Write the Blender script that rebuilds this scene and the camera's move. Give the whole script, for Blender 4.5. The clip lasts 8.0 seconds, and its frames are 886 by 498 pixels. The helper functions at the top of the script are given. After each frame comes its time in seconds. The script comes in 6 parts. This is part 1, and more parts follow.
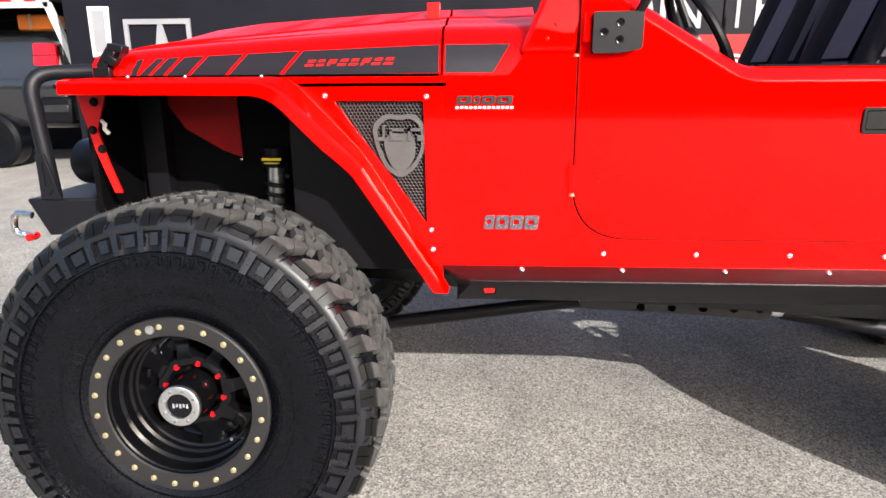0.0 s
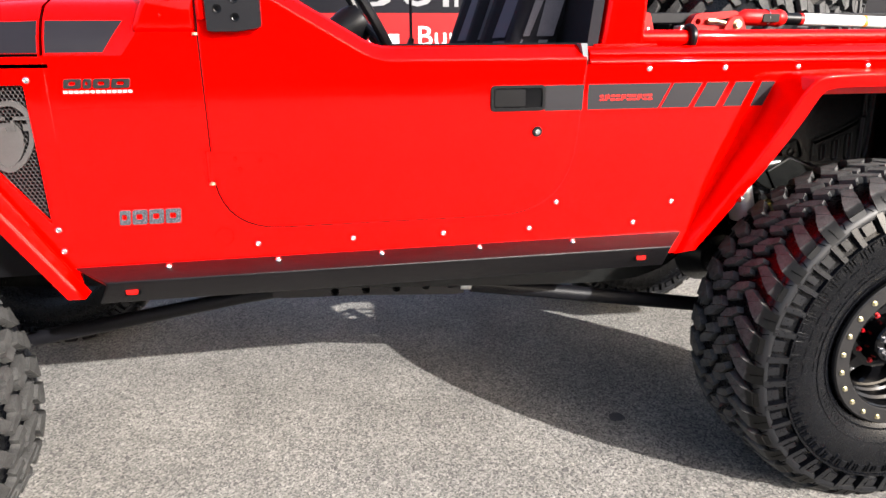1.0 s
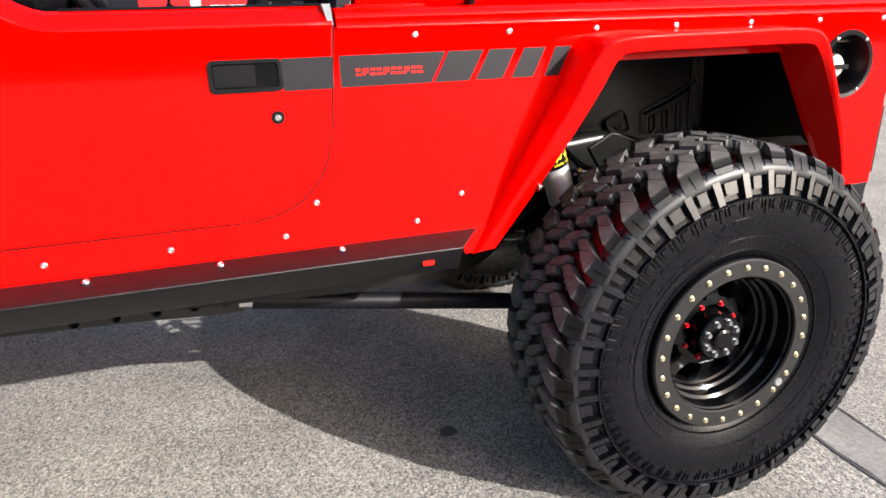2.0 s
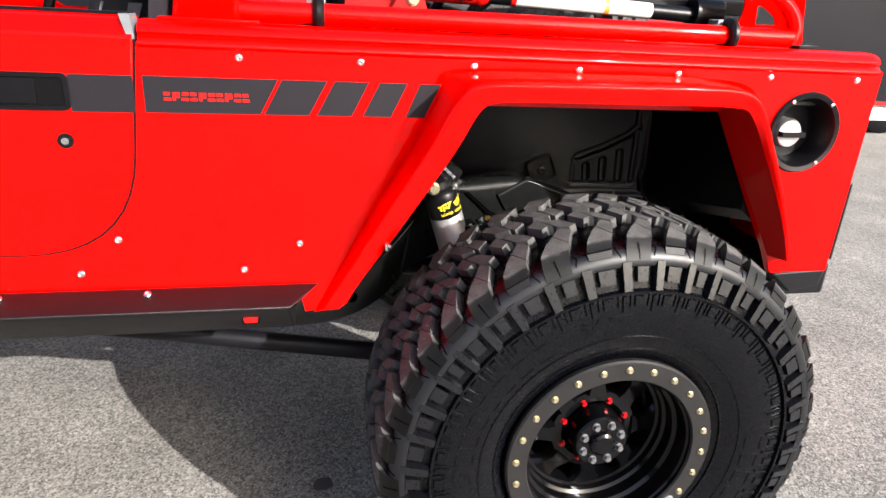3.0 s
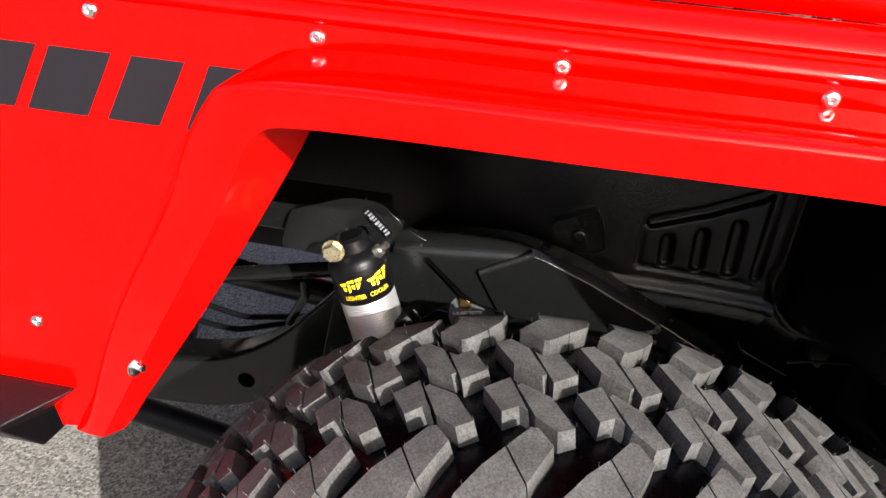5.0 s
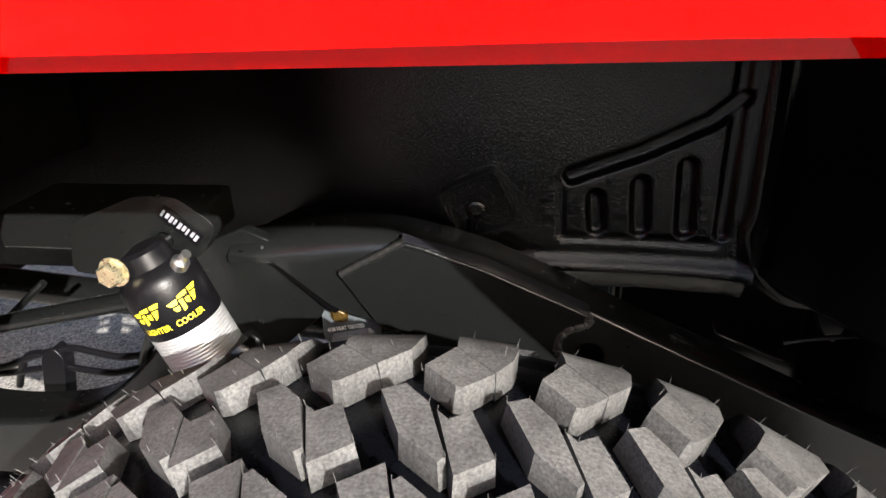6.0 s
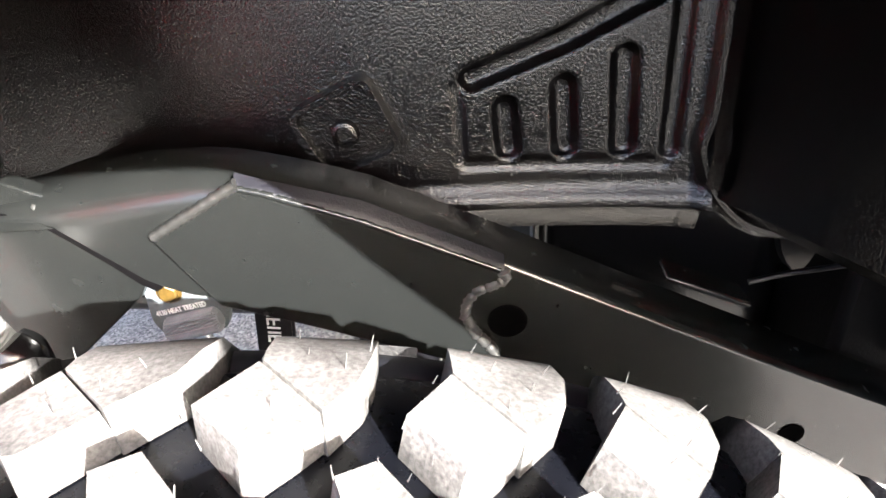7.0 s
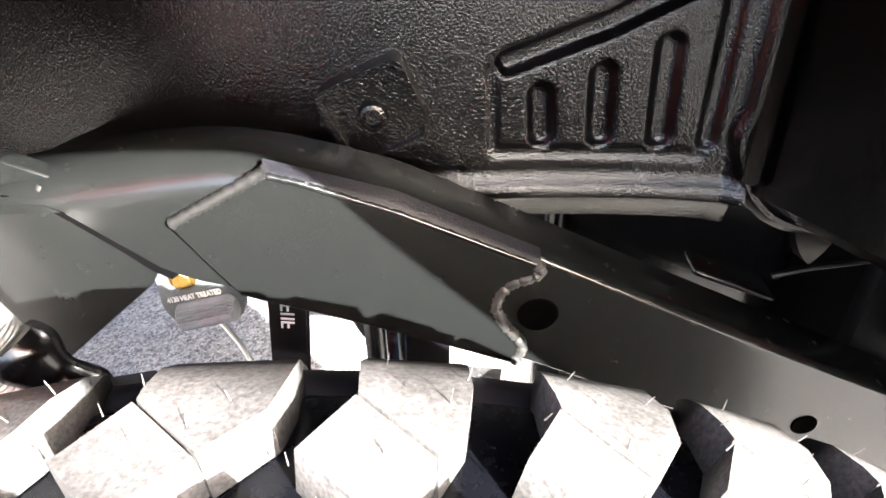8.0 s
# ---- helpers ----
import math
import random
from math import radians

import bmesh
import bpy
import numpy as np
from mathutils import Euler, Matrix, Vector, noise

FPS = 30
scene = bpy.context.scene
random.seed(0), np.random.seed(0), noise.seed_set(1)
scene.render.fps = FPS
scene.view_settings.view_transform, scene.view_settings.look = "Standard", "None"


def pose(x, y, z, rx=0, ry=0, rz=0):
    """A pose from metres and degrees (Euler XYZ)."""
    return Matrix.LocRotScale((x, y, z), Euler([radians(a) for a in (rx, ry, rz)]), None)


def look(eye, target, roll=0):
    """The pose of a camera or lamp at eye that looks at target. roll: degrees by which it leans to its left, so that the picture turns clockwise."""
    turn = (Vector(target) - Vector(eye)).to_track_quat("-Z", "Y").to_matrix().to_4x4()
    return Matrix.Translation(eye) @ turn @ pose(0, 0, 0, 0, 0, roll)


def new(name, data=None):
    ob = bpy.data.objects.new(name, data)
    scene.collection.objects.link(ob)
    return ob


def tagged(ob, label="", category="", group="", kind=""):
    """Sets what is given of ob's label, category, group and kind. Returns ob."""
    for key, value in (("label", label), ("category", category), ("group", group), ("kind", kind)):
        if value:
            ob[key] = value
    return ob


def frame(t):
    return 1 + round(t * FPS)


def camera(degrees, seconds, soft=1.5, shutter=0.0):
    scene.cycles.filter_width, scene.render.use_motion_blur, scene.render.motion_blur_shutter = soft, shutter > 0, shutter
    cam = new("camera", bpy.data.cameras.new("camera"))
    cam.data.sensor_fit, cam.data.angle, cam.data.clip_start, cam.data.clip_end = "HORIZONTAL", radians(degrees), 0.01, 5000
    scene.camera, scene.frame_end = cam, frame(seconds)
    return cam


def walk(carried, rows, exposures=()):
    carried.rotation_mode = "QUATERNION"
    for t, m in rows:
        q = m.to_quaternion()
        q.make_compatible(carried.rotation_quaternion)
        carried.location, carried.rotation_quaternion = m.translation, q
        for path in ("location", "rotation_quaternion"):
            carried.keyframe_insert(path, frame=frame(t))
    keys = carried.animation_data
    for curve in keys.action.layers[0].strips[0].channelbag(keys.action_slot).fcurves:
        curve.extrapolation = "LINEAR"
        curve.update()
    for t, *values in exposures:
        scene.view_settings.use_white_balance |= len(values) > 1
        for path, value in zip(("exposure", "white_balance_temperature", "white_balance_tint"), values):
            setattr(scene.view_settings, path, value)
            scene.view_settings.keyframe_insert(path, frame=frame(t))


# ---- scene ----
cam = camera(69.0, 8.0)
PATH = [
    (0, (1.004, -1.715, 1.354), (0.874, 0.211, 0.832), -0.4),
    (0.2, (1.127, -1.715, 1.35), (1.095, 0.216, 0.828), -1.0),
    (0.5, (1.319, -1.713, 1.368), (1.323, 0.208, 0.811), -0.7),
    (0.6, (1.348, -1.714, 1.354), (1.409, 0.209, 0.809), -0.3),
    (0.8, (1.447, -1.71, 1.345), (1.637, 0.203, 0.793), -0.5),
    (1, (1.514, -1.67, 1.356), (1.853, 0.212, 0.768), -0.5),
    (1.2, (1.625, -1.607, 1.33), (2.029, 0.265, 0.753), 0.5),
    (1.5, (1.741, -1.49, 1.362), (2.198, 0.354, 0.735), 1.2),
    (1.8, (1.812, -1.418, 1.31), (2.422, 0.389, 0.709), -1.1),
    (2, (1.984, -1.435, 1.334), (2.546, 0.363, 0.664), -1.7),
    (2.2, (2.117, -1.448, 1.335), (2.687, 0.346, 0.657), -0.3),
    (3.3, (2.618, -1.157, 1.44), (2.983, 0.671, 0.714), 3.7),
    (3.5, (2.698, -1.06, 1.438), (3.03, 0.777, 0.72), 3.3),
    (4, (2.904, -0.922, 1.407), (2.972, 0.923, 0.636), 3.2),
    (4.2, (2.981, -0.879, 1.406), (2.946, 0.952, 0.601), 4.0),
    (5.3, (3.057, -0.505, 1.37), (2.784, 1.285, 0.521), 4.0),
    (5.5, (3.093, -0.465, 1.352), (2.792, 1.316, 0.492), 0.1),
    (6, (3.221, -0.334, 1.286), (2.907, 1.442, 0.423), -2.8),
    (6.5, (3.249, -0.199, 1.228), (2.965, 1.542, 0.285), -4.4),
    (7, (3.248, -0.154, 1.193), (3.145, 1.559, 0.166), -3.8),
    (7.5, (3.22, -0.13, 1.195), (3.186, 1.536, 0.089), -1.7),
    (8, (3.193, -0.125, 1.205), (3.199, 1.524, 0.073), -0.7),
]
walk(cam, [(t, look(eye, target, roll)) for t, eye, target, roll in PATH],
     [(0, 1.55), (5.5, 1.5), (6.0, 2.1), (6.5, 3.65), (7.0, 4.55), (8.0, 4.7)])

# ---------------------------------------------------------------- light
SUN_WAY = Vector((1.25, -1.69, 1.0)).normalized()
world = bpy.data.worlds.new("sky")
scene.world = world
world.use_nodes = True
wn = world.node_tree.nodes
sky = wn.new("ShaderNodeTexSky")
sky.sky_type = "NISHITA"
sky.sun_disc = False
sky.sun_elevation = math.asin(SUN_WAY.z)
sky.sun_rotation = math.atan2(SUN_WAY.x, SUN_WAY.y)
sky.dust_density = 4.0
sky.air_density = 0.75
wn["Background"].inputs["Strength"].default_value = 0.135
world.node_tree.links.new(sky.outputs[0], wn["Background"].inputs["Color"])
sun = new("sun", bpy.data.lights.new("sun", "SUN"))
sun.data.energy, sun.data.angle, sun.data.color = 4.7, radians(0.55), (1.0, 0.965, 0.93)
sun.matrix_world = look(tuple(SUN_WAY * 30), (0, 0, 0))

GROUND = 0.03

# ---------------------------------------------------------------- materials


def material(name, color, rough=0.5, metal=0.0, var=0.15, scale=6.0, fine=90.0, fine_var=0.1, bump=0.0, bump_scale=120.0,
             coat=0.0, rough_var=0.1, spec=0.5, bump_detail=5):
    m = bpy.data.materials.new(name)
    m.use_nodes = True
    nt = m.node_tree
    n, li = nt.nodes, nt.links
    p = n["Principled BSDF"]
    tc = n.new("ShaderNodeTexCoord")

    def noise_tex(s, detail, rg=0.6):
        t = n.new("ShaderNodeTexNoise")
        t.inputs["Scale"].default_value, t.inputs["Detail"].default_value, t.inputs["Roughness"].default_value = s, detail, rg
        li.new(tc.outputs["Object"], t.inputs["Vector"])
        return t

    def remap(sock, lo, hi):
        r = n.new("ShaderNodeMapRange")
        r.inputs["From Min"].default_value, r.inputs["From Max"].default_value = 0.3, 0.7
        r.inputs["To Min"].default_value, r.inputs["To Max"].default_value = lo, hi
        li.new(sock, r.inputs["Value"])
        return r.outputs["Result"]

    big, small = noise_tex(scale, 4), noise_tex(fine, 3)
    a, b = remap(big.outputs["Fac"], 1 - var, 1 + var), remap(small.outputs["Fac"], 1 - fine_var, 1 + fine_var)
    mul = n.new("ShaderNodeMath")
    mul.operation = "MULTIPLY"
    li.new(a, mul.inputs[0]), li.new(b, mul.inputs[1])
    sc = n.new("ShaderNodeVectorMath")
    sc.operation = "SCALE"
    sc.inputs[0].default_value = color[:3]
    li.new(mul.outputs[0], sc.inputs["Scale"])
    li.new(sc.outputs["Vector"], p.inputs["Base Color"])
    li.new(remap(small.outputs["Fac"], max(0.02, rough - rough_var * 0.5), min(1, rough + rough_var * 0.5)), p.inputs["Roughness"])
    p.inputs["Metallic"].default_value = metal
    p.inputs["Specular IOR Level"].default_value = spec
    p.inputs["Coat Weight"].default_value = coat
    p.inputs["Coat Roughness"].default_value = 0.04
    if bump:
        bt = noise_tex(bump_scale, bump_detail, 0.6)
        bn = n.new("ShaderNodeBump")
        bn.inputs["Strength"].default_value, bn.inputs["Distance"].default_value = 1.0, bump
        li.new(bt.outputs["Fac"], bn.inputs["Height"])
        li.new(bn.outputs["Normal"], p.inputs["Normal"])
    return m


def asphalt_material():
    m = material("asphalt", (0.172, 0.166, 0.157), 0.9, 0, 0.20, 2.4, 60, 0.22, 0.006, 110, 0, 0.1, 0.3)
    nt = m.node_tree
    n, li = nt.nodes, nt.links
    tc = n["Texture Coordinate"]
    vor = n.new("ShaderNodeTexVoronoi")
    vor.inputs["Scale"].default_value = 165
    li.new(tc.outputs["Object"], vor.inputs["Vector"])
    ramp = n.new("ShaderNodeValToRGB")
    ramp.color_ramp.elements[0].position, ramp.color_ramp.elements[0].color = 0.1, (0.40, 0.40, 0.41, 1)
    ramp.color_ramp.elements[1].position, ramp.color_ramp.elements[1].color = 0.9, (1.75, 1.72, 1.64, 1)
    li.new(vor.outputs["Color"], ramp.inputs["Fac"])
    p = n["Principled BSDF"]
    old = p.inputs["Base Color"].links[0].from_socket
    mx = n.new("ShaderNodeVectorMath")
    mx.operation = "MULTIPLY"
    li.new(old, mx.inputs[0]), li.new(ramp.outputs["Color"], mx.inputs[1])
    li.new(mx.outputs["Vector"], p.inputs["Base Color"])
    return m


RED = material("red_gloss_paint", (0.68, 0.0004, 0.0), 0.38, 0, 0.02, 3, 300, 0.015, 0, 1, 0.40, 0.04, 0.0)
RED_SATIN = material("satin_red_plastic", (0.46, 0.0012, 0.0006), 0.5, 0, 0.03, 6, 300, 0.02, 0, 1, 0.06, 0.04, 0.05)
RED_METAL = material("red_bracket_paint", (0.42, 0.003, 0.002), 0.4, 0, 0.06, 12, 200, 0.05, 0.0006, 200, 0.3, 0.1, 0.2)
DECAL = material("grey_vinyl_decal", (0.0090, 0.0080, 0.0104), 0.45, 0, 0.06, 10, 300, 0.05, 0, 1, 0.03, 0.1, 0.2)
DECAL_RED = material("red_vinyl_letter", (0.45, 0.006, 0.004), 0.4, 0, 0.04, 20, 300, 0.03, 0, 1, 0, 0.1, 0.2)
RUBBER = material("tyre_rubber", (0.0014, 0.0016, 0.0024), 0.28, 0, 0.2, 14, 140, 0.06, 0, 1, 0, 0.05, 0.22)
SHOULDER = material("smooth_shoulder_rubber", (0.0034, 0.0038, 0.0052), 0.45, 0, 0.25, 18, 160, 0.12, 0, 1, 0, 0.10, 0.36)
# squares and bridges: a little paler and more specular than the carcass
SIDE_LUG = material("sidewall_square_rubber", (0.0026, 0.0029, 0.0041), 0.30, 0, 0.25, 20, 160, 0.15, 0, 1, 0, 0.08, 0.50)


def tread_material(name, grey):
    """Black rubber, worn grey where it rolls on the ground, darker by radius toward the grooves."""
    m = material(name, (grey, grey * 0.985, grey * 0.96), 0.7, 0, 0.34, 34, 420, 0.42, 0.0003, 520, 0, 0.2, 0.15)
    n, li = m.node_tree.nodes, m.node_tree.links
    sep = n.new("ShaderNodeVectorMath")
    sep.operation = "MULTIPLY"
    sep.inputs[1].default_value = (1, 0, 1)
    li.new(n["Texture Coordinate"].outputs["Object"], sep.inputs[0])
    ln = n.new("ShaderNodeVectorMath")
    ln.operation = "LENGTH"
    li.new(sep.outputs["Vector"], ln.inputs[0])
    # scales the colour from 0.2 near the groove floors to 1 at the tops
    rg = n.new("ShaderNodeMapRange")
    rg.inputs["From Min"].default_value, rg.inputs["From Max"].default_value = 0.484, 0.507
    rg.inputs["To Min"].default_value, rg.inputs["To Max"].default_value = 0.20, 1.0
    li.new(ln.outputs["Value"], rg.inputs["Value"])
    p = n["Principled BSDF"]
    old = p.inputs["Base Color"].links[0].from_socket
    # clean moulded rubber outside the width that rolls on the ground
    xyz = n.new("ShaderNodeSeparateXYZ")
    li.new(n["Texture Coordinate"].outputs["Object"], xyz.inputs[0])
    off = n.new("ShaderNodeMath")
    off.operation = "SUBTRACT"
    off.inputs[1].default_value = 0.166
    li.new(xyz.outputs["Y"], off.inputs[0])
    away = n.new("ShaderNodeMath")
    away.operation = "ABSOLUTE"
    li.new(off.outputs[0], away.inputs[0])
    ragged = n.new("ShaderNodeTexNoise")
    ragged.inputs["Scale"].default_value, ragged.inputs["Detail"].default_value = 60, 4
    li.new(n["Texture Coordinate"].outputs["Object"], ragged.inputs["Vector"])
    shift = n.new("ShaderNodeMath")
    shift.operation = "MULTIPLY_ADD"
    shift.inputs[1].default_value = 0.010
    li.new(ragged.outputs["Fac"], shift.inputs[0]), li.new(away.outputs[0], shift.inputs[2])
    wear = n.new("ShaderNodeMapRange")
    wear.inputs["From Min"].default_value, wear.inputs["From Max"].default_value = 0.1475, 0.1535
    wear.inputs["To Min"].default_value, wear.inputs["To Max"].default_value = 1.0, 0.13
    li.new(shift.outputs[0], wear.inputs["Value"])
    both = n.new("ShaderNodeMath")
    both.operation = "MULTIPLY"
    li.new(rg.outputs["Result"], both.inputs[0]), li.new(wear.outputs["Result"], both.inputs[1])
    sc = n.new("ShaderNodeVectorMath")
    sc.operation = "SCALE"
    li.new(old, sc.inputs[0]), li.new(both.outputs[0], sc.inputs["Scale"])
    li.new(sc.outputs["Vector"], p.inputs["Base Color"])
    gloss = n.new("ShaderNodeMapRange")
    gloss.inputs["From Min"].default_value, gloss.inputs["From Max"].default_value = 0.13, 1.0
    gloss.inputs["To Min"].default_value, gloss.inputs["To Max"].default_value = 0.47, 0.72
    li.new(wear.outputs["Result"], gloss.inputs["Value"])
    li.new(gloss.outputs["Result"], p.inputs["Roughness"])
    p.inputs["Specular IOR Level"].default_value = 0.17
    return m


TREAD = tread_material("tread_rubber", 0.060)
TREAD_DARKER = tread_material("darker_tread_rubber", 0.035)

POWDER = material("black_powder_coat", (0.0042, 0.0042, 0.0056), 0.45, 0, 0.15, 9, 260, 0.15, 0.0005, 420, 0, 0.12, 0.16)
ROCKER = material("textured_black_steel", (0.0036, 0.0031, 0.0038), 0.36, 0, 0.2, 7, 300, 0.2, 0.0012, 380, 0, 0.15, 0.26)
FRAME_M = material("satin_black_frame_paint", (0.0042, 0.0046, 0.0044), 0.26, 0, 0.08, 4, 60, 0.02, 0, 1, 0.0, 0.03, 0.36)
WELL = material("sprayed_wheel_well_liner", (0.0007, 0.0005, 0.0006), 0.17, 0, 0.2, 6, 200, 0.2, 0.00080, 430, 0, 0.05, 0.32, 2)
BOOT = material("glossy_black_rubber", (0.0016, 0.0015, 0.0017), 0.2, 0, 0.15, 12, 200, 0.1, 0, 1, 0, 0.08, 0.4)
LINER = material("matt_black_liner", (0.0012, 0.0011, 0.0013), 0.6, 0, 0.2, 6, 200, 0.2, 0.0004, 300, 0, 0.1, 0.06)
WELD = material("weld_bead", (0.0085, 0.0086, 0.0082), 0.42, 0, 0.2, 60, 400, 0.2, 0.0006, 500, 0, 0.1, 0.22)
WELD_PALE = material("pale_weld_bead", (0.020, 0.020, 0.019), 0.36, 0, 0.3, 120, 500, 0.3, 0.0005, 600, 0, 0.1, 0.4)
RIM_M = material("black_gloss_wheel", (0.0020, 0.0020, 0.0024), 0.14, 0, 0.1, 8, 200, 0.1, 0, 1, 0.0, 0.06, 0.25)
RING_M = material("satin_black_ring", (0.011, 0.0105, 0.0108), 0.5, 0, 0.12, 10, 300, 0.1, 0.0005, 400, 0, 0.1, 0.2)
GOLD = material("zinc_bolt", (0.60, 0.53, 0.34), 0.3, 0.9, 0.2, 90, 400, 0.15)
STEEL = material("stainless_steel", (0.70, 0.69, 0.67), 0.22, 1.0, 0.12, 60, 400, 0.1)
ALU = material("machined_aluminium", (0.72, 0.72, 0.71), 0.32, 1.0, 0.08, 20, 500, 0.08)
RED_ALLOY = material("red_anodised_metal", (0.42, 0.004, 0.008), 0.3, 0.4, 0.1, 30, 300, 0.05)
PLASTIC = material("black_plastic", (0.0030, 0.0029, 0.0035), 0.36, 0, 0.12, 8, 220, 0.1, 0.0002, 420, 0, 0.08, 0.17)
CLOTH = material("dark_seat_cloth", (0.010, 0.0095, 0.012), 0.9, 0, 0.15, 10, 350, 0.25, 0.001, 500, 0, 0.1, 0.2)
CLOTH_GREY = material("grey_seat_cloth", (0.105, 0.102, 0.118), 0.9, 0, 0.1, 10, 350, 0.2, 0.001, 500, 0, 0.1, 0.2)
YELLOW = material("yellow_print", (0.80, 0.62, 0.02), 0.5, 0, 0.04, 20, 300, 0.03)
WHITE = material("white_print", (0.62, 0.62, 0.61), 0.5, 0, 0.04, 6, 200, 0.03)
GREY_PRINT = material("grey_print", (0.16, 0.16, 0.18), 0.5, 0, 0.05, 6, 200, 0.03)
ORANGE = material("orange_plastic", (0.85, 0.22, 0.02), 0.5, 0, 0.06, 6, 200, 0.03)
MESH_M = material("black_mesh_steel", (0.008, 0.007, 0.007), 0.45, 0.2, 0.15, 12, 300, 0.1)
SHIELD = material("brushed_shield_plate", (0.050, 0.048, 0.047), 0.5, 0.0, 0.12, 20, 300, 0.1, 0, 1, 0, 0.1, 0.2)
PANEL_W = material("white_painted_panel", (0.36, 0.37, 0.36), 0.5, 0, 0.06, 3, 60, 0.03)
PANEL_G = material("grey_trim", (0.15, 0.15, 0.16), 0.5, 0, 0.06, 3, 60, 0.03)
TRAILER = material("black_trailer_panel", (0.0055, 0.0055, 0.0080), 0.42, 0, 0.25, 0.9, 40, 0.1, 0.0008, 3, 0.0, 0.1, 0.08)
TRAILER_RED = material("red_banner", (0.27, 0.005, 0.006), 0.4, 0, 0.05, 2, 60, 0.04, 0, 1, 0, 0.1, 0.2)
DARK_CAR = material("charcoal_car_paint", (0.012, 0.013, 0.015), 0.25, 0.3, 0.1, 3, 200, 0.05, 0, 1, 1.0, 0.1, 0.5)
LENS_RED = material("red_lamp_lens", (0.60, 0.01, 0.02), 0.15, 0, 0.1, 10, 200, 0.05, 0, 1, 0.8)
TAR = material("tar_filler", (0.035, 0.034, 0.034), 0.7, 0, 0.3, 6, 80, 0.2, 0.002, 160)
HOLE = material("dark_hole", (0.0008, 0.0008, 0.0008), 0.9, 0, 0.1, 8, 200, 0.1, 0, 1, 0, 0.1, 0.0)
ASPHALT = asphalt_material()

# ---------------------------------------------------------------- mesh tools


from mathutils.geometry import tessellate_polygon as TESS


class Shape:
    """Vertices and faces of one part."""

    def __init__(self):
        self.v, self.f = [], []

    def add(self, verts, faces):
        k = len(self.v)
        self.v += [tuple(p) for p in verts]
        self.f += [tuple(i + k for i in f) for f in faces]
        return self

    def box(self, x0, x1, y0, y1, z0, z1, m=None):
        vs = [Vector((x, y, z)) for x in (x0, x1) for y in (y0, y1) for z in (z0, z1)]
        if m is not None:
            vs = [m @ p for p in vs]
        return self.add(vs, [(0, 1, 3, 2), (4, 6, 7, 5), (0, 4, 5, 1), (2, 3, 7, 6), (0, 2, 6, 4), (1, 5, 7, 3)])

    def prism(self, outer, y0, y1, holes=(), m=None):
        """A plate in the xz plane from y0 to y1, with holes."""
        loops = [outer, *holes]
        flat = [p for l in loops for p in l]
        tris = TESS([[Vector((x, z, 0)) for x, z in l] for l in loops])
        k = len(flat)
        vs = [Vector((x, y0, z)) for x, z in flat] + [Vector((x, y1, z)) for x, z in flat]
        fs = []
        for a, b, c in tris:
            (ax, az), (bx, bz), (cx, cz) = flat[a], flat[b], flat[c]
            if (bx - ax) * (cz - az) - (bz - az) * (cx - ax) < 0:
                b, c = c, b
            fs += [(a, b, c), (a + k, c + k, b + k)]
        base = 0
        for j, l in enumerate(loops):
            area = sum(l[i][0] * l[(i + 1) % len(l)][1] - l[(i + 1) % len(l)][0] * l[i][1] for i in range(len(l)))
            for i in range(len(l)):
                a, b = base + i, base + (i + 1) % len(l)
                fs.append((b, a, a + k, b + k) if (area > 0) == (j == 0) else (a, b, b + k, a + k))
            base += len(l)
        if m is not None:
            vs = [m @ p for p in vs]
        return self.add(vs, fs)

    def loft(self, rows, closed=False, caps=False):
        n = len(rows[0])
        fs = []
        for i in range(len(rows) - 1):
            for j in range(n if closed else n - 1):
                a, b = i * n + j, i * n + (j + 1) % n
                fs.append((a, b, b + n, a + n))
        if caps:
            fs += [tuple(range(n))[::-1], tuple(range((len(rows) - 1) * n, len(rows) * n))]
        return self.add([p for r in rows for p in r], fs)

    def tube(self, pts, r, n=12, caps=True):
        pts = [Vector(p) for p in pts]
        rows, u = [], None
        for i, p in enumerate(pts):
            d = (pts[min(i + 1, len(pts) - 1)] - pts[max(i - 1, 0)]).normalized()
            if u is None:
                u = d.orthogonal().normalized()
            u = (u - d * u.dot(d)).normalized()
            w = d.cross(u)
            rr = r[i] if isinstance(r, (list, tuple)) else r
            rows.append([p + rr * (math.cos(t) * u + math.sin(t) * w) for t in (2 * math.pi * k / n for k in range(n))])
        return self.loft(rows, True, caps)

    def lathe(self, profile, n=48, m=None, closed=False):
        """Turns (y, r) round the y axis."""
        rows = []
        for k in range(n):
            t = 2 * math.pi * k / n
            rows.append([Vector((r * math.sin(t), y, r * math.cos(t))) for y, r in profile])
        if m is not None:
            rows = [[m @ p for p in r] for r in rows]
        rows.append(rows[0])
        q = len(profile)
        fs = []
        for i in range(n):
            for j in range(q if closed else q - 1):
                a, b = i * q + j, i * q + (j + 1) % q
                c, d = ((i + 1) % n) * q + (j + 1) % q, ((i + 1) % n) * q + j
                fs.append((a, b, c, d))
        return self.add([p for r in rows[:n] for p in r], fs)

    def data(self, name, mat, smooth=True, angle=35):
        me = bpy.data.meshes.new(name)
        me.from_pydata([tuple(p) for p in self.v], [], self.f)
        me.validate()
        b = bmesh.new()
        b.from_mesh(me)
        bmesh.ops.remove_doubles(b, verts=b.verts, dist=1e-6)
        bmesh.ops.recalc_face_normals(b, faces=b.faces)
        b.to_mesh(me)
        b.free()
        me.materials.append(mat)
        if smooth:
            me.polygons.foreach_set("use_smooth", [True] * len(me.polygons))
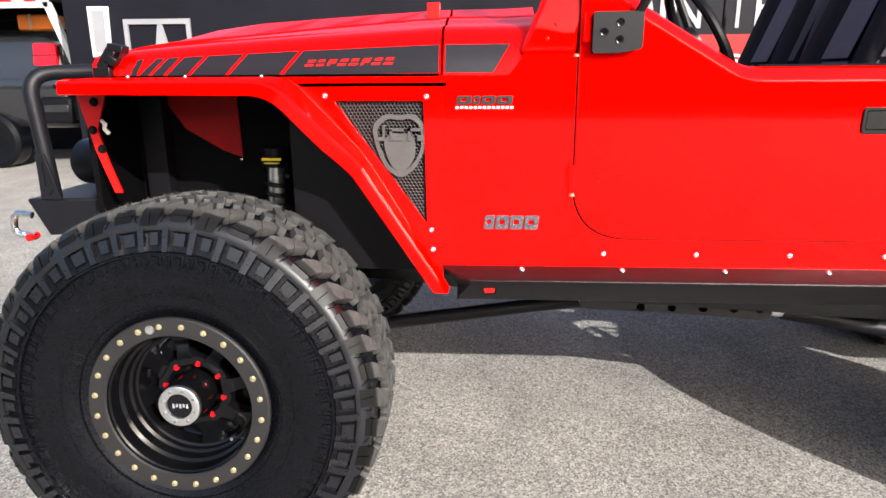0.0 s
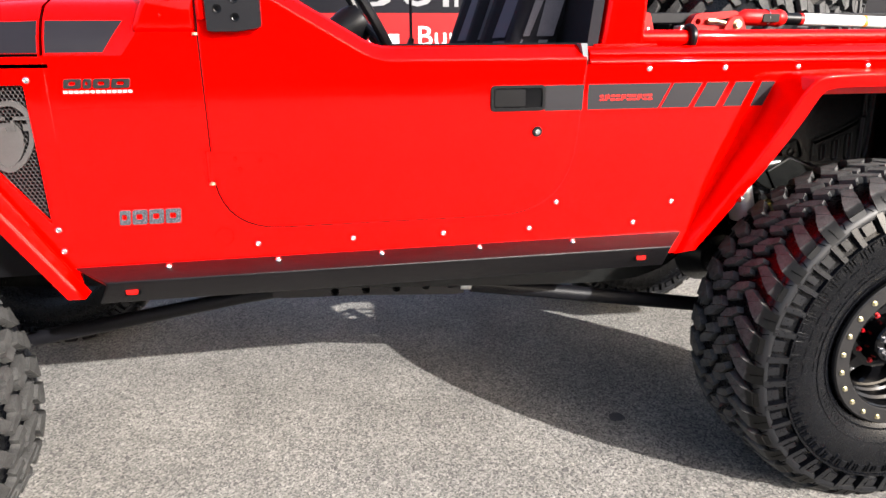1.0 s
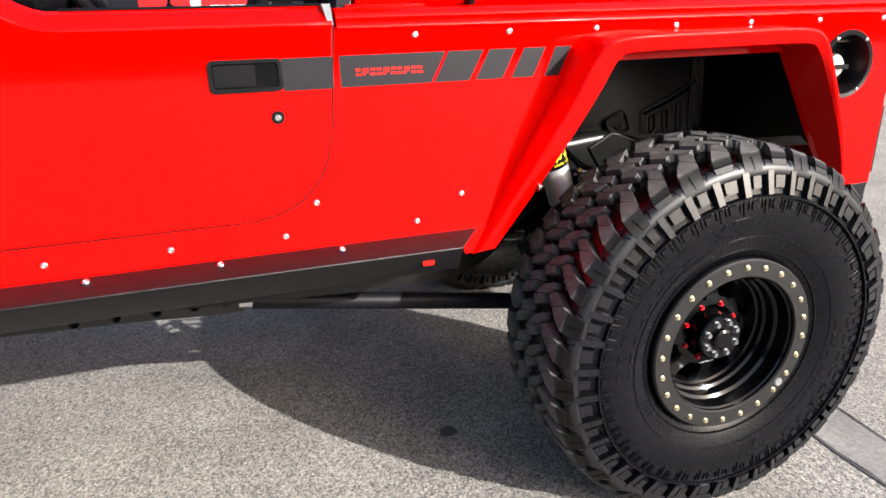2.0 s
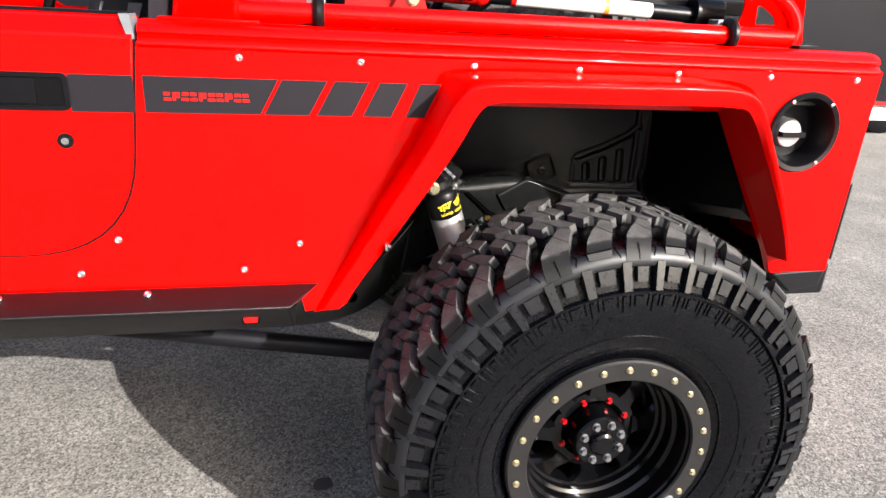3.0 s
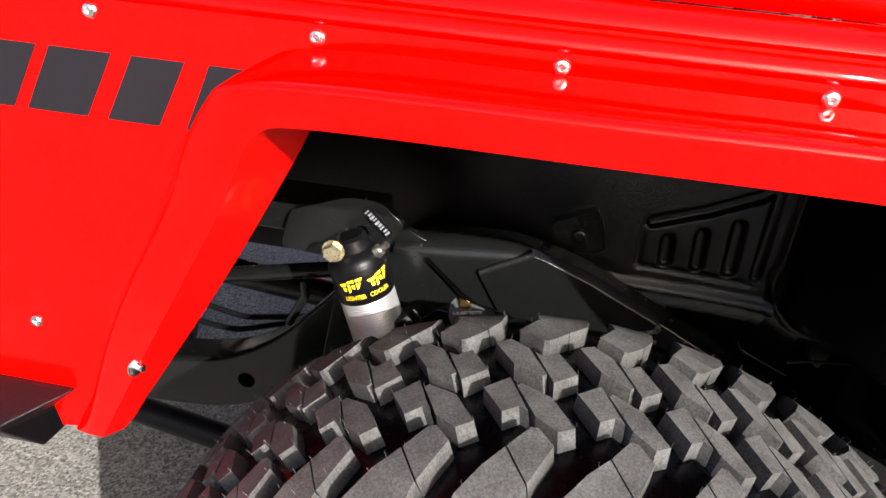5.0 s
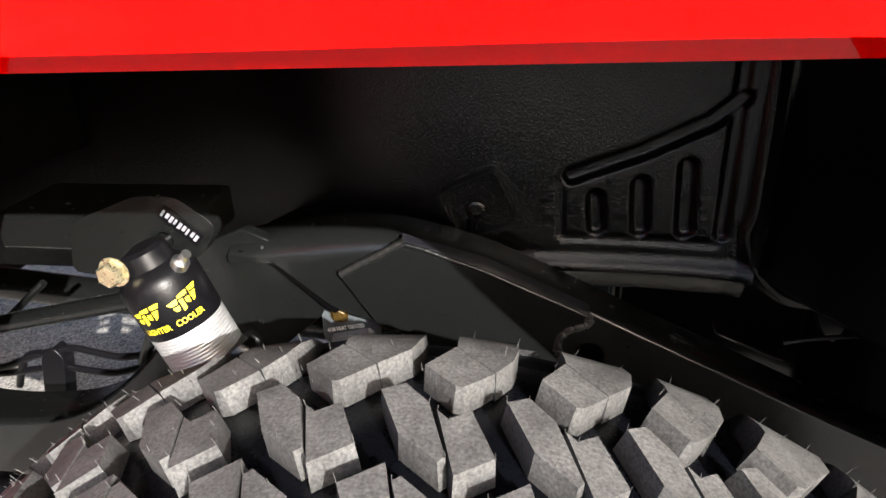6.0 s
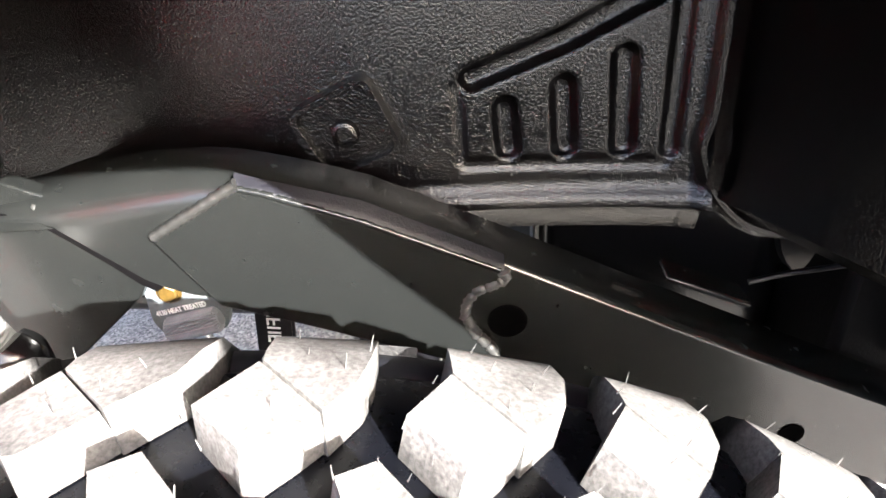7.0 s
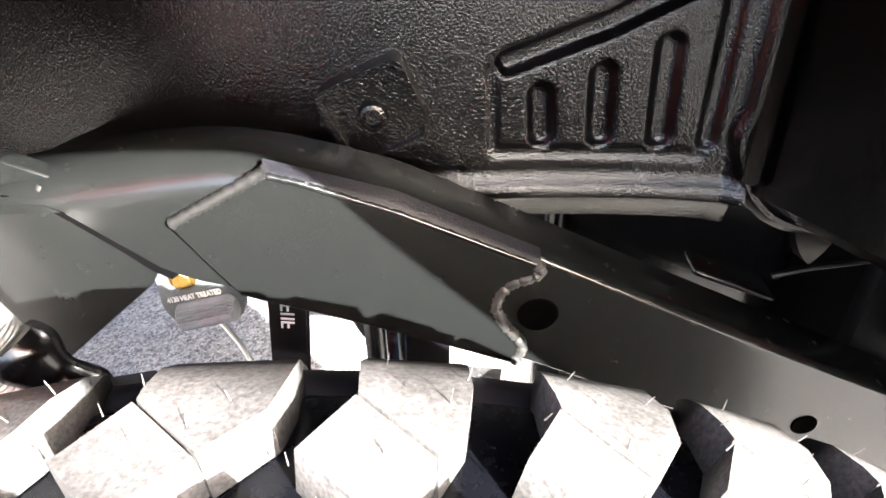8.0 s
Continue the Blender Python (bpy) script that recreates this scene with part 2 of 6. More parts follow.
            me.set_sharp_from_angle(angle=radians(angle))
        return me


def part(name, shape, mat, parent=None, label="", smooth=True, bevel=0.0, angle=35):
    """One mesh object, under a thing or a part."""
    me = shape if isinstance(shape, bpy.types.Mesh) else shape.data(name, mat, smooth, angle)
    ob = new(name, me)
    ob.parent = parent
    if label:
        ob["label"] = label
    if bevel:
        mod = ob.modifiers.new("bevel", "BEVEL")
        mod.width, mod.segments, mod.limit_method, mod.angle_limit = bevel, 2, "ANGLE", radians(40)
    return ob


def thing(name, label, category, group="", at=(0, 0, 0)):
    ob = new(name)
    ob.location = at
    return tagged(ob, label, category, group)


def fillet(pts, radius, n=6, closed=False):
    """Rounds the corners of a polyline; radius may be a list."""
    pts = [Vector(p) for p in pts]
    out = []
    for i, p in enumerate(pts):
        r = radius[i] if isinstance(radius, (list, tuple)) else radius
        if (not closed and i in (0, len(pts) - 1)) or r <= 0:
            out.append(p)
            continue
        a, b = pts[i - 1] - p, pts[(i + 1) % len(pts)] - p
        d = min(r, a.length * 0.49, b.length * 0.49)
        s, e = p + a.normalized() * d, p + b.normalized() * d
        for k in range(n + 1):
            t = k / n
            out.append((1 - t) ** 2 * s + 2 * t * (1 - t) * p + t * t * e)
    return out


def flat(pts):
    return [(p[0], p[1]) for p in pts]


def circle(cx, cz, r, n=24, rz=None):
    return [(cx + r * math.cos(2 * math.pi * k / n), cz + (rz or r) * math.sin(2 * math.pi * k / n)) for k in range(n)]


def interp(x, xs, ys):
    return float(np.interp(x, xs, ys))


def text_mesh(word, size, depth, bold=0.0):
    """The outline of a word as a mesh in the xz plane, facing -y, starting at x = 0."""
    cu = bpy.data.curves.new("letters", "FONT")
    cu.body, cu.size, cu.extrude, cu.offset = word, size, depth, bold
    cu.resolution_u = 3
    tmp = bpy.data.objects.new("letters", cu)
    scene.collection.objects.link(tmp)
    me = bpy.data.meshes.new_from_object(tmp.evaluated_get(bpy.context.evaluated_depsgraph_get()))
    bpy.data.objects.remove(tmp)
    me.transform(Matrix.Rotation(radians(90), 4, "X"))
    return me


def lettering(word, size, at, mat, parent, name="lettering", depth=0.0006, bold=0.0, turn=None, stretch=1.0, label=""):
    me = text_mesh(word, size, depth, bold)
    me.transform(Matrix.Diagonal((stretch, 1, 1, 1)))
    me.transform(Matrix.Translation(at) @ (turn or Matrix.Identity(4)))
    me.materials.clear()
    me.materials.append(mat)
    return part(name, me, mat, parent, label)


def fit_text(word, x0, x1, z0, z1, y, mat, parent, label=""):
    """A word that fills a given width and height on a wall facing -y."""
    me = text_mesh(word, 1.0, 0.0, 0.0)
    xs, zs = [v.co.x for v in me.vertices], [v.co.z for v in me.vertices]
    me.transform(Matrix.Translation((x0, y, z0)) @ Matrix.Diagonal(((x1 - x0) / (max(xs) - min(xs)), 1, (z1 - z0) / (max(zs) - min(zs)), 1)) @ Matrix.Translation((-min(xs), 0, -min(zs))))
    me.materials.clear()
    me.materials.append(mat)
    return part("lettering", me, mat, parent, label)


# ---------------------------------------------------------------- ground
g = Shape()
g.add([(-90, -60, GROUND), (110, -60, GROUND), (110, 120, GROUND), (-90, 120, GROUND)], [(0, 1, 2, 3)])
tagged(part("ground", g, ASPHALT), "light grey worn asphalt parking lot with fine aggregate", "ground", kind="structure")

# added plain dark wall, unseen behind the camera; closes the lot, dims reflections
bw = Shape().box(-70, 80, -26.6, -26, GROUND, 4.6)
tagged(part("added_wall", bw, material("dark_brick_wall", (0.09, 0.08, 0.075), 0.9, 0, 0.2, 1.5, 40, 0.15, 0.004, 60)), "plain dark wall added out of view, dims reflections and closes the lot", "wall", kind="structure")

# ---------------------------------------------------------------- tyre and wheel
PITCHES = 40
TYRE_C = 0.166          # the tyre's middle, inboard of the ring's face
SIDE_R = [0.222, 0.25, 0.29, 0.33, 0.37, 0.405, 0.435, 0.4625, 0.479, 0.488]
SIDE_O = [0.137, 0.151, 0.171, 0.180, 0.181, 0.177, 0.164, 0.161, 0.153, 0.138]
TOP_U = [0.0, 0.06, 0.115, 0.140, 0.165, 0.190, 0.222]
TOP_O = [0.0, 0.06, 0.115, 0.141, 0.161, 0.174, 0.182]
TOP_R = [0.515, 0.515, 0.5125, 0.507, 0.491, 0.466, 0.430]
LOW_O = [0.0, 0.06, 0.113, 0.135, 0.153, 0.166, 0.175]
LOW_R = [0.496, 0.495, 0.491, 0.484, 0.470, 0.450, 0.424]


def tread_point(ang, u, side, high):
    a = abs(u)
    sgn = side if u >= 0 else -side
    o = interp(a, TOP_U, TOP_O if high else LOW_O)
    r = interp(a, TOP_U, TOP_R if high else LOW_R)
    return Vector((r * math.sin(ang), TYRE_C + sgn * o, r * math.cos(ang)))


def pitch_angle(n):
    """The angle at pitch n: the pitches run long and short by turns, as moulded against noise."""
    return radians(9.0 * n + 1.318 * math.sin(2 * math.pi * (n + 1.8) / 8) - 2.2)


def band_block(s, n, side, shift, stations, drop=0.0, flare_q=0.022):
    """A tread block between two edges; stations (u left, q left, u right, q right), q in pitches."""
    top, low = [], []
    for i, (ul, ql, ur, qr) in enumerate(stations):
        end = -0.0022 if i == 0 else 0.0022 if i == len(stations) - 1 else 0.0
        for u, q, fl in ((ul, ql, -flare_q), (ur, qr, flare_q)):
            qa, qb = (q, q + fl) if side < 0 or shift == 0 else (shift - q, shift - q - fl)
            p = tread_point(pitch_angle(n + qa), u, side, True)
            top.append(p - Vector((p.x, 0, p.z)).normalized() * drop)
            low.append(tread_point(pitch_angle(n + qb), u + end, side, False))
    k = len(top)
    fs = []
    for i in range(len(stations) - 1):
        a, b, c, d = 2 * i, 2 * i + 1, 2 * i + 3, 2 * i + 2
        fs += [(a, b, c, d), (a, d, d + k, a + k), (b, b + k, c + k, c)]
    fs += [(0, k, k + 1, 1), (k - 2, k - 1, 2 * k - 1, 2 * k - 2)]
    s.add(top + low, fs)


def poly_block(s, n, side, poly):
    """A flat-topped centre block from a polygon of (q, u)."""
    cq, cu = sum(q for q, _ in poly) / len(poly), sum(u for _, u in poly) / len(poly)
    top, low = [], []
    for q, u in poly:
        dq, du = (q - cq), (u - cu)
        for out, high, g in ((top, True, 1.0), (low, False, 1.10)):
            qq, uu = cq + dq * g, cu + du * g
            out.append(tread_point(pitch_angle(n + (qq if side > 0 else 0.687 - qq)), uu, side, high))
    k = len(poly)
    mid = sum(top, Vector()) / k
    mid *= 0.5 * (top[0].xz.length + top[k // 2].xz.length) / mid.xz.length if mid.xz.length else 1
    mid.y = sum(p.y for p in top) / k
    fs = [(i, (i + 1) % k, 2 * k) for i in range(k)] + [(i, i + k, (i + 1) % k + k, (i + 1) % k) for i in range(k)]
    s.add(top + low + [mid], fs)


def side_block(s, side, a0, a1, r0, r1, high, taper=0.0015):
    """A raised block on the sidewall between two angles and radii."""
    vs = []
    for h, t in ((0.0, 0.0), (high, taper)):
        for ang, r in ((a0 + t / r0, r0 + t), (a1 - t / r0, r0 + t), (a1 - t / r1, r1 - t), (a0 + t / r1, r1 - t)):
            o = interp(r, SIDE_R, SIDE_O) - 0.003 + (h + 0.003 if h else 0)
            vs.append(Vector((r * math.sin(ang), TYRE_C + side * o, r * math.cos(ang))))
    s.add(vs, [(0, 1, 5, 4), (1, 2, 6, 5), (2, 3, 7, 6), (3, 0, 4, 7), (4, 5, 6, 7)])


def carcass(lugs=False):
    s, q = Shape(), Shape()
    prof = [(TYRE_C - o, r) for r, o in zip(SIDE_R, SIDE_O)]
    prof += [(TYRE_C - o, r) for o, r in ((0.113, 0.4905), (0.06, 0.4945), (0.0, 0.4955), (-0.06, 0.4945), (-0.113, 0.4905))]
    prof += [(TYRE_C + o, r) for r, o in zip(SIDE_R[::-1], SIDE_O[::-1])]
    s.lathe(prof, 120)
    for side in (-1, 1):
        for rad, w, h in ((0.4030, 0.0050, 0.0085), (0.4690, 0.0030, 0.0100), (0.300, 0.002, 0.002), (0.262, 0.003, 0.003)):
            o = interp(rad, SIDE_R, SIDE_O)
            s.lathe([(TYRE_C + side * (o - 0.002), rad - w), (TYRE_C + side * (o + h), rad - w * 0.45),
                     (TYRE_C + side * (o + h), rad + w * 0.45), (TYRE_C + side * (o - 0.002), rad + w)], 120)
        for i in range(PITCHES):
            def ang(q):
                return pitch_angle(i + q)
            wide = i % 2 == 1
            hw = 0.255 if wide else 0.200
            # squares in pockets between bridges
            side_block(q, side, ang(-hw), ang(hw), 0.4200, 0.4550, 0.0094, 0.0030)
            side_block(q, side, ang(0.5 - (0.13 if wide else 0.16)), ang(0.5 + (0.16 if wide else 0.13)), 0.4070, 0.4660, 0.0145, 0.0020)
            # blocks and ribs below the ring
            side_block(s, side, ang(-0.23), ang(0.16), 0.371, 0.397, 0.0036, 0.003)
            side_block(s, side, ang(0.25), ang(0.31), 0.372, 0.397, 0.0034, 0.0012)
            side_block(s, side, ang(0.38), ang(0.58), 0.360, 0.397, 0.0038, 0.003)
            side_block(s, side, ang(0.64), ang(0.70), 0.372, 0.397, 0.0034, 0.0012)
    return q if lugs else s


CENTRE_L = [(-0.113, 0.064), (0.062, 0.072), (0.285, 0.0545), (0.500, 0.0105), (0.450, 0.0065), (0.128, 0.0255)]
CENTRE_R = [(0.362, 0.0480), (0.460, 0.0415), (0.626, 0.0505), (0.850, 0.0150), (0.580, -0.0020)]
TIP = [(0.069, 0.36, 0.069, 0.44), (0.080, 0.26, 0.088, 0.59), (0.0925, 0.148, 0.129, 0.355)]
LONG = [(0.0940, 0.132, 0.1305, 0.345), (0.115, -0.10, 0.137, 0.31), (0.140, -0.345, 0.147, 0.27), (0.155, -0.41, 0.158, 0.22), (0.178, -0.48, 0.178, 0.16), (0.190, -0.50, 0.190, 0.16)]
SHORT = [(0.0940, 0.132, 0.1305, 0.345), (0.115, -0.06, 0.137, 0.31), (0.140, -0.28, 0.147, 0.27), (0.155, -0.36, 0.158, 0.22), (0.164, -0.40, 0.164, 0.19)]
PAD = [(0.1655, -0.40, 0.1655, 0.19), (0.170, -0.40, 0.170, 0.18), (0.1775, -0.39, 0.1775, 0.17)]
FAR_TIP = [(0.073, 0.46, 0.073, 0.52), (0.094, 0.16, 0.083, 0.65), (0.120, 0.375, 0.092, 0.755)]
FAR_LONG = [(0.1215, 0.385, 0.0935, 0.765), (0.130, 0.375, 0.112, 1.00), (0.146, 0.36, 0.130, 1.04), (0.160, 0.38, 0.152, 1.03), (0.178, 0.45, 0.178, 0.99), (0.190, 0.46, 0.190, 0.98)]
FAR_SHORT = [(0.1215, 0.385, 0.0935, 0.765), (0.130, 0.375, 0.110, 0.90), (0.146, 0.36, 0.128, 0.94), (0.158, 0.38, 0.150, 0.94), (0.168, 0.42, 0.168, 0.92)]
PAD_SHIFT = 0.78


def pitch_blocks(n, side):
    """The blocks of one pitch on one half of the tread, each as a shape of its own."""
    out = []
    for poly in (CENTRE_L, CENTRE_R):
        out.append(Shape())
        poly_block(out[-1], n, side, poly)
    long_one = (n % 2 == 0) == (side < 0)
    for st in (TIP, LONG if long_one else SHORT) if side < 0 else (FAR_TIP, FAR_LONG if long_one else FAR_SHORT):
        out.append(Shape())
        band_block(out[-1], n, side, 0, st)
    if not long_one:
        band_block(out[-1], n, side, PAD_SHIFT, PAD, 0.002, 0.005)
    return out


def skirts():
    """The smooth shoulder between the blocks, spreading down to the sidewall ring."""
    s = Shape()
    for side in (-1, 1):
        prof = []
        for u, f in ((0.140, -0.15), (0.149, 0.22), (0.157, 0.50), (0.166, 0.72), (0.178, 0.88), (0.190, 0.97), (0.196, 0.60)):
            low, high = tread_point(0.0, u, side, False), tread_point(0.0, u, side, True)
            p = low.lerp(high, f)
            prof.append((p.y, p.z))
        s.lathe(prof if side < 0 else prof[::-1], 120)
    return s


def sipes():
    """Thin dark slits in the shoulders: a curved one at each flank and a ragged one down each long block."""
    s = Shape()
    for n in range(0, PITCHES, 2):
        for q0, wob in ((-0.50, 0), (0.47, 0), (0.02, 1)):
            pts = []
            for k in range(9):
                u = 0.152 + 0.030 * k / 8 + (0.006 if wob else 0)
                q = q0 + (0.014 * (-1) ** k if wob else 0.04 * math.sin(k * 0.55) * (1 if q0 > 0 else -1))
                ang = pitch_angle(n - 0.16 + q)
                f = 1.0 if wob else interp(u, (0.149, 0.157, 0.166, 0.178, 0.190), (0.22, 0.50, 0.72, 0.88, 0.97))
                pts.append(tread_point(ang, u, -1, False).lerp(tread_point(ang, u, -1, True), f))
            s.tube(pts, 0.0013 if not wob else 0.0009, 5)
    return s


def tread(skip=()):
    """All blocks but those of the pitches that stand as parts."""
    s = Shape()
    for i in range(PITCHES):
        for side in (-1, 1):
            if i not in skip:
                for piece in pitch_blocks(i, side):
                    s.add(piece.v, piece.f)
    return s


def whiskers():
    """Moulding hairs left on the edges of the blocks."""
    s = Shape()
    rnd = random.Random(5)
    spots = [(q, u) for q, u in CENTRE_L[:4] + CENTRE_R[:4]] + [(0.2, 0.066), (0.36, 0.035), (0.70, 0.035), (0.28, 0.018)]
    edge = [(0.40, 0.074), (0.55, 0.089), (0.42, 0.115), (0.17, 0.094), (0.02, 0.106), (-0.12, 0.119), (0.33, 0.131), (0.10, 0.128), (-0.22, 0.134), (0.2, 0.145)]
    for i in range(PITCHES):
        for side in (-1, 1):
            for k, (q, u) in enumerate(spots + edge):
                if rnd.random() < 0.3:
                    continue
                qq = (q if side > 0 else 0.687 - q) if k < len(spots) else (q if side < 0 else 0.70 - q)
                p = tread_point(pitch_angle(i + qq), u * 0.99, side, True)
                n = Vector((p.x, 0, p.z)).normalized()
                tip = p + n * rnd.uniform(0.003, 0.0065) + Vector((rnd.uniform(-1, 1), rnd.uniform(-1, 1), 0)) * 0.0015
                s.tube([p - n * 0.001, tip], [0.00040, 0.00022], 3, False)
    return s


def rim_shape():
    s = Shape()
    s.lathe([(0.012, 0.190), (0.016, 0.186), (0.052, 0.184), (0.058, 0.176), (0.085, 0.175), (0.090, 0.168), (0.105, 0.167), (0.108, 0.160),
             (0.150, 0.158), (0.152, 0.196), (0.30, 0.200), (0.30, 0.216), (0.27, 0.222), (0.02, 0.222), (0.006, 0.215), (0.006, 0.190)], 96, closed=True)
    return s


def centre_shape():
    s = Shape()
    s.lathe([(0.105, 0.070), (0.098, 0.078), (0.100, 0.100), (0.118, 0.106), (0.125, 0.070)], 64, closed=True)
    return s


def spoke_shape():
    s = Shape()
    rows = []
    for r, w, y in ((0.095, 0.030, 0.100), (0.112, 0.024, 0.103), (0.130, 0.024, 0.109), (0.148, 0.032, 0.113), (0.164, 0.052, 0.114)):
        rows.append([Vector(q) for q in ((-w, y + 0.004, r), (-w * 0.7, y - 0.006, r), (w * 0.7, y - 0.006, r), (w, y + 0.004, r), (w, y + 0.02, r), (-w, y + 0.02, r))])
    s.loft(rows, True, True)
    return s


def drum_shape():
    return Shape().lathe([(0.150, 0.0), (0.150, 0.150), (0.165, 0.155), (0.17, 0.155), (0.17, 0.0)], 48)


def ring_shape():
    s = Shape()
    s.lathe([(0.0, 0.1935), (0.0, 0.2345), (0.004, 0.2385), (0.014, 0.2385), (0.014, 0.1905), (0.004, 0.1905)], 96, closed=True)
    return s


def hex_bolt(r=0.0065, h=0.006, head=0.006):
    s = Shape()
    s.lathe([(0.0, 0.0), (0.0, r * 1.25), (-0.0014, r * 1.25), (-0.0014, r * 0.2)], 14)
    rows = [[Vector((q * math.sin(t), y, q * math.cos(t))) for t in (math.pi / 3 * k for k in range(6))] for y, q in ((-0.001, r), (-h * 0.8, r), (-h, r * 0.85))]
    s.loft(rows, True, True)
    return s


def socket_bolt(r=0.0075):
    """A button head with a hexagon socket."""
    s = Shape()
    s.lathe([(0.0005, r * 1.05), (-r * 0.25, r * 1.0), (-r * 0.5, r * 0.78), (-r * 0.6, r * 0.45), (-r * 0.25, r * 0.4), (-r * 0.22, 0.0)], 16)
    return s


LETTER_TURN = radians(144.3)


def sidewall_letters():
    """Raised size marking, and plain bars where the maker's name stands."""
    s = Shape()

    def put(me, ang, r, dx):
        vs = []
        for v in me.vertices:
            rr = r + v.co.z
            a = ang + LETTER_TURN + (v.co.x + dx) / r
            o = interp(rr, SIDE_R, SIDE_O) + (0.0016 if v.co.y < 0 else -0.001)
            vs.append(Vector((rr * math.sin(a), TYRE_C - o, rr * math.cos(a))))
        s.add(vs, [tuple(p.vertices) for p in me.polygons])

    put(text_mesh("40X13.50R17", 0.030, 0.001, 0.0003), radians(70), 0.268, 0.0)
    put(text_mesh("M/T", 0.058, 0.001, 0.0008), radians(15), 0.315, 0.0)
    put(text_mesh("M/T", 0.058, 0.001, 0.0008), radians(195), 0.315, 0.0)
    for base in (84.3, 264.3):
        for k in range(8):
            for side_r in (0.315, 0.352):
                side_block(s, -1, radians(base + 8.2 * k), radians(base + 8.2 * k + 6.0), side_r, side_r + 0.003, 0.0016, 0.0004)
            side_block(s, -1, radians(base + 8.2 * k), radians(base + 8.2 * k + 0.6), 0.315, 0.354, 0.0016, 0.0004)
    return s


LETTER_D = sidewall_letters().data("sidewall_lettering", RUBBER, True, 30)
TYRE_D = carcass().data("tyre", RUBBER, True, 30)
SIDE_D = carcass(True).data("sidewall_lug", SIDE_LUG, True, 30)
REAR_NEAR = [n % PITCHES for n in range(-9, 10)]
FRONT_NEAR = [n % PITCHES for n in range(-8, 5)]
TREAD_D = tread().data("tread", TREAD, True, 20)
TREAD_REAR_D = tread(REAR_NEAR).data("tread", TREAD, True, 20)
TREAD_FRONT_D = tread(FRONT_NEAR).data("tread", TREAD_DARKER, True, 20)
BLOCK_D = {(n, sd, fr): [b.data("tread_block", TREAD_DARKER if fr else TREAD, True, 20) for b in pitch_blocks(n, sd)]
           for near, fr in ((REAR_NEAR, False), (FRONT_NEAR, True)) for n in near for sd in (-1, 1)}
SKIRT_D = skirts().data("shoulder_skirt", SHOULDER, True, 50)
SIPE_D = sipes().data("sipe", HOLE, True, 50)
HAIR_D = whiskers().data("moulding_hair", TREAD, False)
RIM_D = rim_shape().data("wheel", RIM_M, True, 30)
CENTRE_D = centre_shape().data("wheel_centre", RIM_M, True, 30)
SPOKE_D = spoke_shape().data("spoke", RIM_M, True, 40)
DRUM_D = drum_shape().data("brake_drum", RIM_M, True, 30)
RING_D = ring_shape().data("beadlock_ring", RING_M, True, 30)
RBOLT_D = hex_bolt(0.0062, 0.0062).data("bolt", GOLD, True, 30)
NUT_D = hex_bolt(0.0065, 0.008).data("lug_nut", RED_ALLOY, True, 30)
STUD_D = hex_bolt(0.0078, 0.010).data("hub_bolt", material("dull_steel", (0.20, 0.20, 0.21), 0.4, 0.8, 0.15, 60, 300, 0.1), True, 30)


def hub_cap_shape():
    s = Shape()
    s.lathe([(0.014, 0.0545), (0.006, 0.054), (0.004, 0.049), (0.006, 0.034), (0.012, 0.034), (0.012, 0.0)], 48)
    return s


def drive_flange_shape():
    s = Shape()
    s.lathe([(0.105, 0.066), (0.055, 0.064), (0.050, 0.060), (0.050, 0.030), (0.040, 0.028), (0.036, 0.022), (0.036, 0.0)], 48)
    return s


CAP_D = hub_cap_shape().data("hub_cap", ALU, True, 30)
FLANGE_D = drive_flange_shape().data("drive_flange", RIM_M, True, 30)


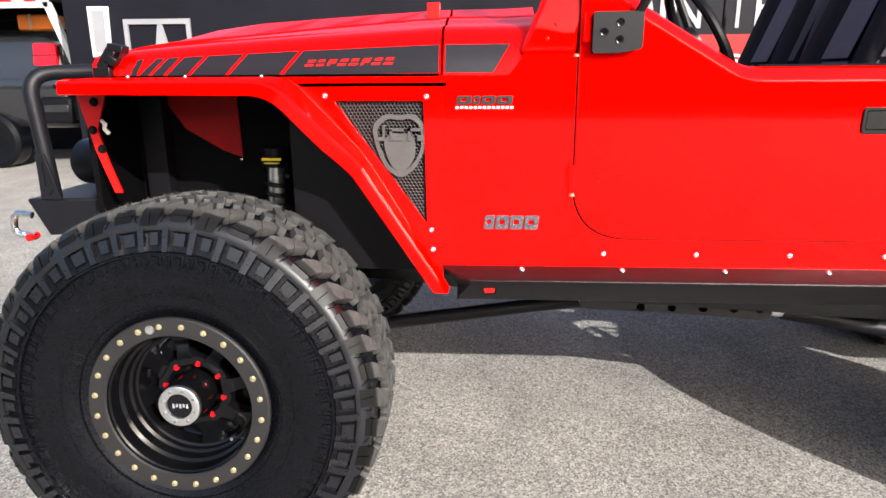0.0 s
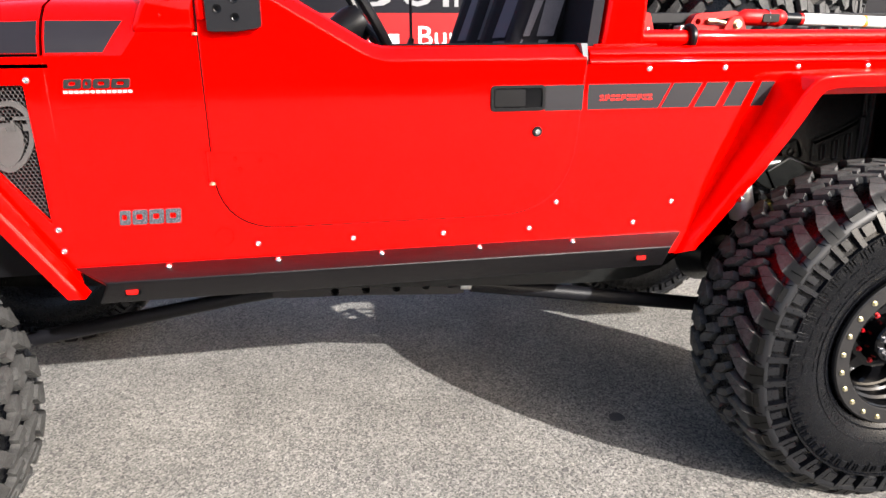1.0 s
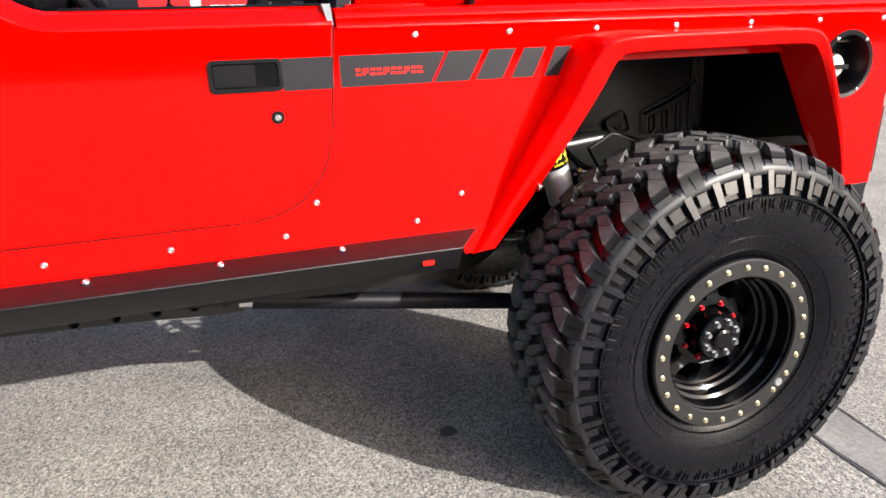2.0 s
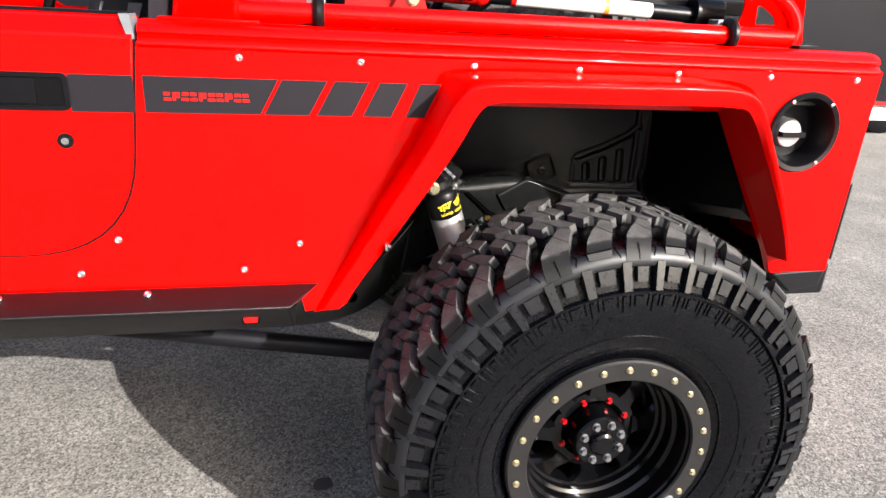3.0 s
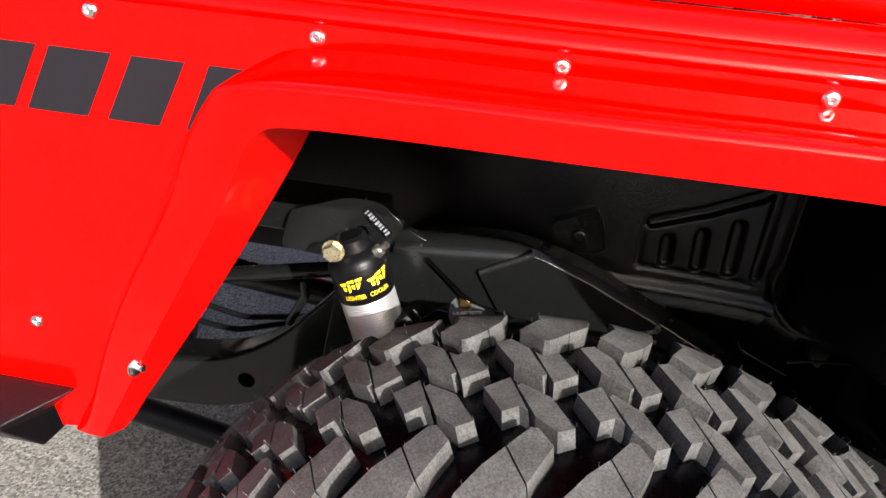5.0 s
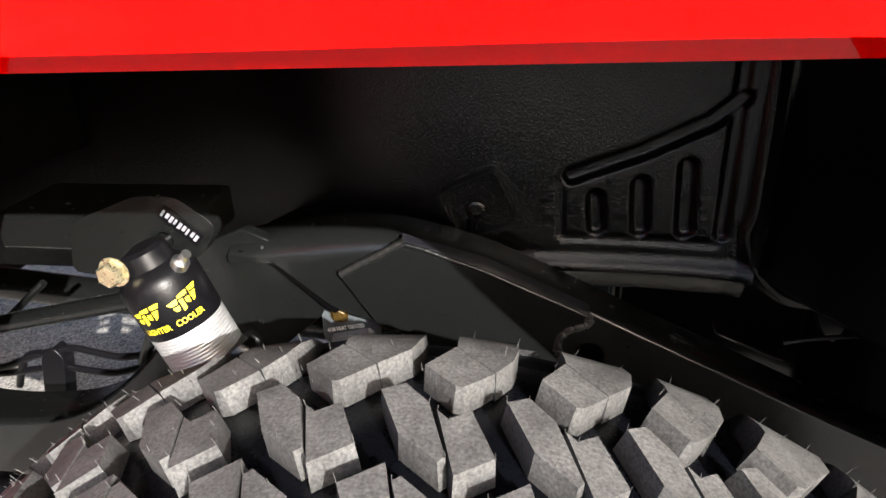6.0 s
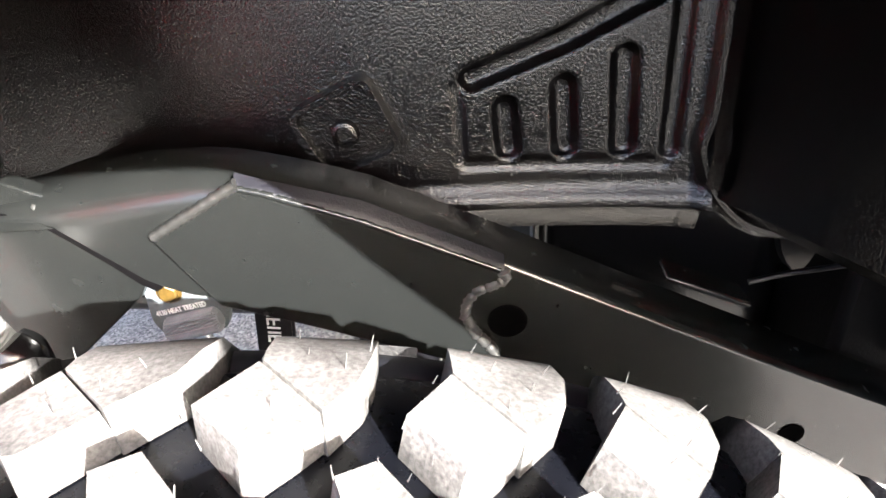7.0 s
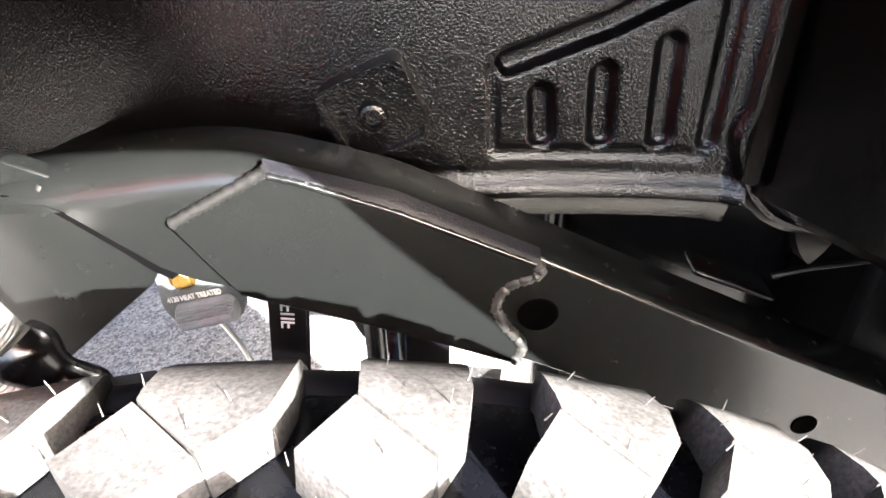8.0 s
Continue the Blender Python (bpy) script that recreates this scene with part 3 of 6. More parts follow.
def wheel(parent, m, front, detail=True, turn=0.0, tyre_turn=0.0):
    w = part("wheel", RIM_D, None, parent, "black multi-spoke deep wheel with a bolted ring and off-road tyre")
    w.matrix_basis = m @ Matrix.Rotation(turn, 4, "Y")
    part("tyre", TYRE_D, None, w, "black mud-terrain tyre with square sidewall lugs")
    part("sidewall_lug", SIDE_D, None, w, "raised rubber squares on the sidewall")["kind"] = "stuff"
    part("shoulder_skirt", SKIRT_D, None, w, "smooth black rubber shoulder")["kind"] = "stuff"
    if detail:
        near = FRONT_NEAR if front else REAR_NEAR
        part("tread", TREAD_FRONT_D if front else TREAD_REAR_D, None, w, "dusty black tread blocks")["kind"] = "stuff"
        for n in near:
            for sd in (-1, 1):
                for d in BLOCK_D[n, sd, front]:
                    part("tread_block", d, None, w)
        part("sidewall_lettering", LETTER_D, None, w, "raised black lettering")["kind"] = "stuff"
        part("moulding_hair", HAIR_D, None, w)["kind"] = "stuff"
        part("sipe", SIPE_D, None, w, "thin dark slits")["kind"] = "stuff"
    else:
        part("tread", TREAD_D, None, w, "dusty black tread blocks")["kind"] = "stuff"
    for piece in w.children:
        grow = (1.018 if piece.name.startswith(("tread", "moulding", "shoulder", "sipe")) else 1.010) if front else 1.002
        piece.scale = (grow, 1.0, grow)
        piece.rotation_euler = (0, tyre_turn - turn, 0)
    part("beadlock_ring", RING_D, None, w, "satin black clamp ring")
    for k in range(24 if detail else 0):
        b = part("bolt", RBOLT_D, None, w)
        t = 2 * math.pi * (k + 0.5) / 24
        b.location = (0.2175 * math.sin(t), 0.0, 0.2175 * math.cos(t))
    part("wheel_centre", CENTRE_D, None, w)
    part("brake_drum", DRUM_D, None, w)
    for k in range(8):
        b = part("spoke", SPOKE_D, None, w)
        b.rotation_euler = (0, 2 * math.pi * (k + 0.5) / 8 + 0.2, 0)
    if not detail:
        return w
    for k in range(8):
        t = 2 * math.pi * k / 8 + 0.2
        b = part("lug_nut", NUT_D, None, w, "red wheel nut")
        b.location = (0.080 * math.sin(t), 0.1000, 0.080 * math.cos(t))
    if front:
        part("hub_cap", CAP_D, None, w, "machined silver locking hub")
        part("hub_body", Shape().lathe([(0.105, 0.060), (0.03, 0.058), (0.016, 0.056), (0.013, 0.050)], 40), RIM_M, w, "black hub body")
        d = Shape().lathe([(0.0105, 0.0), (0.0085, 0.010), (0.0085, 0.031), (0.012, 0.034)], 32)
        part("hub_dial", d, PLASTIC, w, "black hub dial with worn marks")
        for k in range(5):
            part("dial_mark", Shape().box(-0.018 + 0.009 * k, -0.013 + 0.009 * k, 0.0078, 0.0086, -0.006 + 0.003 * (k % 2), 0.006), GREY_PRINT, w)
        for k in range(8):
            b = part("cap_screw", STUD_D, None, w)
            b.scale = (0.4, 0.4, 0.4)
            b.location = (0.044 * math.sin(k * math.pi / 4 + 0.3), 0.005, 0.044 * math.cos(k * math.pi / 4 + 0.3))
    else:
        part("drive_flange", FLANGE_D, None, w, "black drive flange")
        for k in range(8):
            b = part("hub_bolt", STUD_D, None, w)
            b.location = (0.047 * math.sin(k * math.pi / 4 + 0.2), 0.050, 0.047 * math.cos(k * math.pi / 4 + 0.2))
    # maker's disc between two bolts, and the valve
    dsc = Shape().lathe([(-0.002, 0.0), (-0.003, 0.006), (-0.003, 0.0105), (0.0, 0.012)], 24)
    o = part("ring_badge", dsc, ALU, w, "small round silver badge")
    o.location = (-0.053, 0.0, 0.2075)
    v = Shape().tube([(0.12, 0.07, -0.12), (0.112, 0.05, -0.112)], 0.005, 8)
    part("valve_stem", v, STEEL, w)
    return w


truck = thing("off_road_truck", "lifted red short-cab off-road pickup with huge mud tyres, parked on asphalt", "truck")
REAR_HUB = (3.136, -0.247, 0.517)
FRONT_HUB = (0.226, -0.280, 0.538)
wheel(truck, pose(*REAR_HUB, 0, 0, -0.6), False, True, radians(144.3))
wheel(truck, pose(*FRONT_HUB, -2.8, 0, 0.3), True, True, radians(0), radians(54.3))
wheel(truck, pose(3.136, 1.48 + 0.247, 0.517, 0, 0, 180), False, False, radians(20))
wheel(truck, pose(0.226, 1.48 + 0.28, 0.53, 0, 0, 180), False, False, radians(50))

# ---------------------------------------------------------------- body
BOLT_D = socket_bolt(0.0078).data("body_bolt", STEEL, True, 30)
PAINTED_D = socket_bolt(0.0050).data("painted_screw", RED, True, 30)
DARK_D = hex_bolt(0.0105, 0.010).data("dark_bolt", RIM_M, True, 30)
SMALL_D = socket_bolt(0.0050).data("small_screw", STEEL, True, 30)


def bolt_at(x, y, z, parent, data=None, name="bolt", rx=0.0, rz=0.0):
    b = part(name, data or BOLT_D, None, parent)
    b.matrix_basis = pose(x, y, z, rx, 0, rz)
    return b


# rear quarter with its wheel opening
quarter = [(2.206, 1.326), (3.800, 1.326), (3.797, 0.832), (3.635, 0.832), (3.608, 0.89), (3.53, 1.02), (3.41, 1.228), (2.822, 1.228), (2.778, 1.15), (2.695, 1.0), (2.580, 0.792), (2.492, 0.778), (2.478, 0.838), (2.206, 0.838)]
fuel_hole = circle(3.628, 1.184, 0.086, 32, 0.088)
o = part("rear_quarter", Shape().prism(quarter[::-1], 0.0, 0.022, [fuel_hole]), RED, truck, "glossy red flat rear body side")
for i, x in enumerate((2.383, 2.607, 2.832, 3.056, 3.283, 3.509, 3.735)):
    bolt_at(x, 0.0, 1.305, o)
for x, z in ((2.370, 0.880), (2.484, 0.936)):
    bolt_at(x, 0.0, z, o)
# stepped rail along the top of the bed
rail = [(0.000, 1.317), (-0.0070, 1.3195), (-0.0095, 1.3225), (-0.0095, 1.3255), (-0.0075, 1.3290), (0.0010, 1.3365), (0.0010, 1.3395), (-0.0015, 1.3410), (-0.0030, 1.3440), (-0.0015, 1.3480), (0.0060, 1.3560), (0.0180, 1.3615), (0.035, 1.364), (0.075, 1.364), (0.075, 1.30), (0.02, 1.30)]
part("bed_rail", Shape().loft([[Vector((x, y + dy, z)) for y, z in rail] for x, dy in ((2.212, 0.0), (3.765, 0.0), (3.79, 0.006), (3.800, 0.02))], True, True), RED, truck, "stepped red bed rail")

# fuel filler
cup = Shape().lathe([(-0.003, 0.094), (-0.007, 0.090), (-0.005, 0.080), (0.004, 0.074), (0.055, 0.066), (0.060, 0.0)], 40)
f = part("fuel_filler", cup, PLASTIC, truck, "black recessed fuel filler cup")
f.location = (3.628, 0.0, 1.184)
for a in (50, 125, 305):
    t = radians(a)
    bolt_at(0.085 * math.cos(t), -0.006, 0.085 * math.sin(t), f, SMALL_D, "screw")
capm = Shape().lathe([(0.055, 0.034), (0.012, 0.034), (0.006, 0.030), (0.004, 0.0)], 32)
c = part("fuel_cap", capm, material("dull_aluminium", (0.38, 0.38, 0.39), 0.4, 0.9, 0.15, 40, 300, 0.1), f, "bare aluminium fuel cap")
c.location = (-0.030, 0.0, -0.004)
part("cap_grip", Shape().box(-0.060, 0.0, -0.010, 0.006, -0.010, 0.002), PLASTIC, f)

# rear flare: ledge, rounded edge, lip and inner flange
FLARE = [
    ((2.510, 0.000, 0.775), (2.532, -0.014, 0.785), (2.563, -0.020, 0.790), (2.576, 0.006, 0.786)),
    ((2.630, 0.000, 1.000), (2.640, -0.084, 1.006), (2.698, -0.084, 1.018), (2.712, -0.004, 1.005)),
    ((2.718, 0.000, 1.150), (2.725, -0.108, 1.153), (2.779, -0.110, 1.157), (2.792, -0.008, 1.148)),
    ((2.750, 0.000, 1.224), (2.756, -0.121, 1.222), (2.806, -0.120, 1.214), (2.820, -0.010, 1.200)),
    ((2.780, 0.000, 1.274), (2.784, -0.131, 1.266), (2.826, -0.125, 1.244), (2.838, -0.010, 1.235)),
    ((2.832, 0.000, 1.296), (2.832, -0.139, 1.289), (2.868, -0.128, 1.255), (2.866, -0.010, 1.253)),
    ((3.100, 0.000, 1.298), (3.100, -0.142, 1.293), (3.100, -0.129, 1.256), (3.110, -0.008, 1.254)),
    ((3.400, 0.000, 1.297), (3.330, -0.142, 1.294), (3.338, -0.129, 1.256), (3.366, -0.004, 1.251)),
    ((3.485, 0.000, 1.268), (3.398, -0.142, 1.264), (3.388, -0.124, 1.240), (3.404, 0.000, 1.218)),
    ((3.525, 0.000, 1.200), (3.455, -0.132, 1.176), (3.438, -0.116, 1.174), (3.432, 0.000, 1.172)),
    ((3.600, 0.000, 1.020), (3.578, -0.086, 1.002), (3.561, -0.078, 1.003), (3.530, 0.000, 1.018)),
    ((3.660, 0.000, 0.870), (3.648, -0.048, 0.874), (3.634, -0.046, 0.880), (3.614, 0.000, 0.880)),
]


def smooth_rows(rws, n=5):
    """Catmull-Rom between rows of points."""
    out = []
    pts = [[Vector(p) for p in r] for r in rws]
    for i in range(len(pts) - 1):
        p0, p1, p2, p3 = pts[max(i - 1, 0)], pts[i], pts[i + 1], pts[min(i + 2, len(pts) - 1)]
        for k in range(n):
            t = k / n
            out.append([0.5 * (2 * b + (c - a) * t + (2 * a - 5 * b + 4 * c - d) * t * t + (3 * b - a - 3 * c + d) * t ** 3) for a, b, c, d in zip(p0, p1, p2, p3)])
    return out + [pts[-1]]


def relax(rws, times):
    """Evens out rows of points along the sweep; the end rows stay."""
    for _ in range(times):
        rws = [rws[0]] + [[(p + 2 * q + r) / 4 for p, q, r in zip(rws[i - 1], rws[i], rws[i + 1])] for i in range(1, len(rws) - 1)] + [rws[-1]]
    return rws


rows, inner = [], []
for a, b, c_, d in relax(smooth_rows(FLARE, 6), 4):
    up = (b - c_).normalized()
    out = (b - a).normalized()
    e1, e2 = b - out * 0.014 - up * 0.0012, b - up * 0.012
    round_edge = [e1 * (1 - t) ** 2 + b * 2 * t * (1 - t) + e2 * t * t for t in (0.0, 0.25, 0.5, 0.75, 1.0)]
    rows.append([a, a.lerp(b, 0.45), b - out * min(0.040, (b - a).length * 0.5)] + round_edge + [b.lerp(c_, 0.7), c_])
    inner.append([c_, c_.lerp(d, 0.06), d])
fl = part("rear_flare", Shape().loft(rows), RED, truck, "glossy red flat-topped rear fender flare", True, 0, 46)
part("flare_flange", Shape().loft(inner), RED_SATIN, fl, "red inner flange of the flare", True, 0, 46)
FLARE_NUT_D = hex_bolt(0.0088, 0.005).data("flare_nut", STEEL, True, 30)
for x, y, z in ((2.668, -0.050, 0.987), (2.655, -0.068, 0.950)):
    bolt_at(x, y, z, fl, FLARE_NUT_D, "flare_nut", 0, 80)
    part("stud", Shape().tube([(x + 0.002, y, z), (x + 0.011, y - 0.001, z + 0.0005)], 0.0040, 10), STEEL, fl)

# door
gap = flat(fillet([(1.2320, 1.56), (1.2320, 0.9195), (2.1688, 0.9195), (2.2078, 1.333), (1.650, 1.333), (1.392, 1.484), (1.30, 1.56)], [0, 0.162, 0.222, 0.0, 0.05, 0, 0], 9))
part("door_seal", Shape().prism(gap, -0.0012, 0.0), material("dark_seam_rubber", (0.010, 0.001, 0.001), 0.8, 0, 0.1, 8, 200, 0.1, 0, 1, 0, 0.1, 0.1), truck, "dark seam round the door")
door_out = fillet([(1.236, 1.56), (1.236, 0.924), (2.165, 0.924), (2.203, 1.333), (1.650, 1.333), (1.392, 1.484), (1.30, 1.56)], [0, 0.16, 0.22, 0.0, 0.05, 0, 0], 9)
door_out = flat(door_out)
d_ob = part("door", Shape().prism(door_out, -0.0060, 0.0008), RED, truck, "glossy red half door with a cut-down top", True, 0.003)
sill_path = [(2.203, 1.333), (1.668, 1.333), (1.640, 1.339), (1.610, 1.356), (1.392, 1.484), (1.30, 1.56)]
rows = []
for i, (x, z) in enumerate(sill_path):
    k = 0.03 if i < 3 else 0.026
    nx, nz = (0, 1) if i < 2 else (0.25, 0.97) if i == 2 else (0.45, 0.89)
    rows.append([Vector((x, -0.0058, z - 0.002)), Vector((x + nx * 0.002, -0.0040, z + nz * 0.003)), Vector((x + nx * k, 0.020, z + nz * k)), Vector((x + nx * (k + 0.006), 0.034, z + nz * (k + 0.006))), Vector((x + nx * (k + 0.004), 0.060, z + nz * (k + 0.004))),
                 Vector((x, 0.060, z - 0.03))])
part("door_sill", Shape().loft(rows), RED, d_ob, "chamfered red top edge of the door", True, 0, 14)
part("sill_trim", Shape().loft([[Vector((x, 0.030, 1.3695)), Vector((x, 0.034, 1.374)), Vector((x, 0.060, 1.374)), Vector((x, 0.064, 1.36))] for x in (1.69, 2.195)]), PLASTIC, d_ob)
part("weather_strip", Shape().prism([(2.196, 1.330), (2.206, 1.330), (2.202, 1.372), (2.184, 1.372)], -0.002, 0.05), material("grey_rubber_seal", (0.12, 0.13, 0.14), 0.6), d_ob)
# door handle: bezel, well and paddle
bez = flat(fillet([(1.943, 1.203), (2.090, 1.203), (2.090, 1.269), (1.943, 1.269)], 0.012, 5, True))
bez_in = flat(fillet([(1.951, 1.211), (2.082, 1.211), (2.082, 1.261), (1.951, 1.261)], 0.007, 5, True))
h = part("door_handle", Shape().prism(bez, -0.012, -0.002, [bez_in]), PLASTIC, d_ob, "black recessed paddle door handle", True, 0.002)
part("handle_well", Shape().prism(bez_in, -0.0078, -0.0055), RIM_M, h)
part("paddle", Shape().prism(flat(fillet([(1.953, 1.215), (2.036, 1.215), (2.036, 1.258), (1.953, 1.258)], 0.004, 3, True)), -0.0105, -0.004), PLASTIC, h, "", True, 0.002)
lk = Shape().lathe([(-0.003, 0.0145), (-0.007, 0.013), (-0.007, 0.0085), (-0.004, 0.008)], 24)
k_ob = part("lock", lk, PLASTIC, d_ob, "round black door lock with steel barrel")
k_ob.location = (2.072, -0.004, 1.148)
part("barrel", Shape().lathe([(-0.004, 0.0085), (-0.0085, 0.0065), (-0.0085, 0.0)], 20), STEEL, k_ob)
# lower hinge, painted over
hg = flat(fillet([(1.218, 1.055), (1.262, 1.052), (1.345, 1.080), (1.392, 1.100), (1.392, 1.112), (1.340, 1.118), (1.218, 1.122)], 0.008, 3, True))
hob = part("door_hinge", Shape().prism(hg, -0.007, -0.003), RED, truck, "flat red painted door hinge", True, 0.002)
for x, z in ((1.29, 1.104), (1.30, 1.078), (1.35, 1.098)):
    bolt_at(x, -0.007, z, hob, PAINTED_D, "screw")
part("hinge_pin", Shape().tube([(1.226, -0.004, 1.045), (1.226, -0.004, 1.125)], 0.0055, 12), RED, hob)
bolt_at(1.232, -0.012, 1.042, hob, RBOLT_D, "pin_nut", -90)

# cowl side and front fender with a vent
part("cowl_side", Shape().prism([(0.889, 0.84), (1.2315, 0.84), (1.2315, 1.404), (1.10, 1.404), (1.06, 1.352), (0.889, 1.352)], 0.0, 0.03), RED, truck, "flat red cowl side panel")
part("panel_seam", Shape().box(0.905, 1.220, -0.0016, 0.004, 1.232, 1.2345), RED, truck, "", True, 0.0006)
# below the door: sill panel
sp = [(1.2315, 0.838), (2.206, 0.838), (2.206, 1.30), (1.2315, 1.30)]
o = part("sill_panel", Shape().prism(sp, 0.0, 0.03), RED, truck, "flat red panel below the door")
for x in (1.326, 1.572, 1.816, 2.060):
    bolt_at(x, 0, 0.880, o)
bolt_at(2.136, 0, 0.951, o)
fend = [(0.470, 1.350), (0.889, 1.350), (0.889, 0.80), (0.868, 0.835), (0.680, 1.150), (0.510, 1.325)]
vent = flat(fillet([(0.602, 1.290), (0.840, 1.289), (0.846, 0.958)], 0.006, 3, True))
o = part("front_fender", Shape().prism(fend, 0.0, 0.012, [vent]), RED, truck, "red front fender panel with a triangular vent", True, 0.0015)
for x, z in ((0.580, 1.302), (0.848, 1.299), (0.857, 0.943), (0.861, 0.888)):
    bolt_at(x, 0, z, o)
part("fender_top", Shape().loft([[Vector((x, y0, 1.3495)), Vector((x, y0 + 0.2, 1.3495)), Vector((x, y0 + 0.2, 1.33)), Vector((x, y0, 1.33))] for x, y0 in ((-0.14, 0.0135), (0.889, 0.0135))], True, True), RED, truck)
# perforated vent screen
ms = Shape()
pitch = 0.0098
for r in range(-2, 44):
    for q in range(-2, 34):
        cx, cz = 0.596 + q * pitch + (pitch / 2 if r % 2 else 0), 0.95 + r * pitch * 0.866
        if cz > 1.296 or cx > 0.850 or cx < 0.596 + (1.296 - cz) * 0.735 - 0.004:
            continue
        vs, fs = [], []
        for k in range(6):
            t = math.pi / 3 * k + math.pi / 6
            vs += [(cx + pitch * 0.578 * math.cos(t), 0.013, cz + pitch * 0.578 * math.sin(t)), (cx + pitch * 0.36 * math.cos(t), 0.012, cz + pitch * 0.36 * math.sin(t))]
        for k in range(6):
            a, b = 2 * k, 2 * ((k + 1) % 6)
            fs.append((a, b, b + 1, a + 1))
        ms.add(vs, fs)
scr = part("vent_screen", ms, MESH_M, o, "black perforated hexagon mesh", False)
sh = flat(fillet([(0.700, 1.225), (0.738, 1.258), (0.775, 1.250), (0.812, 1.258), (0.842, 1.230), (0.842, 1.160), (0.815, 1.110), (0.775, 1.082), (0.735, 1.110), (0.712, 1.160)], 0.02, 4, True))
sh_in = [(0.776 + (x - 0.776) * 0.84, 1.175 + (z - 1.175) * 0.84) for x, z in sh]
b_ = part("shield_badge", Shape().prism(sh, 0.004, 0.009, [sh_in]), SHIELD, scr, "grey shield outline badge")
for x0, x1, z0, z1 in ((0.712, 0.735, 1.185, 1.195), (0.729, 0.735, 1.195, 1.225), (0.748, 0.785, 1.185, 1.193), (0.748, 0.755, 1.193, 1.215), (0.748, 0.785, 1.210, 1.218), (0.797, 0.804, 1.185, 1.218), (0.797, 0.838, 1.210, 1.218), (0.822, 0.838, 1.185, 1.200)):
    part("badge_bar", Shape().box(x0, x1, 0.002, 0.0095, z0, z1), SHIELD, b_)
part("badge_back", Shape().prism([(0.776 + (x - 0.776) * 0.6, 1.155 + (z - 1.155) * 0.62 - 0.012) for x, z in sh], 0.006, 0.0095), SHIELD, b_)
part("engine_bay_panel", Shape().box(0.45, 0.886, 0.10, 0.12, 0.8, 1.33), PLASTIC, truck)

# front flare
cr = fillet([(-0.06, 1.352), (0.487, 1.352), (0.680, 1.148), (0.904, 0.776)], [0, 0.05, 0.05, 0], 6)
ot = fillet([(-0.060, 1.346), (0.480, 1.344), (0.650, 1.172), (0.905, 0.774)], [0, 0.06, 0.06, 0], 6)
lp = fillet([(-0.060, 1.313), (0.470, 1.308), (0.630, 1.138), (0.866, 0.775)], [0, 0.05, 0.05, 0], 6)
rows = []
for i, (a, b, c_) in enumerate(zip(cr, ot, lp)):
    t = i / (len(cr) - 1)
    yo = -0.135 * (1.0 if t < 0.45 else max(0.10, 1.0 - (t - 0.45) * 1.25))
    rows.append([Vector((a.x, 0.002, a.y)), Vector((b.x, yo * 0.93, b.y)), Vector((b.x * 0.8 + c_.x * 0.2, yo, b.y * 0.8 + c_.y * 0.2)), Vector((c_.x, yo, c_.y)), Vector((c_.x - 0.004, yo + 0.008, c_.y - 0.002)), Vector((c_.x - 0.006, 0.0, c_.y + 0.003))])
ffl = part("front_flare", Shape().loft(rows), RED, truck, "glossy red flat tube-style front flare", True, 0, 22)
part("flare_seam", Shape().tube([r[0] + Vector((0, -0.0035, 0.001)) for r in rows[4:]], 0.0032, 8), RED, ffl, "glossy seam bead where the flare meets the fender")
fb = Shape().prism([(-0.178, 1.31), (-0.090, 1.31), (-0.128, 1.205), (-0.108, 1.115), (-0.078, 1.02), (-0.100, 1.02), (-0.140, 1.14)], 0.12, 0.128)
o = part("flare_bracket", fb, RED_METAL, truck, "red fender support bracket with dark bolts")
for x, z in ((-0.125, 1.285), (-0.140, 1.205), (-0.120, 1.150)):
    bolt_at(x, 0.119, z, o, DARK_D, "bolt")

# hood and cowl top: loft from nose to windscreen
def hood_section(x):
    t = max(0.0, min(1.0, (x + 0.15) / 1.04))
    yl = 0.17 * (1 - t) ** 1.1
    zt = 1.352
    hgt = 0.066 + 0.064 * t ** 0.75
    ramp = max(0.0, min(1.0, (x + 0.10) / 0.30))
    dome = 0.036 * ramp * ramp * (3 - 2 * ramp) * (1.0 - 0.3 * t)
    return [Vector((x, yl + 0.004, zt)), Vector((x, yl + 0.004 + 0.012 * t, zt + hgt * 0.30)), Vector((x, yl + 0.012 + 0.028 * t, zt + hgt * 0.62)), Vector((x, yl + 0.030 + 0.040 * t, zt + hgt * 0.86)),
            Vector((x, yl + 0.060 + 0.06 * t, zt + hgt * 1.0)), Vector((x, yl + 0.14 + 0.06 * t, zt + hgt * 1.04)), Vector((x, yl + 0.18 + 0.06 * t, zt + hgt * 1.12 + 0.004)), Vector((x, yl + 0.24 + 0.08 * t, zt + hgt * 1.25 + 0.006)),
            Vector((x, 0.46, zt + hgt * 1.30 + 0.010)), Vector((x, 0.52, zt + hgt * 1.32 + 0.010 + dome)), Vector((x, 0.74, zt + hgt * 1.36 + 0.012 + dome)), Vector((x, 0.98, zt + hgt * 1.32 + 0.010 + dome)), Vector((x, 1.04, zt + hgt * 1.28)),
            Vector((x, 1.2, zt + hgt * 1.2)), Vector((x, 1.40 - yl, zt + hgt * 0.9)), Vector((x, 1.476 - yl, zt))]


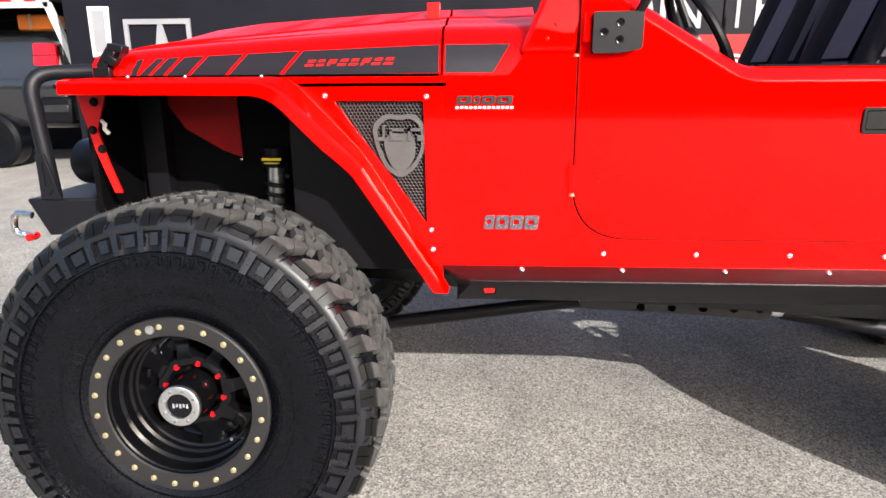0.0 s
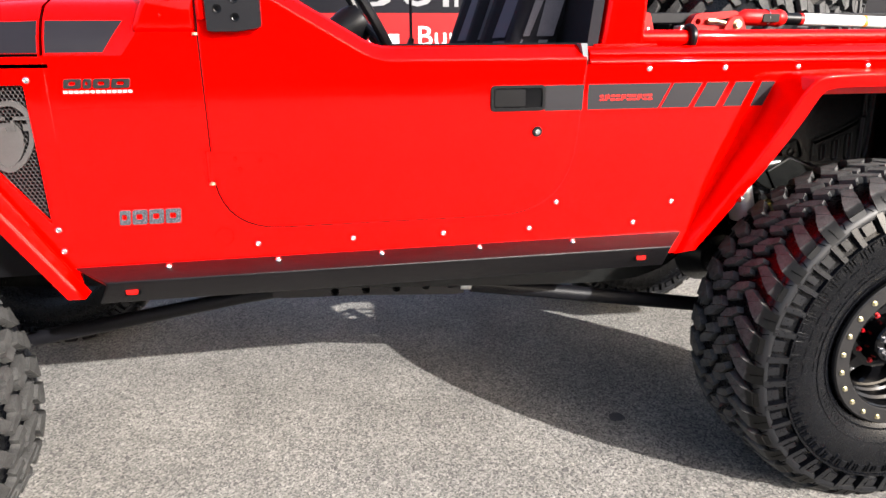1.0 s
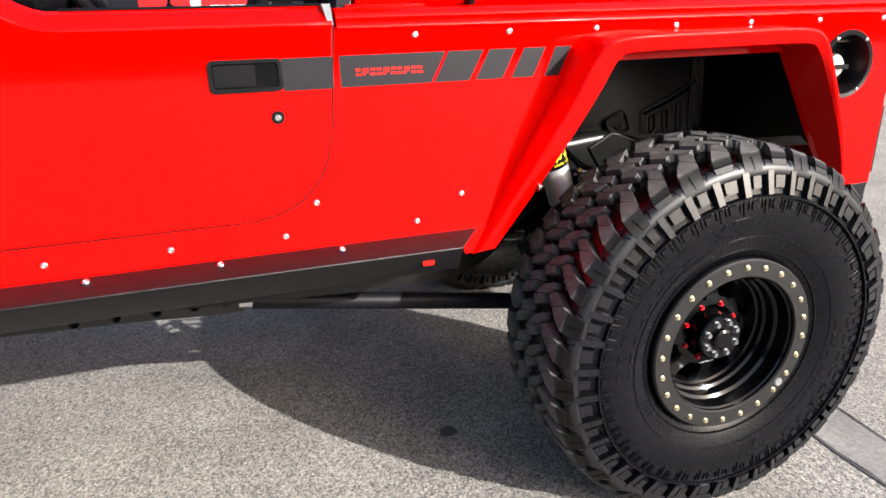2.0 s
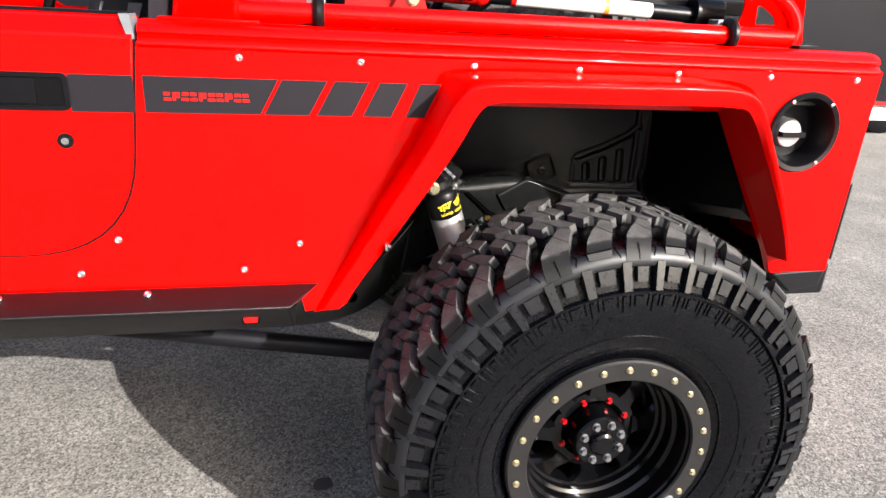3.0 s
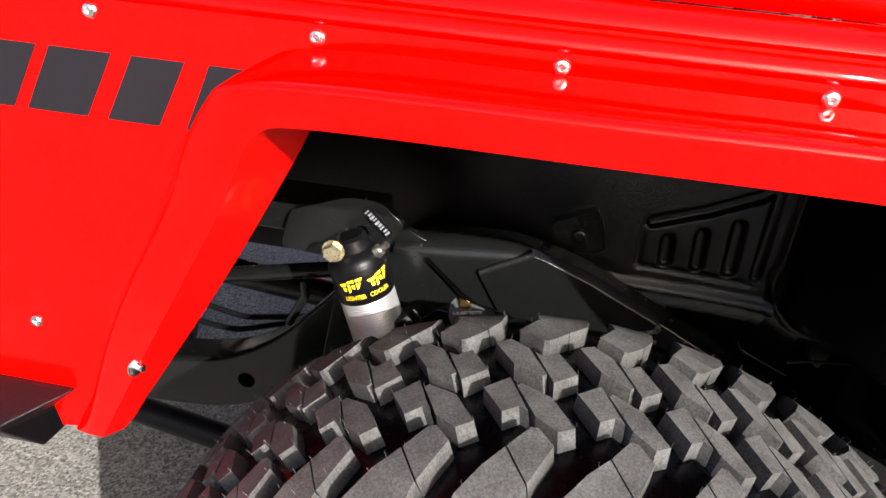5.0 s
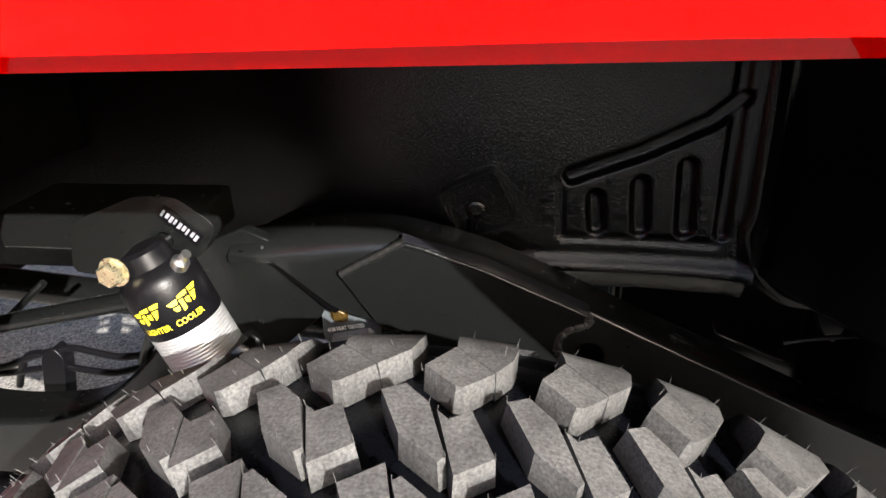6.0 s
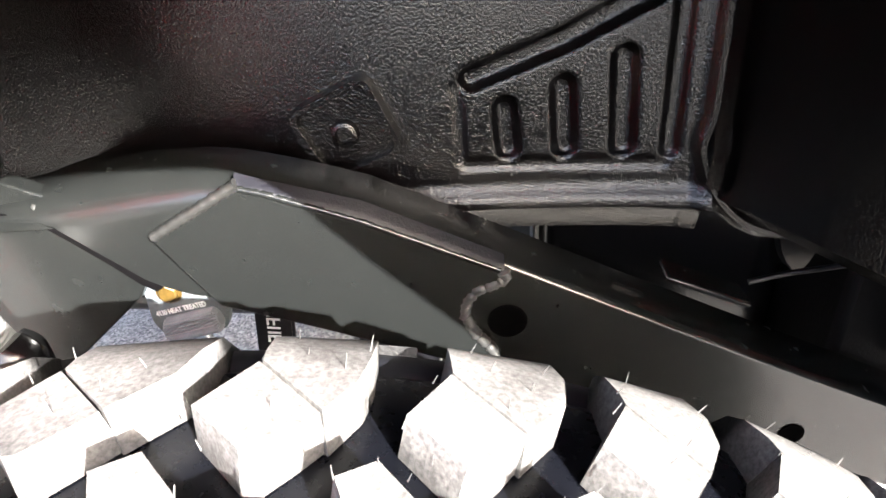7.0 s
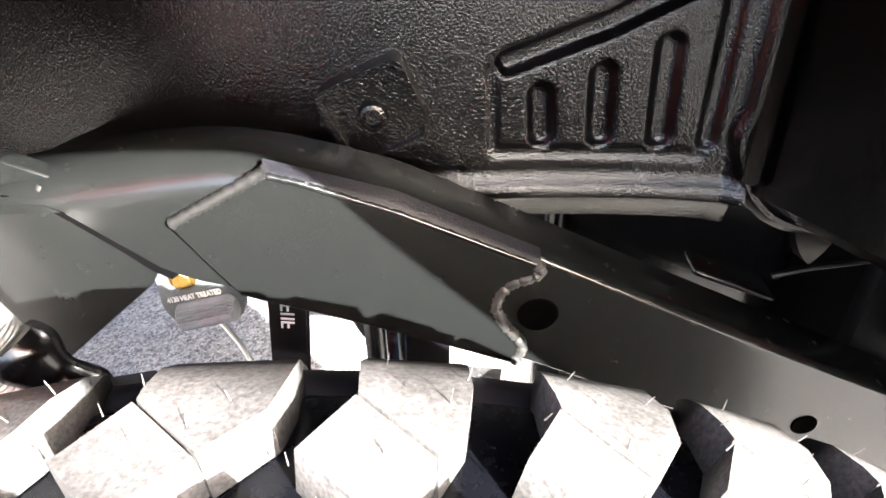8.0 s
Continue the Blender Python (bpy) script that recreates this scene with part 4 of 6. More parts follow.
hx = [-0.150, -0.135, -0.10, -0.02, 0.10, 0.25, 0.45, 0.65, 0.80, 0.884]
rows = [hood_section(x) for x in hx]
nose = [Vector((-0.158, p.y * 0.9 + 0.07, 1.352 + (p.z - 1.352) * 0.45)) for p in rows[0]]
hood = part("hood", Shape().loft([nose] + rows), RED, truck, "glossy red hood with grey side graphics", True, 0, 40)
part("cowl_top", Shape().loft([hood_section(x) for x in (0.892, 1.0, 1.06)] + [[Vector((1.15, p.y, 1.352 + (p.z - 1.352) * 1.02)) for p in hood_section(1.1)]]), RED, truck, "red cowl behind the hood", True, 0, 40)
# dark gap between hood and fender, and the bolts along it
hg_rows = []
for k in range(24):
    p = hood_section(-0.13 + 1.012 * k / 23)[0]
    hg_rows.append([p + Vector((0, -0.0035, -0.0015)), p + Vector((0, -0.0040, 0.0045)), p + Vector((0, 0.004, 0.0055))])
part("hood_gap", Shape().loft(hg_rows), HOLE, hood, "dark gap under the hood edge")
for x, y in ((0.04, 0.020), (0.20, 0.018), (0.41, 0.012)):
    bolt_at(x, y, 1.354, truck, SMALL_D, "fender_bolt", -60)
# hood catch
ct = Shape().box(-0.130, -0.078, 0.140, 0.180, 1.352, 1.382)
ct.box(-0.016, 0.016, -0.016, 0.016, -0.034, 0.034, pose(-0.088, 0.158, 1.404, 0, 38, 0))
ct.box(-0.022, 0.020, -0.020, 0.020, -0.013, 0.013, pose(-0.074, 0.156, 1.402, 0, 35, 0))
ct.box(-0.024, 0.024, -0.020, 0.020, -0.010, 0.012, pose(-0.056, 0.160, 1.432, 0, 12, 0))
part("hood_catch", ct, PLASTIC, truck, "black rubber hood catch", True, 0.004)
ws = Shape().lathe([(0, 0.016), (-0.012, 0.015), (-0.014, 0.0)], 20, pose(0.555, 0.52, 1.530, 90, 0, 0))
part("washer_nozzle", ws, PLASTIC, truck)
part("hood_bumper", Shape().box(0.812, 0.855, 0.45, 0.46, 1.50, 1.575), RED_METAL, truck, "", True, 0.003)


def decal(name, pts, mat, parent, dy=-0.0012, label=""):
    """A thin film that follows the hood's side or a flat side."""
    s = Shape()
    rows_ = []
    for x, z in pts:
        rows_.append((x, z))
    s.prism(rows_, dy, dy + 0.0008)
    return part(name, s, mat, parent, label)


def on_hood(x, f, lift=0.0015):
    """A point at height fraction f of the hood's side."""
    sec = hood_section(min(x, 1.06))
    zs = [p.z for p in sec[:5]]
    z = zs[0] + f * (zs[3] - zs[0])
    y = interp(z, zs, [p.y for p in sec[:5]])
    return Vector((x, y - lift, z))


def hood_patch(x0, x1, x2, x3, f0, f1, name="hood_stripe", parent=None, mat=None):
    """Film on the hood from bottom (x0..x1) to top (x2..x3)."""
    rws = []
    for j in range(7):
        f = j / 6
        a, b = x0 + (x2 - x0) * f, x1 + (x3 - x1) * f
        rws.append([on_hood(a + (b - a) * i / 6, f0 + (f1 - f0) * f, 0.0027 if mat else 0.0015) for i in range(7)])
    return part(name, Shape().loft(rws), mat or DECAL, parent or hood, "dark grey vinyl hood graphic")


for x0, x1 in ((0.452, 0.880), (0.290, 0.440), (0.170, 0.278), (0.095, 0.158), (0.045, 0.082), (0.006, 0.034), (-0.025, -0.004)):
    sl = 0.055
    hood_patch(x0, x1, x0 + sl if x0 > 0 else x0 + 0.025, (x1 + sl) if x1 < 0.5 and x0 > 0 else (x1 if x1 > 0.5 else x1 + 0.025), 0.06, 0.70)
hood_patch(0.896, 1.02, 0.896, 1.064, 0.06, 0.70)
GLYPH = [[(0, 0, 1, 0.3), (0.1, 0.55, 1, 0.9)], [(0, 0, 1, 0.3), (0, 0.55, 0.85, 0.9)], [(0, 0, 0.4, 0.9), (0.5, 0.3, 1, 0.9)]]
for k, (x0, x1) in enumerate(((0.512, 0.536), (0.545, 0.566), (0.575, 0.596), (0.605, 0.628), (0.637, 0.660), (0.669, 0.690), (0.699, 0.722), (0.731, 0.756))):
    for u0, v0, u1, v1 in GLYPH[k % 3]:
        f0, f1 = 0.27 + 0.19 * v0, 0.27 + 0.19 * v1
        w_ = x1 - x0
        hood_patch(x0 + w_ * u0 + 0.012 * v0, x0 + w_ * u1 + 0.012 * v0, x0 + w_ * u0 + 0.012 * v1, x0 + w_ * u1 + 0.012 * v1, f0, f1, "letter_bar", hood, DECAL_RED)

# side graphics behind the door handle
for j, (x0, x1, x2, x3) in enumerate(((2.090, 2.196, 2.090, 2.197), (2.212, 2.417, 2.212, 2.452), (2.424, 2.508, 2.459, 2.544), (2.523, 2.590, 2.558, 2.624), (2.612, 2.668, 2.645, 2.700), (2.697, 2.735, 2.725, 2.767))):
    z0, z1 = 1.201, 1.2675
    decal("side_stripe", [(x0, z0), (x1, z0), (x3, z1), (x2, z1)], DECAL, d_ob if j == 0 else truck, -0.0072 if j == 0 else -0.0012, "dark grey vinyl side graphic")
for k in range(10):
    x0 = 2.246 + k * 0.0155
    for u0, v0, u1, v1 in GLYPH[(k + 1) % 3]:
        xa, xb, za, zb = x0 + 0.0125 * u0, x0 + 0.0125 * u1, 1.224 + 0.017 * v0, 1.224 + 0.017 * v1
        decal("letter_bar", [(xa, za), (xb, za), (xb, zb), (xa, zb)], DECAL_RED, truck, -0.0022)
# badges as plain chrome bars
def badge(x0, z0, widths, hgt, mat, low):
    s = Shape()
    x = x0
    for w in widths:
        s.prism(flat(fillet([(x, z0), (x + w, z0), (x + w + 0.004, z0 + hgt), (x + 0.004, z0 + hgt)], 0.004, 2, True)), -0.006, 0.001, [flat(fillet([(x + w * 0.32, z0 + hgt * 0.35), (x + w * 0.72, z0 + hgt * 0.35), (x + w * 0.75, z0 + hgt * 0.7), (x + w * 0.35, z0 + hgt * 0.7)], 0.002, 2, True))])
        x += w + 0.004
    return part("badge", s, mat, truck, low, True, 0.001)


CHROME_DARK = material("dark_chrome", (0.22, 0.22, 0.25), 0.25, 0.9, 0.3, 160, 400, 0.2)
badge(1.000, 0.948, (0.026, 0.035, 0.035, 0.037), 0.038, CHROME_DARK, "dark chrome raised badge")
badge(0.925, 1.279, (0.038, 0.018, 0.036, 0.040), 0.022, MESH_M, "small black raised badge")
for k in range(13):
    part("badge_line", Shape().box(0.924 + 0.0118 * k, 0.932 + 0.0118 * k, -0.004, 0.001, 1.268, 1.2745), PANEL_W, truck)

# windscreen frame foot, hinge and mirror arm
wf = Shape().loft([[Vector((1.085, 0.004, 1.404)), Vector((1.232, 0.004, 1.404)), Vector((1.232, 0.09, 1.404)), Vector((1.085, 0.09, 1.404))],
                   [Vector((1.100, 0.002, 1.44)), Vector((1.235, 0.0, 1.46)), Vector((1.235, 0.09, 1.46)), Vector((1.100, 0.09, 1.44))],
                   [Vector((1.135, 0.010, 1.52)), Vector((1.262, 0.006, 1.52)), Vector((1.262, 0.09, 1.52)), Vector((1.135, 0.09, 1.52))],
                   [Vector((1.285, 0.06, 1.98)), Vector((1.365, 0.06, 1.98)), Vector((1.365, 0.13, 1.98)), Vector((1.285, 0.13, 1.98))]], True, True)
wso = part("windscreen_frame", wf, RED, truck, "red windscreen frame foot", True, 0.012)
part("windscreen_header", Shape().box(1.29, 1.365, 0.06, 1.42, 1.94, 2.0), RED, wso, "", True, 0.01)
part("hinge_knuckle", Shape().tube([(1.252, -0.012, 1.43), (1.252, -0.012, 1.50)], 0.012, 12), RED, truck)
mb = flat(fillet([(1.262, 1.403), (1.330, 1.403), (1.384, 1.412), (1.384, 1.50), (1.262, 1.50)], [0.008, 0.01, 0.01, 0.008, 0.008], 3, True))
mo = part("mirror_bracket", Shape().prism(mb, -0.036, -0.004), POWDER, truck, "black cast upper hinge and mirror bracket", True, 0.006)
for x, z in ((1.289, 1.452), (1.327, 1.434), (1.327, 1.474)):
    part("bolt_recess", Shape().lathe([(0.0, 0.0), (0.0, 0.0075), (-0.0022, 0.0100), (-0.0022, 0.0085), (-0.001, 0.006)], 18, pose(x, -0.0362, z)), RIM_M, mo)
ma = Shape().tube(fillet([(1.37, -0.02, 1.49), (1.40, -0.05, 1.56), (1.36, -0.14, 1.66)], 0.05, 6), 0.012, 10)
part("mirror_arm", ma, POWDER, mo)
bolt_at(1.229, -0.004, 1.396, truck, RBOLT_D, "hinge_bolt", -90)
for x, z in ((1.175, 1.475), (1.155, 1.44)):
    bolt_at(x, 0.0005, z, wso, PAINTED_D, "screw")

# rocker guard
prof = [(-0.002, 0.8445), (-0.010, 0.8445), (-0.066, 0.820), (-0.062, 0.810), (-0.012, 0.748), (0.11, 0.748), (0.11, 0.80)]
fx = [0.880, 0.880, 0.965, 0.968, 0.925, 0.925, 0.9]
rx = [2.520, 2.520, 2.462, 2.458, 2.470, 2.470, 2.50]
rk = part("rocker_guard", Shape().loft([[Vector((x, y, z)) for x, (y, z) in zip(fx, prof)], [Vector((x, y, z)) for x, (y, z) in zip(rx, prof)]], True, True), ROCKER, truck, "black textured steel rocker guard", True, 0.003)
for x in (1.105, 1.375, 1.645, 1.913, 2.182):
    bolt_at(x, -0.020, 0.8400, rk, BOLT_D, "bolt", -63)
for x in (1.000, 2.364):
    part("tie_down_slot", Shape().prism(flat(fillet([(x, 0.777), (x + 0.036, 0.777), (x + 0.038, 0.799), (x - 0.002, 0.799)], 0.004, 2, True)), -0.0465, -0.028), LINER, rk, "dark slot")
    part("slot_insert", Shape().prism(flat(fillet([(x + 0.004, 0.780), (x + 0.030, 0.780), (x + 0.032, 0.794), (x + 0.002, 0.794)], 0.003, 2, True)), -0.0480, -0.030), RED_METAL, rk, "red slot insert")
for x in (1.300,):
    part("body_plug", Shape().lathe([(-0.001, 0.0), (-0.0015, 0.022), (0.002, 0.024)], 28, pose(x - 0.055, -0.0002, 0.905)), RED, truck)

# ---------------------------------------------------------------- shell of the body that closes it
sh_ = Shape()
sh_.box(0.89, 2.20, 0.05, 1.43, 0.80, 0.83)
sh_.box(2.20, 3.78, 0.03, 1.45, 1.255, 1.275)
sh_.box(2.19, 2.21, 0.03, 1.45, 0.80, 1.34)
part("floor_pan", sh_, PLASTIC, truck, "black floor and bed liner", False)
far = Shape().prism(quarter[::-1], 1.458, 1.48)
far.prism([(0.889, 0.74), (2.21, 0.74), (2.206, 1.333), (1.65, 1.333), (1.39, 1.484), (1.236, 1.484), (1.236, 1.352), (-0.14, 1.352), (-0.14, 1.31), (0.47, 1.31)], 1.45, 1.48)
part("far_side", far, RED, truck, "red far body side")
part("tailgate", Shape().box(3.775, 3.797, 0.022, 1.458, 0.83, 1.33), RED, truck, "red tailgate")
part("rear_corner_light", Shape().box(3.796, 3.812, 0.004, 0.05, 0.86, 1.06), PLASTIC, truck, "thin black tail lamp guard", True, 0.003)
part("rear_bumper", Shape().box(3.66, 3.86, 0.05, 1.43, 0.74, 0.83), POWDER, truck, "black rear bumper", True, 0.01)
part("bumper_wing", Shape().prism([(3.64, 0.828), (3.80, 0.835), (3.79, 0.79), (3.70, 0.775)], 0.0, 0.06), POWDER, truck, "", True, 0.006)
part("firewall", Shape().box(0.90, 0.93, 0.06, 1.42, 0.80, 1.36), PLASTIC, truck)
part("grille", Shape().box(-0.215, -0.165, 0.36, 1.12, 0.90, 1.375), RED, truck, "red grille shell", True, 0.02)
part("radiator", Shape().box(-0.09, -0.02, 0.30, 1.18, 0.80, 1.30), PLASTIC, truck)

# ---------------------------------------------------------------- wheel wells
w_ = Shape()
# front inner fender and apron
w_.box(-0.14, 0.90, 0.36, 0.375, 0.72, 1.345)
w_.box(-0.16, 0.90, 0.0, 0.36, 1.325, 1.335)
w_.box(-0.168, -0.150, 0.135, 0.42, 0.86, 1.322)
part("front_liner", w_, LINER, truck, "matt black inner front fender")
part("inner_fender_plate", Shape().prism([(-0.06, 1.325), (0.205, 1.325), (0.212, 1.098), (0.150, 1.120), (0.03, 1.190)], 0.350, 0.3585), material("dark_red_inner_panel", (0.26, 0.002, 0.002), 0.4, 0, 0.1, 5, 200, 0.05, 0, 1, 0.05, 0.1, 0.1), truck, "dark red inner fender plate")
for x, z in ((0.206, 1.090), (-0.100, 1.262)):
    bolt_at(x, 0.350, z, truck, SMALL_D, "liner_bolt")

# rear: inner wall with pressed ribs, rear wall, roof
roof = Shape()
roof.box(2.30, 3.76, 0.024, 0.56, 1.243, 1.252)
roof.loft([[Vector((3.448, 0.382, 1.25)), Vector((3.52, 0.024, 1.25)), Vector((3.55, 0.024, 1.25)), Vector((3.48, 0.382, 1.25))],
           [Vector((3.452, 0.382, 0.925)), Vector((3.53, 0.024, 0.99)), Vector((3.56, 0.024, 0.99)), Vector((3.49, 0.382, 0.925))],
           [Vector((3.50, 0.382, 0.893)), Vector((3.57, 0.024, 0.96)), Vector((3.60, 0.024, 0.96)), Vector((3.54, 0.382, 0.893))]], True, True)
part("wheel_house", roof, WELL, truck, "black sprayed rear wheel housing", True, 0, 25)
fp = Shape().loft([[Vector((x, y, z)) for x, y in ((2.50, 0.026), (2.515, 0.12), (2.535, 0.25), (2.56, 0.40), (2.58, 0.458), (2.48, 0.458), (2.48, 0.026))] for z in (1.045, 1.242)], True, True)
part("front_panel", fp, WELL, truck, "black sprayed front of the wheel housing", True, 0, 40)
# pressings in the wall: ends or bends, half width and depth
PRESSED = [([(x, 0.975), (x - 0.003, z1 - 0.010)], 0.0115, 0.0075) for x, z1 in ((3.279, 1.020), (3.328, 1.037), (3.377, 1.060))]
PRESSED += [([(3.248, 1.037), (3.325, 1.066), (3.392, 1.100), (3.420, 1.125)], 0.0110, 0.0080),
            ([(3.417, 1.20), (3.416, 0.972)], 0.0085, 0.0060), ([(3.412, 0.960), (3.242, 0.962)], 0.0065, 0.0020), ([(3.238, 0.966), (3.236, 1.030)], 0.0060, 0.0020)]


def pressed(x, z):
    """How deep the wall is pressed in at a place."""
    deep = 0.0
    for line, half, most in PRESSED:
        for (xa, za), (xb, zb) in zip(line, line[1:]):
            dx, dz = xb - xa, zb - za
            t = min(1.0, max(0.0, ((x - xa) * dx + (z - za) * dz) / (dx * dx + dz * dz)))
            e = math.hypot(x - xa - t * dx, z - za - t * dz) / half
            if e < 1.15:
                g = min(1.0, (1.15 - e) / 0.75)
                deep = max(deep, most * g * g * (3 - 2 * g))
    return deep


def wall_y(x):
    bow = min(0.45, max(0.0, 3.20 - x))
    back = max(0.0, x - 3.28)
    return 0.376 - 0.45 * back * back + (0.48 * bow * bow if bow < 0.30 else 0.0432 + 0.288 * (bow - 0.30))


wall = Shape()
wall_x = [2.28, 2.45, 2.60] + [2.64 + 0.04 * k for k in range(14)] + [3.20 + 0.0024 * k for k in range(98)] + [3.436, 3.446, 3.452]
wall_z = [0.947 + 0.0026 * k for k in range(74)] + [1.16, 1.20, 1.25]
rows = []
for d, z in ((-0.022, 0.885), (-0.014, 0.912), (0.006, 0.917), (0.0098, 0.920), (0.0105, 0.9225), (0.0070, 0.933), (0.0015, 0.938)):
    rows.append([Vector((x, wall_y(x) - d * min(1.0, max(0.1, (x - 2.92) / 0.1)) - (0.006 if x > 3.44 else 0), z - (0.035 if z < 0.9 and x < 2.81 else 0))) for x in wall_x])
for z in wall_z:
    rows.append([Vector((x, wall_y(x) + 0.04 * (z - 1.0) * min(1.0, max(0.0, (x - 3.0) / 0.2)) + pressed(x, z) - (0.026 if x > 3.45 else 0.006 if x > 3.44 else 0), z)) for x in wall_x])
wall.loft(rows)
tub = part("tub_wall", wall, WELL, truck, "black textured inner tub wall with pressed ribs", True, 0, 60)


def groove(pts, r, parent, y=0.376, name="pressed_rib"):
    """A rounded raised rib."""
    rr = Shape()
    p3 = [Vector((x, y, z)) for x, z in pts]
    rws = []
    for i, p in enumerate(p3):
        d = (p3[min(i + 1, len(p3) - 1)] - p3[max(i - 1, 0)]).normalized()
        n = Vector((-d.z, 0, d.x))
        e = 0.35 if i in (0, len(p3) - 1) else 1.0
        rws.append([p + n * r * e * a + Vector((0, -b * r * 0.85 * e, 0)) for a, b in ((-1.25, -0.1), (-0.8, 0.55), (-0.35, 0.95), (0.35, 0.95), (0.8, 0.55), (1.25, -0.1))])
    rr.loft(rws)
    return part(name, rr, WELL, parent)


# flange at the back of the wall
groove(fillet([(3.440, 1.24), (3.444, 1.09), (3.445, 1.00), (3.438, 0.978), (3.454, 0.934), (3.484, 0.902), (3.530, 0.886)], 0.02, 4), 0.0065, tub, 0.358, "flange_edge")
pl = flat(fillet([(3.092, 1.019), (3.162, 1.051), (3.191, 0.984), (3.122, 0.953)], 0.012, 4, True))
cxp, czp = 3.142, 1.002
pl_in = [(cxp + (x - cxp) * 0.86, czp + (z - czp) * 0.86) for x, z in pl]
po = part("cover_plate", Shape().prism(pl, 0.358, 0.380, [pl_in]), WELL, tub, "square black cover plate with one bolt", True, 0.0035)
part("plate_face", Shape().prism(pl_in, 0.366, 0.380), WELL, po)
part("plate_bolt", Shape().lathe([(0.0, 0.0125), (-0.007, 0.011), (-0.008, 0.008), (-0.004, 0.007), (-0.004, 0.0)], 20, pose(cxp - 0.002, 0.366, czp - 0.002)), WELL, po)

# ---------------------------------------------------------------- chassis
FY = 0.283
rail_x = [2.860, 2.909, 2.953, 2.975, 2.996, 3.034, 3.068, 3.112, 3.160, 3.272, 3.386, 3.562, 3.720]
rail_z = [0.975, 0.986, 0.993, 0.996, 0.998, 0.998, 0.993, 0.982, 0.967, 0.913, 0.857, 0.773, 0.698]
rail_low = [0.965, 0.962, 0.924, 0.905, 0.894, 0.884, 0.880, 0.864, 0.845, 0.799, 0.745, 0.668, 0.605]
rail_r = [0.018, 0.028, 0.034, 0.034, 0.034, 0.028, 0.021, 0.013, 0.009, 0.008, 0.008, 0.008, 0.008]
sh_f = Shape()
rows = []
for k in range(61):
    x = 2.86 + 0.86 * k / 60
    z, zl, r = (interp(x, rail_x, q) for q in (rail_z, rail_low, rail_r))
    row = [Vector((x, FY + 0.062, zl)), Vector((x, FY + 0.062, z + 0.002)), Vector((x, FY + 0.058, z + 0.005))]
    row += [Vector((x, FY + r - r * math.sin(t), z + 0.004 - r + r * math.cos(t))) for t in (math.pi / 2 * i / 6 for i in range(7))]
    row += [Vector((x, FY, zl + 0.006)), Vector((x, FY + 0.006, zl))]
    rows.append(row)
sh_f.loft(rows, True, True)
fr = part("frame_rail", sh_f, FRAME_M, truck, "satin black boxed frame rail arched over the rear axle", True, 0, 40)
# front half of the rail
top_x = [-0.35, 0.8, 1.1, 2.2, 2.385, 2.451, 2.522, 2.584, 2.646, 2.707, 2.747, 2.771, 2.83, 2.885]
top_z = [0.90, 0.80, 0.75, 0.72, 0.689, 0.690, 0.698, 0.715, 0.750, 0.804, 0.847, 0.874, 0.940, 0.990]
low_x = [-0.35, 0.8, 1.1, 2.2, 2.345, 2.46, 2.56, 2.66, 2.74, 2.80, 2.885]
low_z = [0.78, 0.70, 0.66, 0.60, 0.594, 0.594, 0.602, 0.640, 0.715, 0.79, 0.90]
rows = []
for x in [-0.35, 0.8, 1.1, 2.2] + [2.26 + 0.0125 * k for k in range(51)]:
    zt = sum(interp(x + e, top_x, top_z) for e in (-0.03, -0.015, 0, 0.015, 0.03)) / 5
    zl = sum(interp(x + e, low_x, low_z) for e in (-0.03, 0, 0.03)) / 3
    y = FY + max(0, x - 2.70) * 0.35
    rows.append([Vector((x, yy, zz)) for yy, zz in ((y, zl), (y + 0.09, zl), (y + 0.09, zt - 0.016), (y + 0.012, zt), (y + 0.006, zt - 0.001), (y + 0.002, zt - 0.004), (y, zt - 0.009))])
part("main_rail", Shape().loft(rows, True, True), FRAME_M, truck, "smooth black frame rail sweeping up to the arch", True, 0, 40)
part("rail_hole", Shape().lathe([(0.0, 0.0155), (-0.0012, 0.0145), (-0.0006, 0.013), (-0.0006, 0.0)], 20, pose(2.613, FY - 0.0005, 0.672)), HOLE, truck, "drilled hole")
part("rail_strut", Shape().tube([(2.702, 0.33, 0.862), (2.704, 0.33, 0.835), (2.674, 0.33, 0.775)], 0.008, 10), FRAME_M, truck)
# lower plate in front of the arch
lpz = [(2.745, 0.735), (2.864, 0.806), (2.957, 0.885), (2.975, 0.917), (2.909, 0.985), (2.876, 0.999), (2.815, 0.975), (2.79, 0.915), (2.765, 0.86)]
part("shock_mount_plate", Shape().prism(lpz, FY + 0.012, FY + 0.03), FRAME_M, truck, "grey-black welded shock mount plate", True, 0.002)
# near-black strip that paints in the shadow gap between frame edge and plate
sm = [(2.872, 0.975), (2.912, 0.972), (2.953, 0.938), (2.975, 0.917), (2.990, 0.904), (2.978, 0.896), (2.966, 0.904), (2.944, 0.926), (2.905, 0.960), (2.872, 0.967)]
part("seam_shade", Shape().prism(sm, FY + 0.004, FY + 0.014), material("seam_shade_black", (0.0009, 0.0008, 0.0009), 0.9, 0, 0.2, 20, 200, 0.2, 0, 1, 0, 0.1, 0.02), fr, "black strip painted in for the shaded gap under the frame edge", True, 0.001)
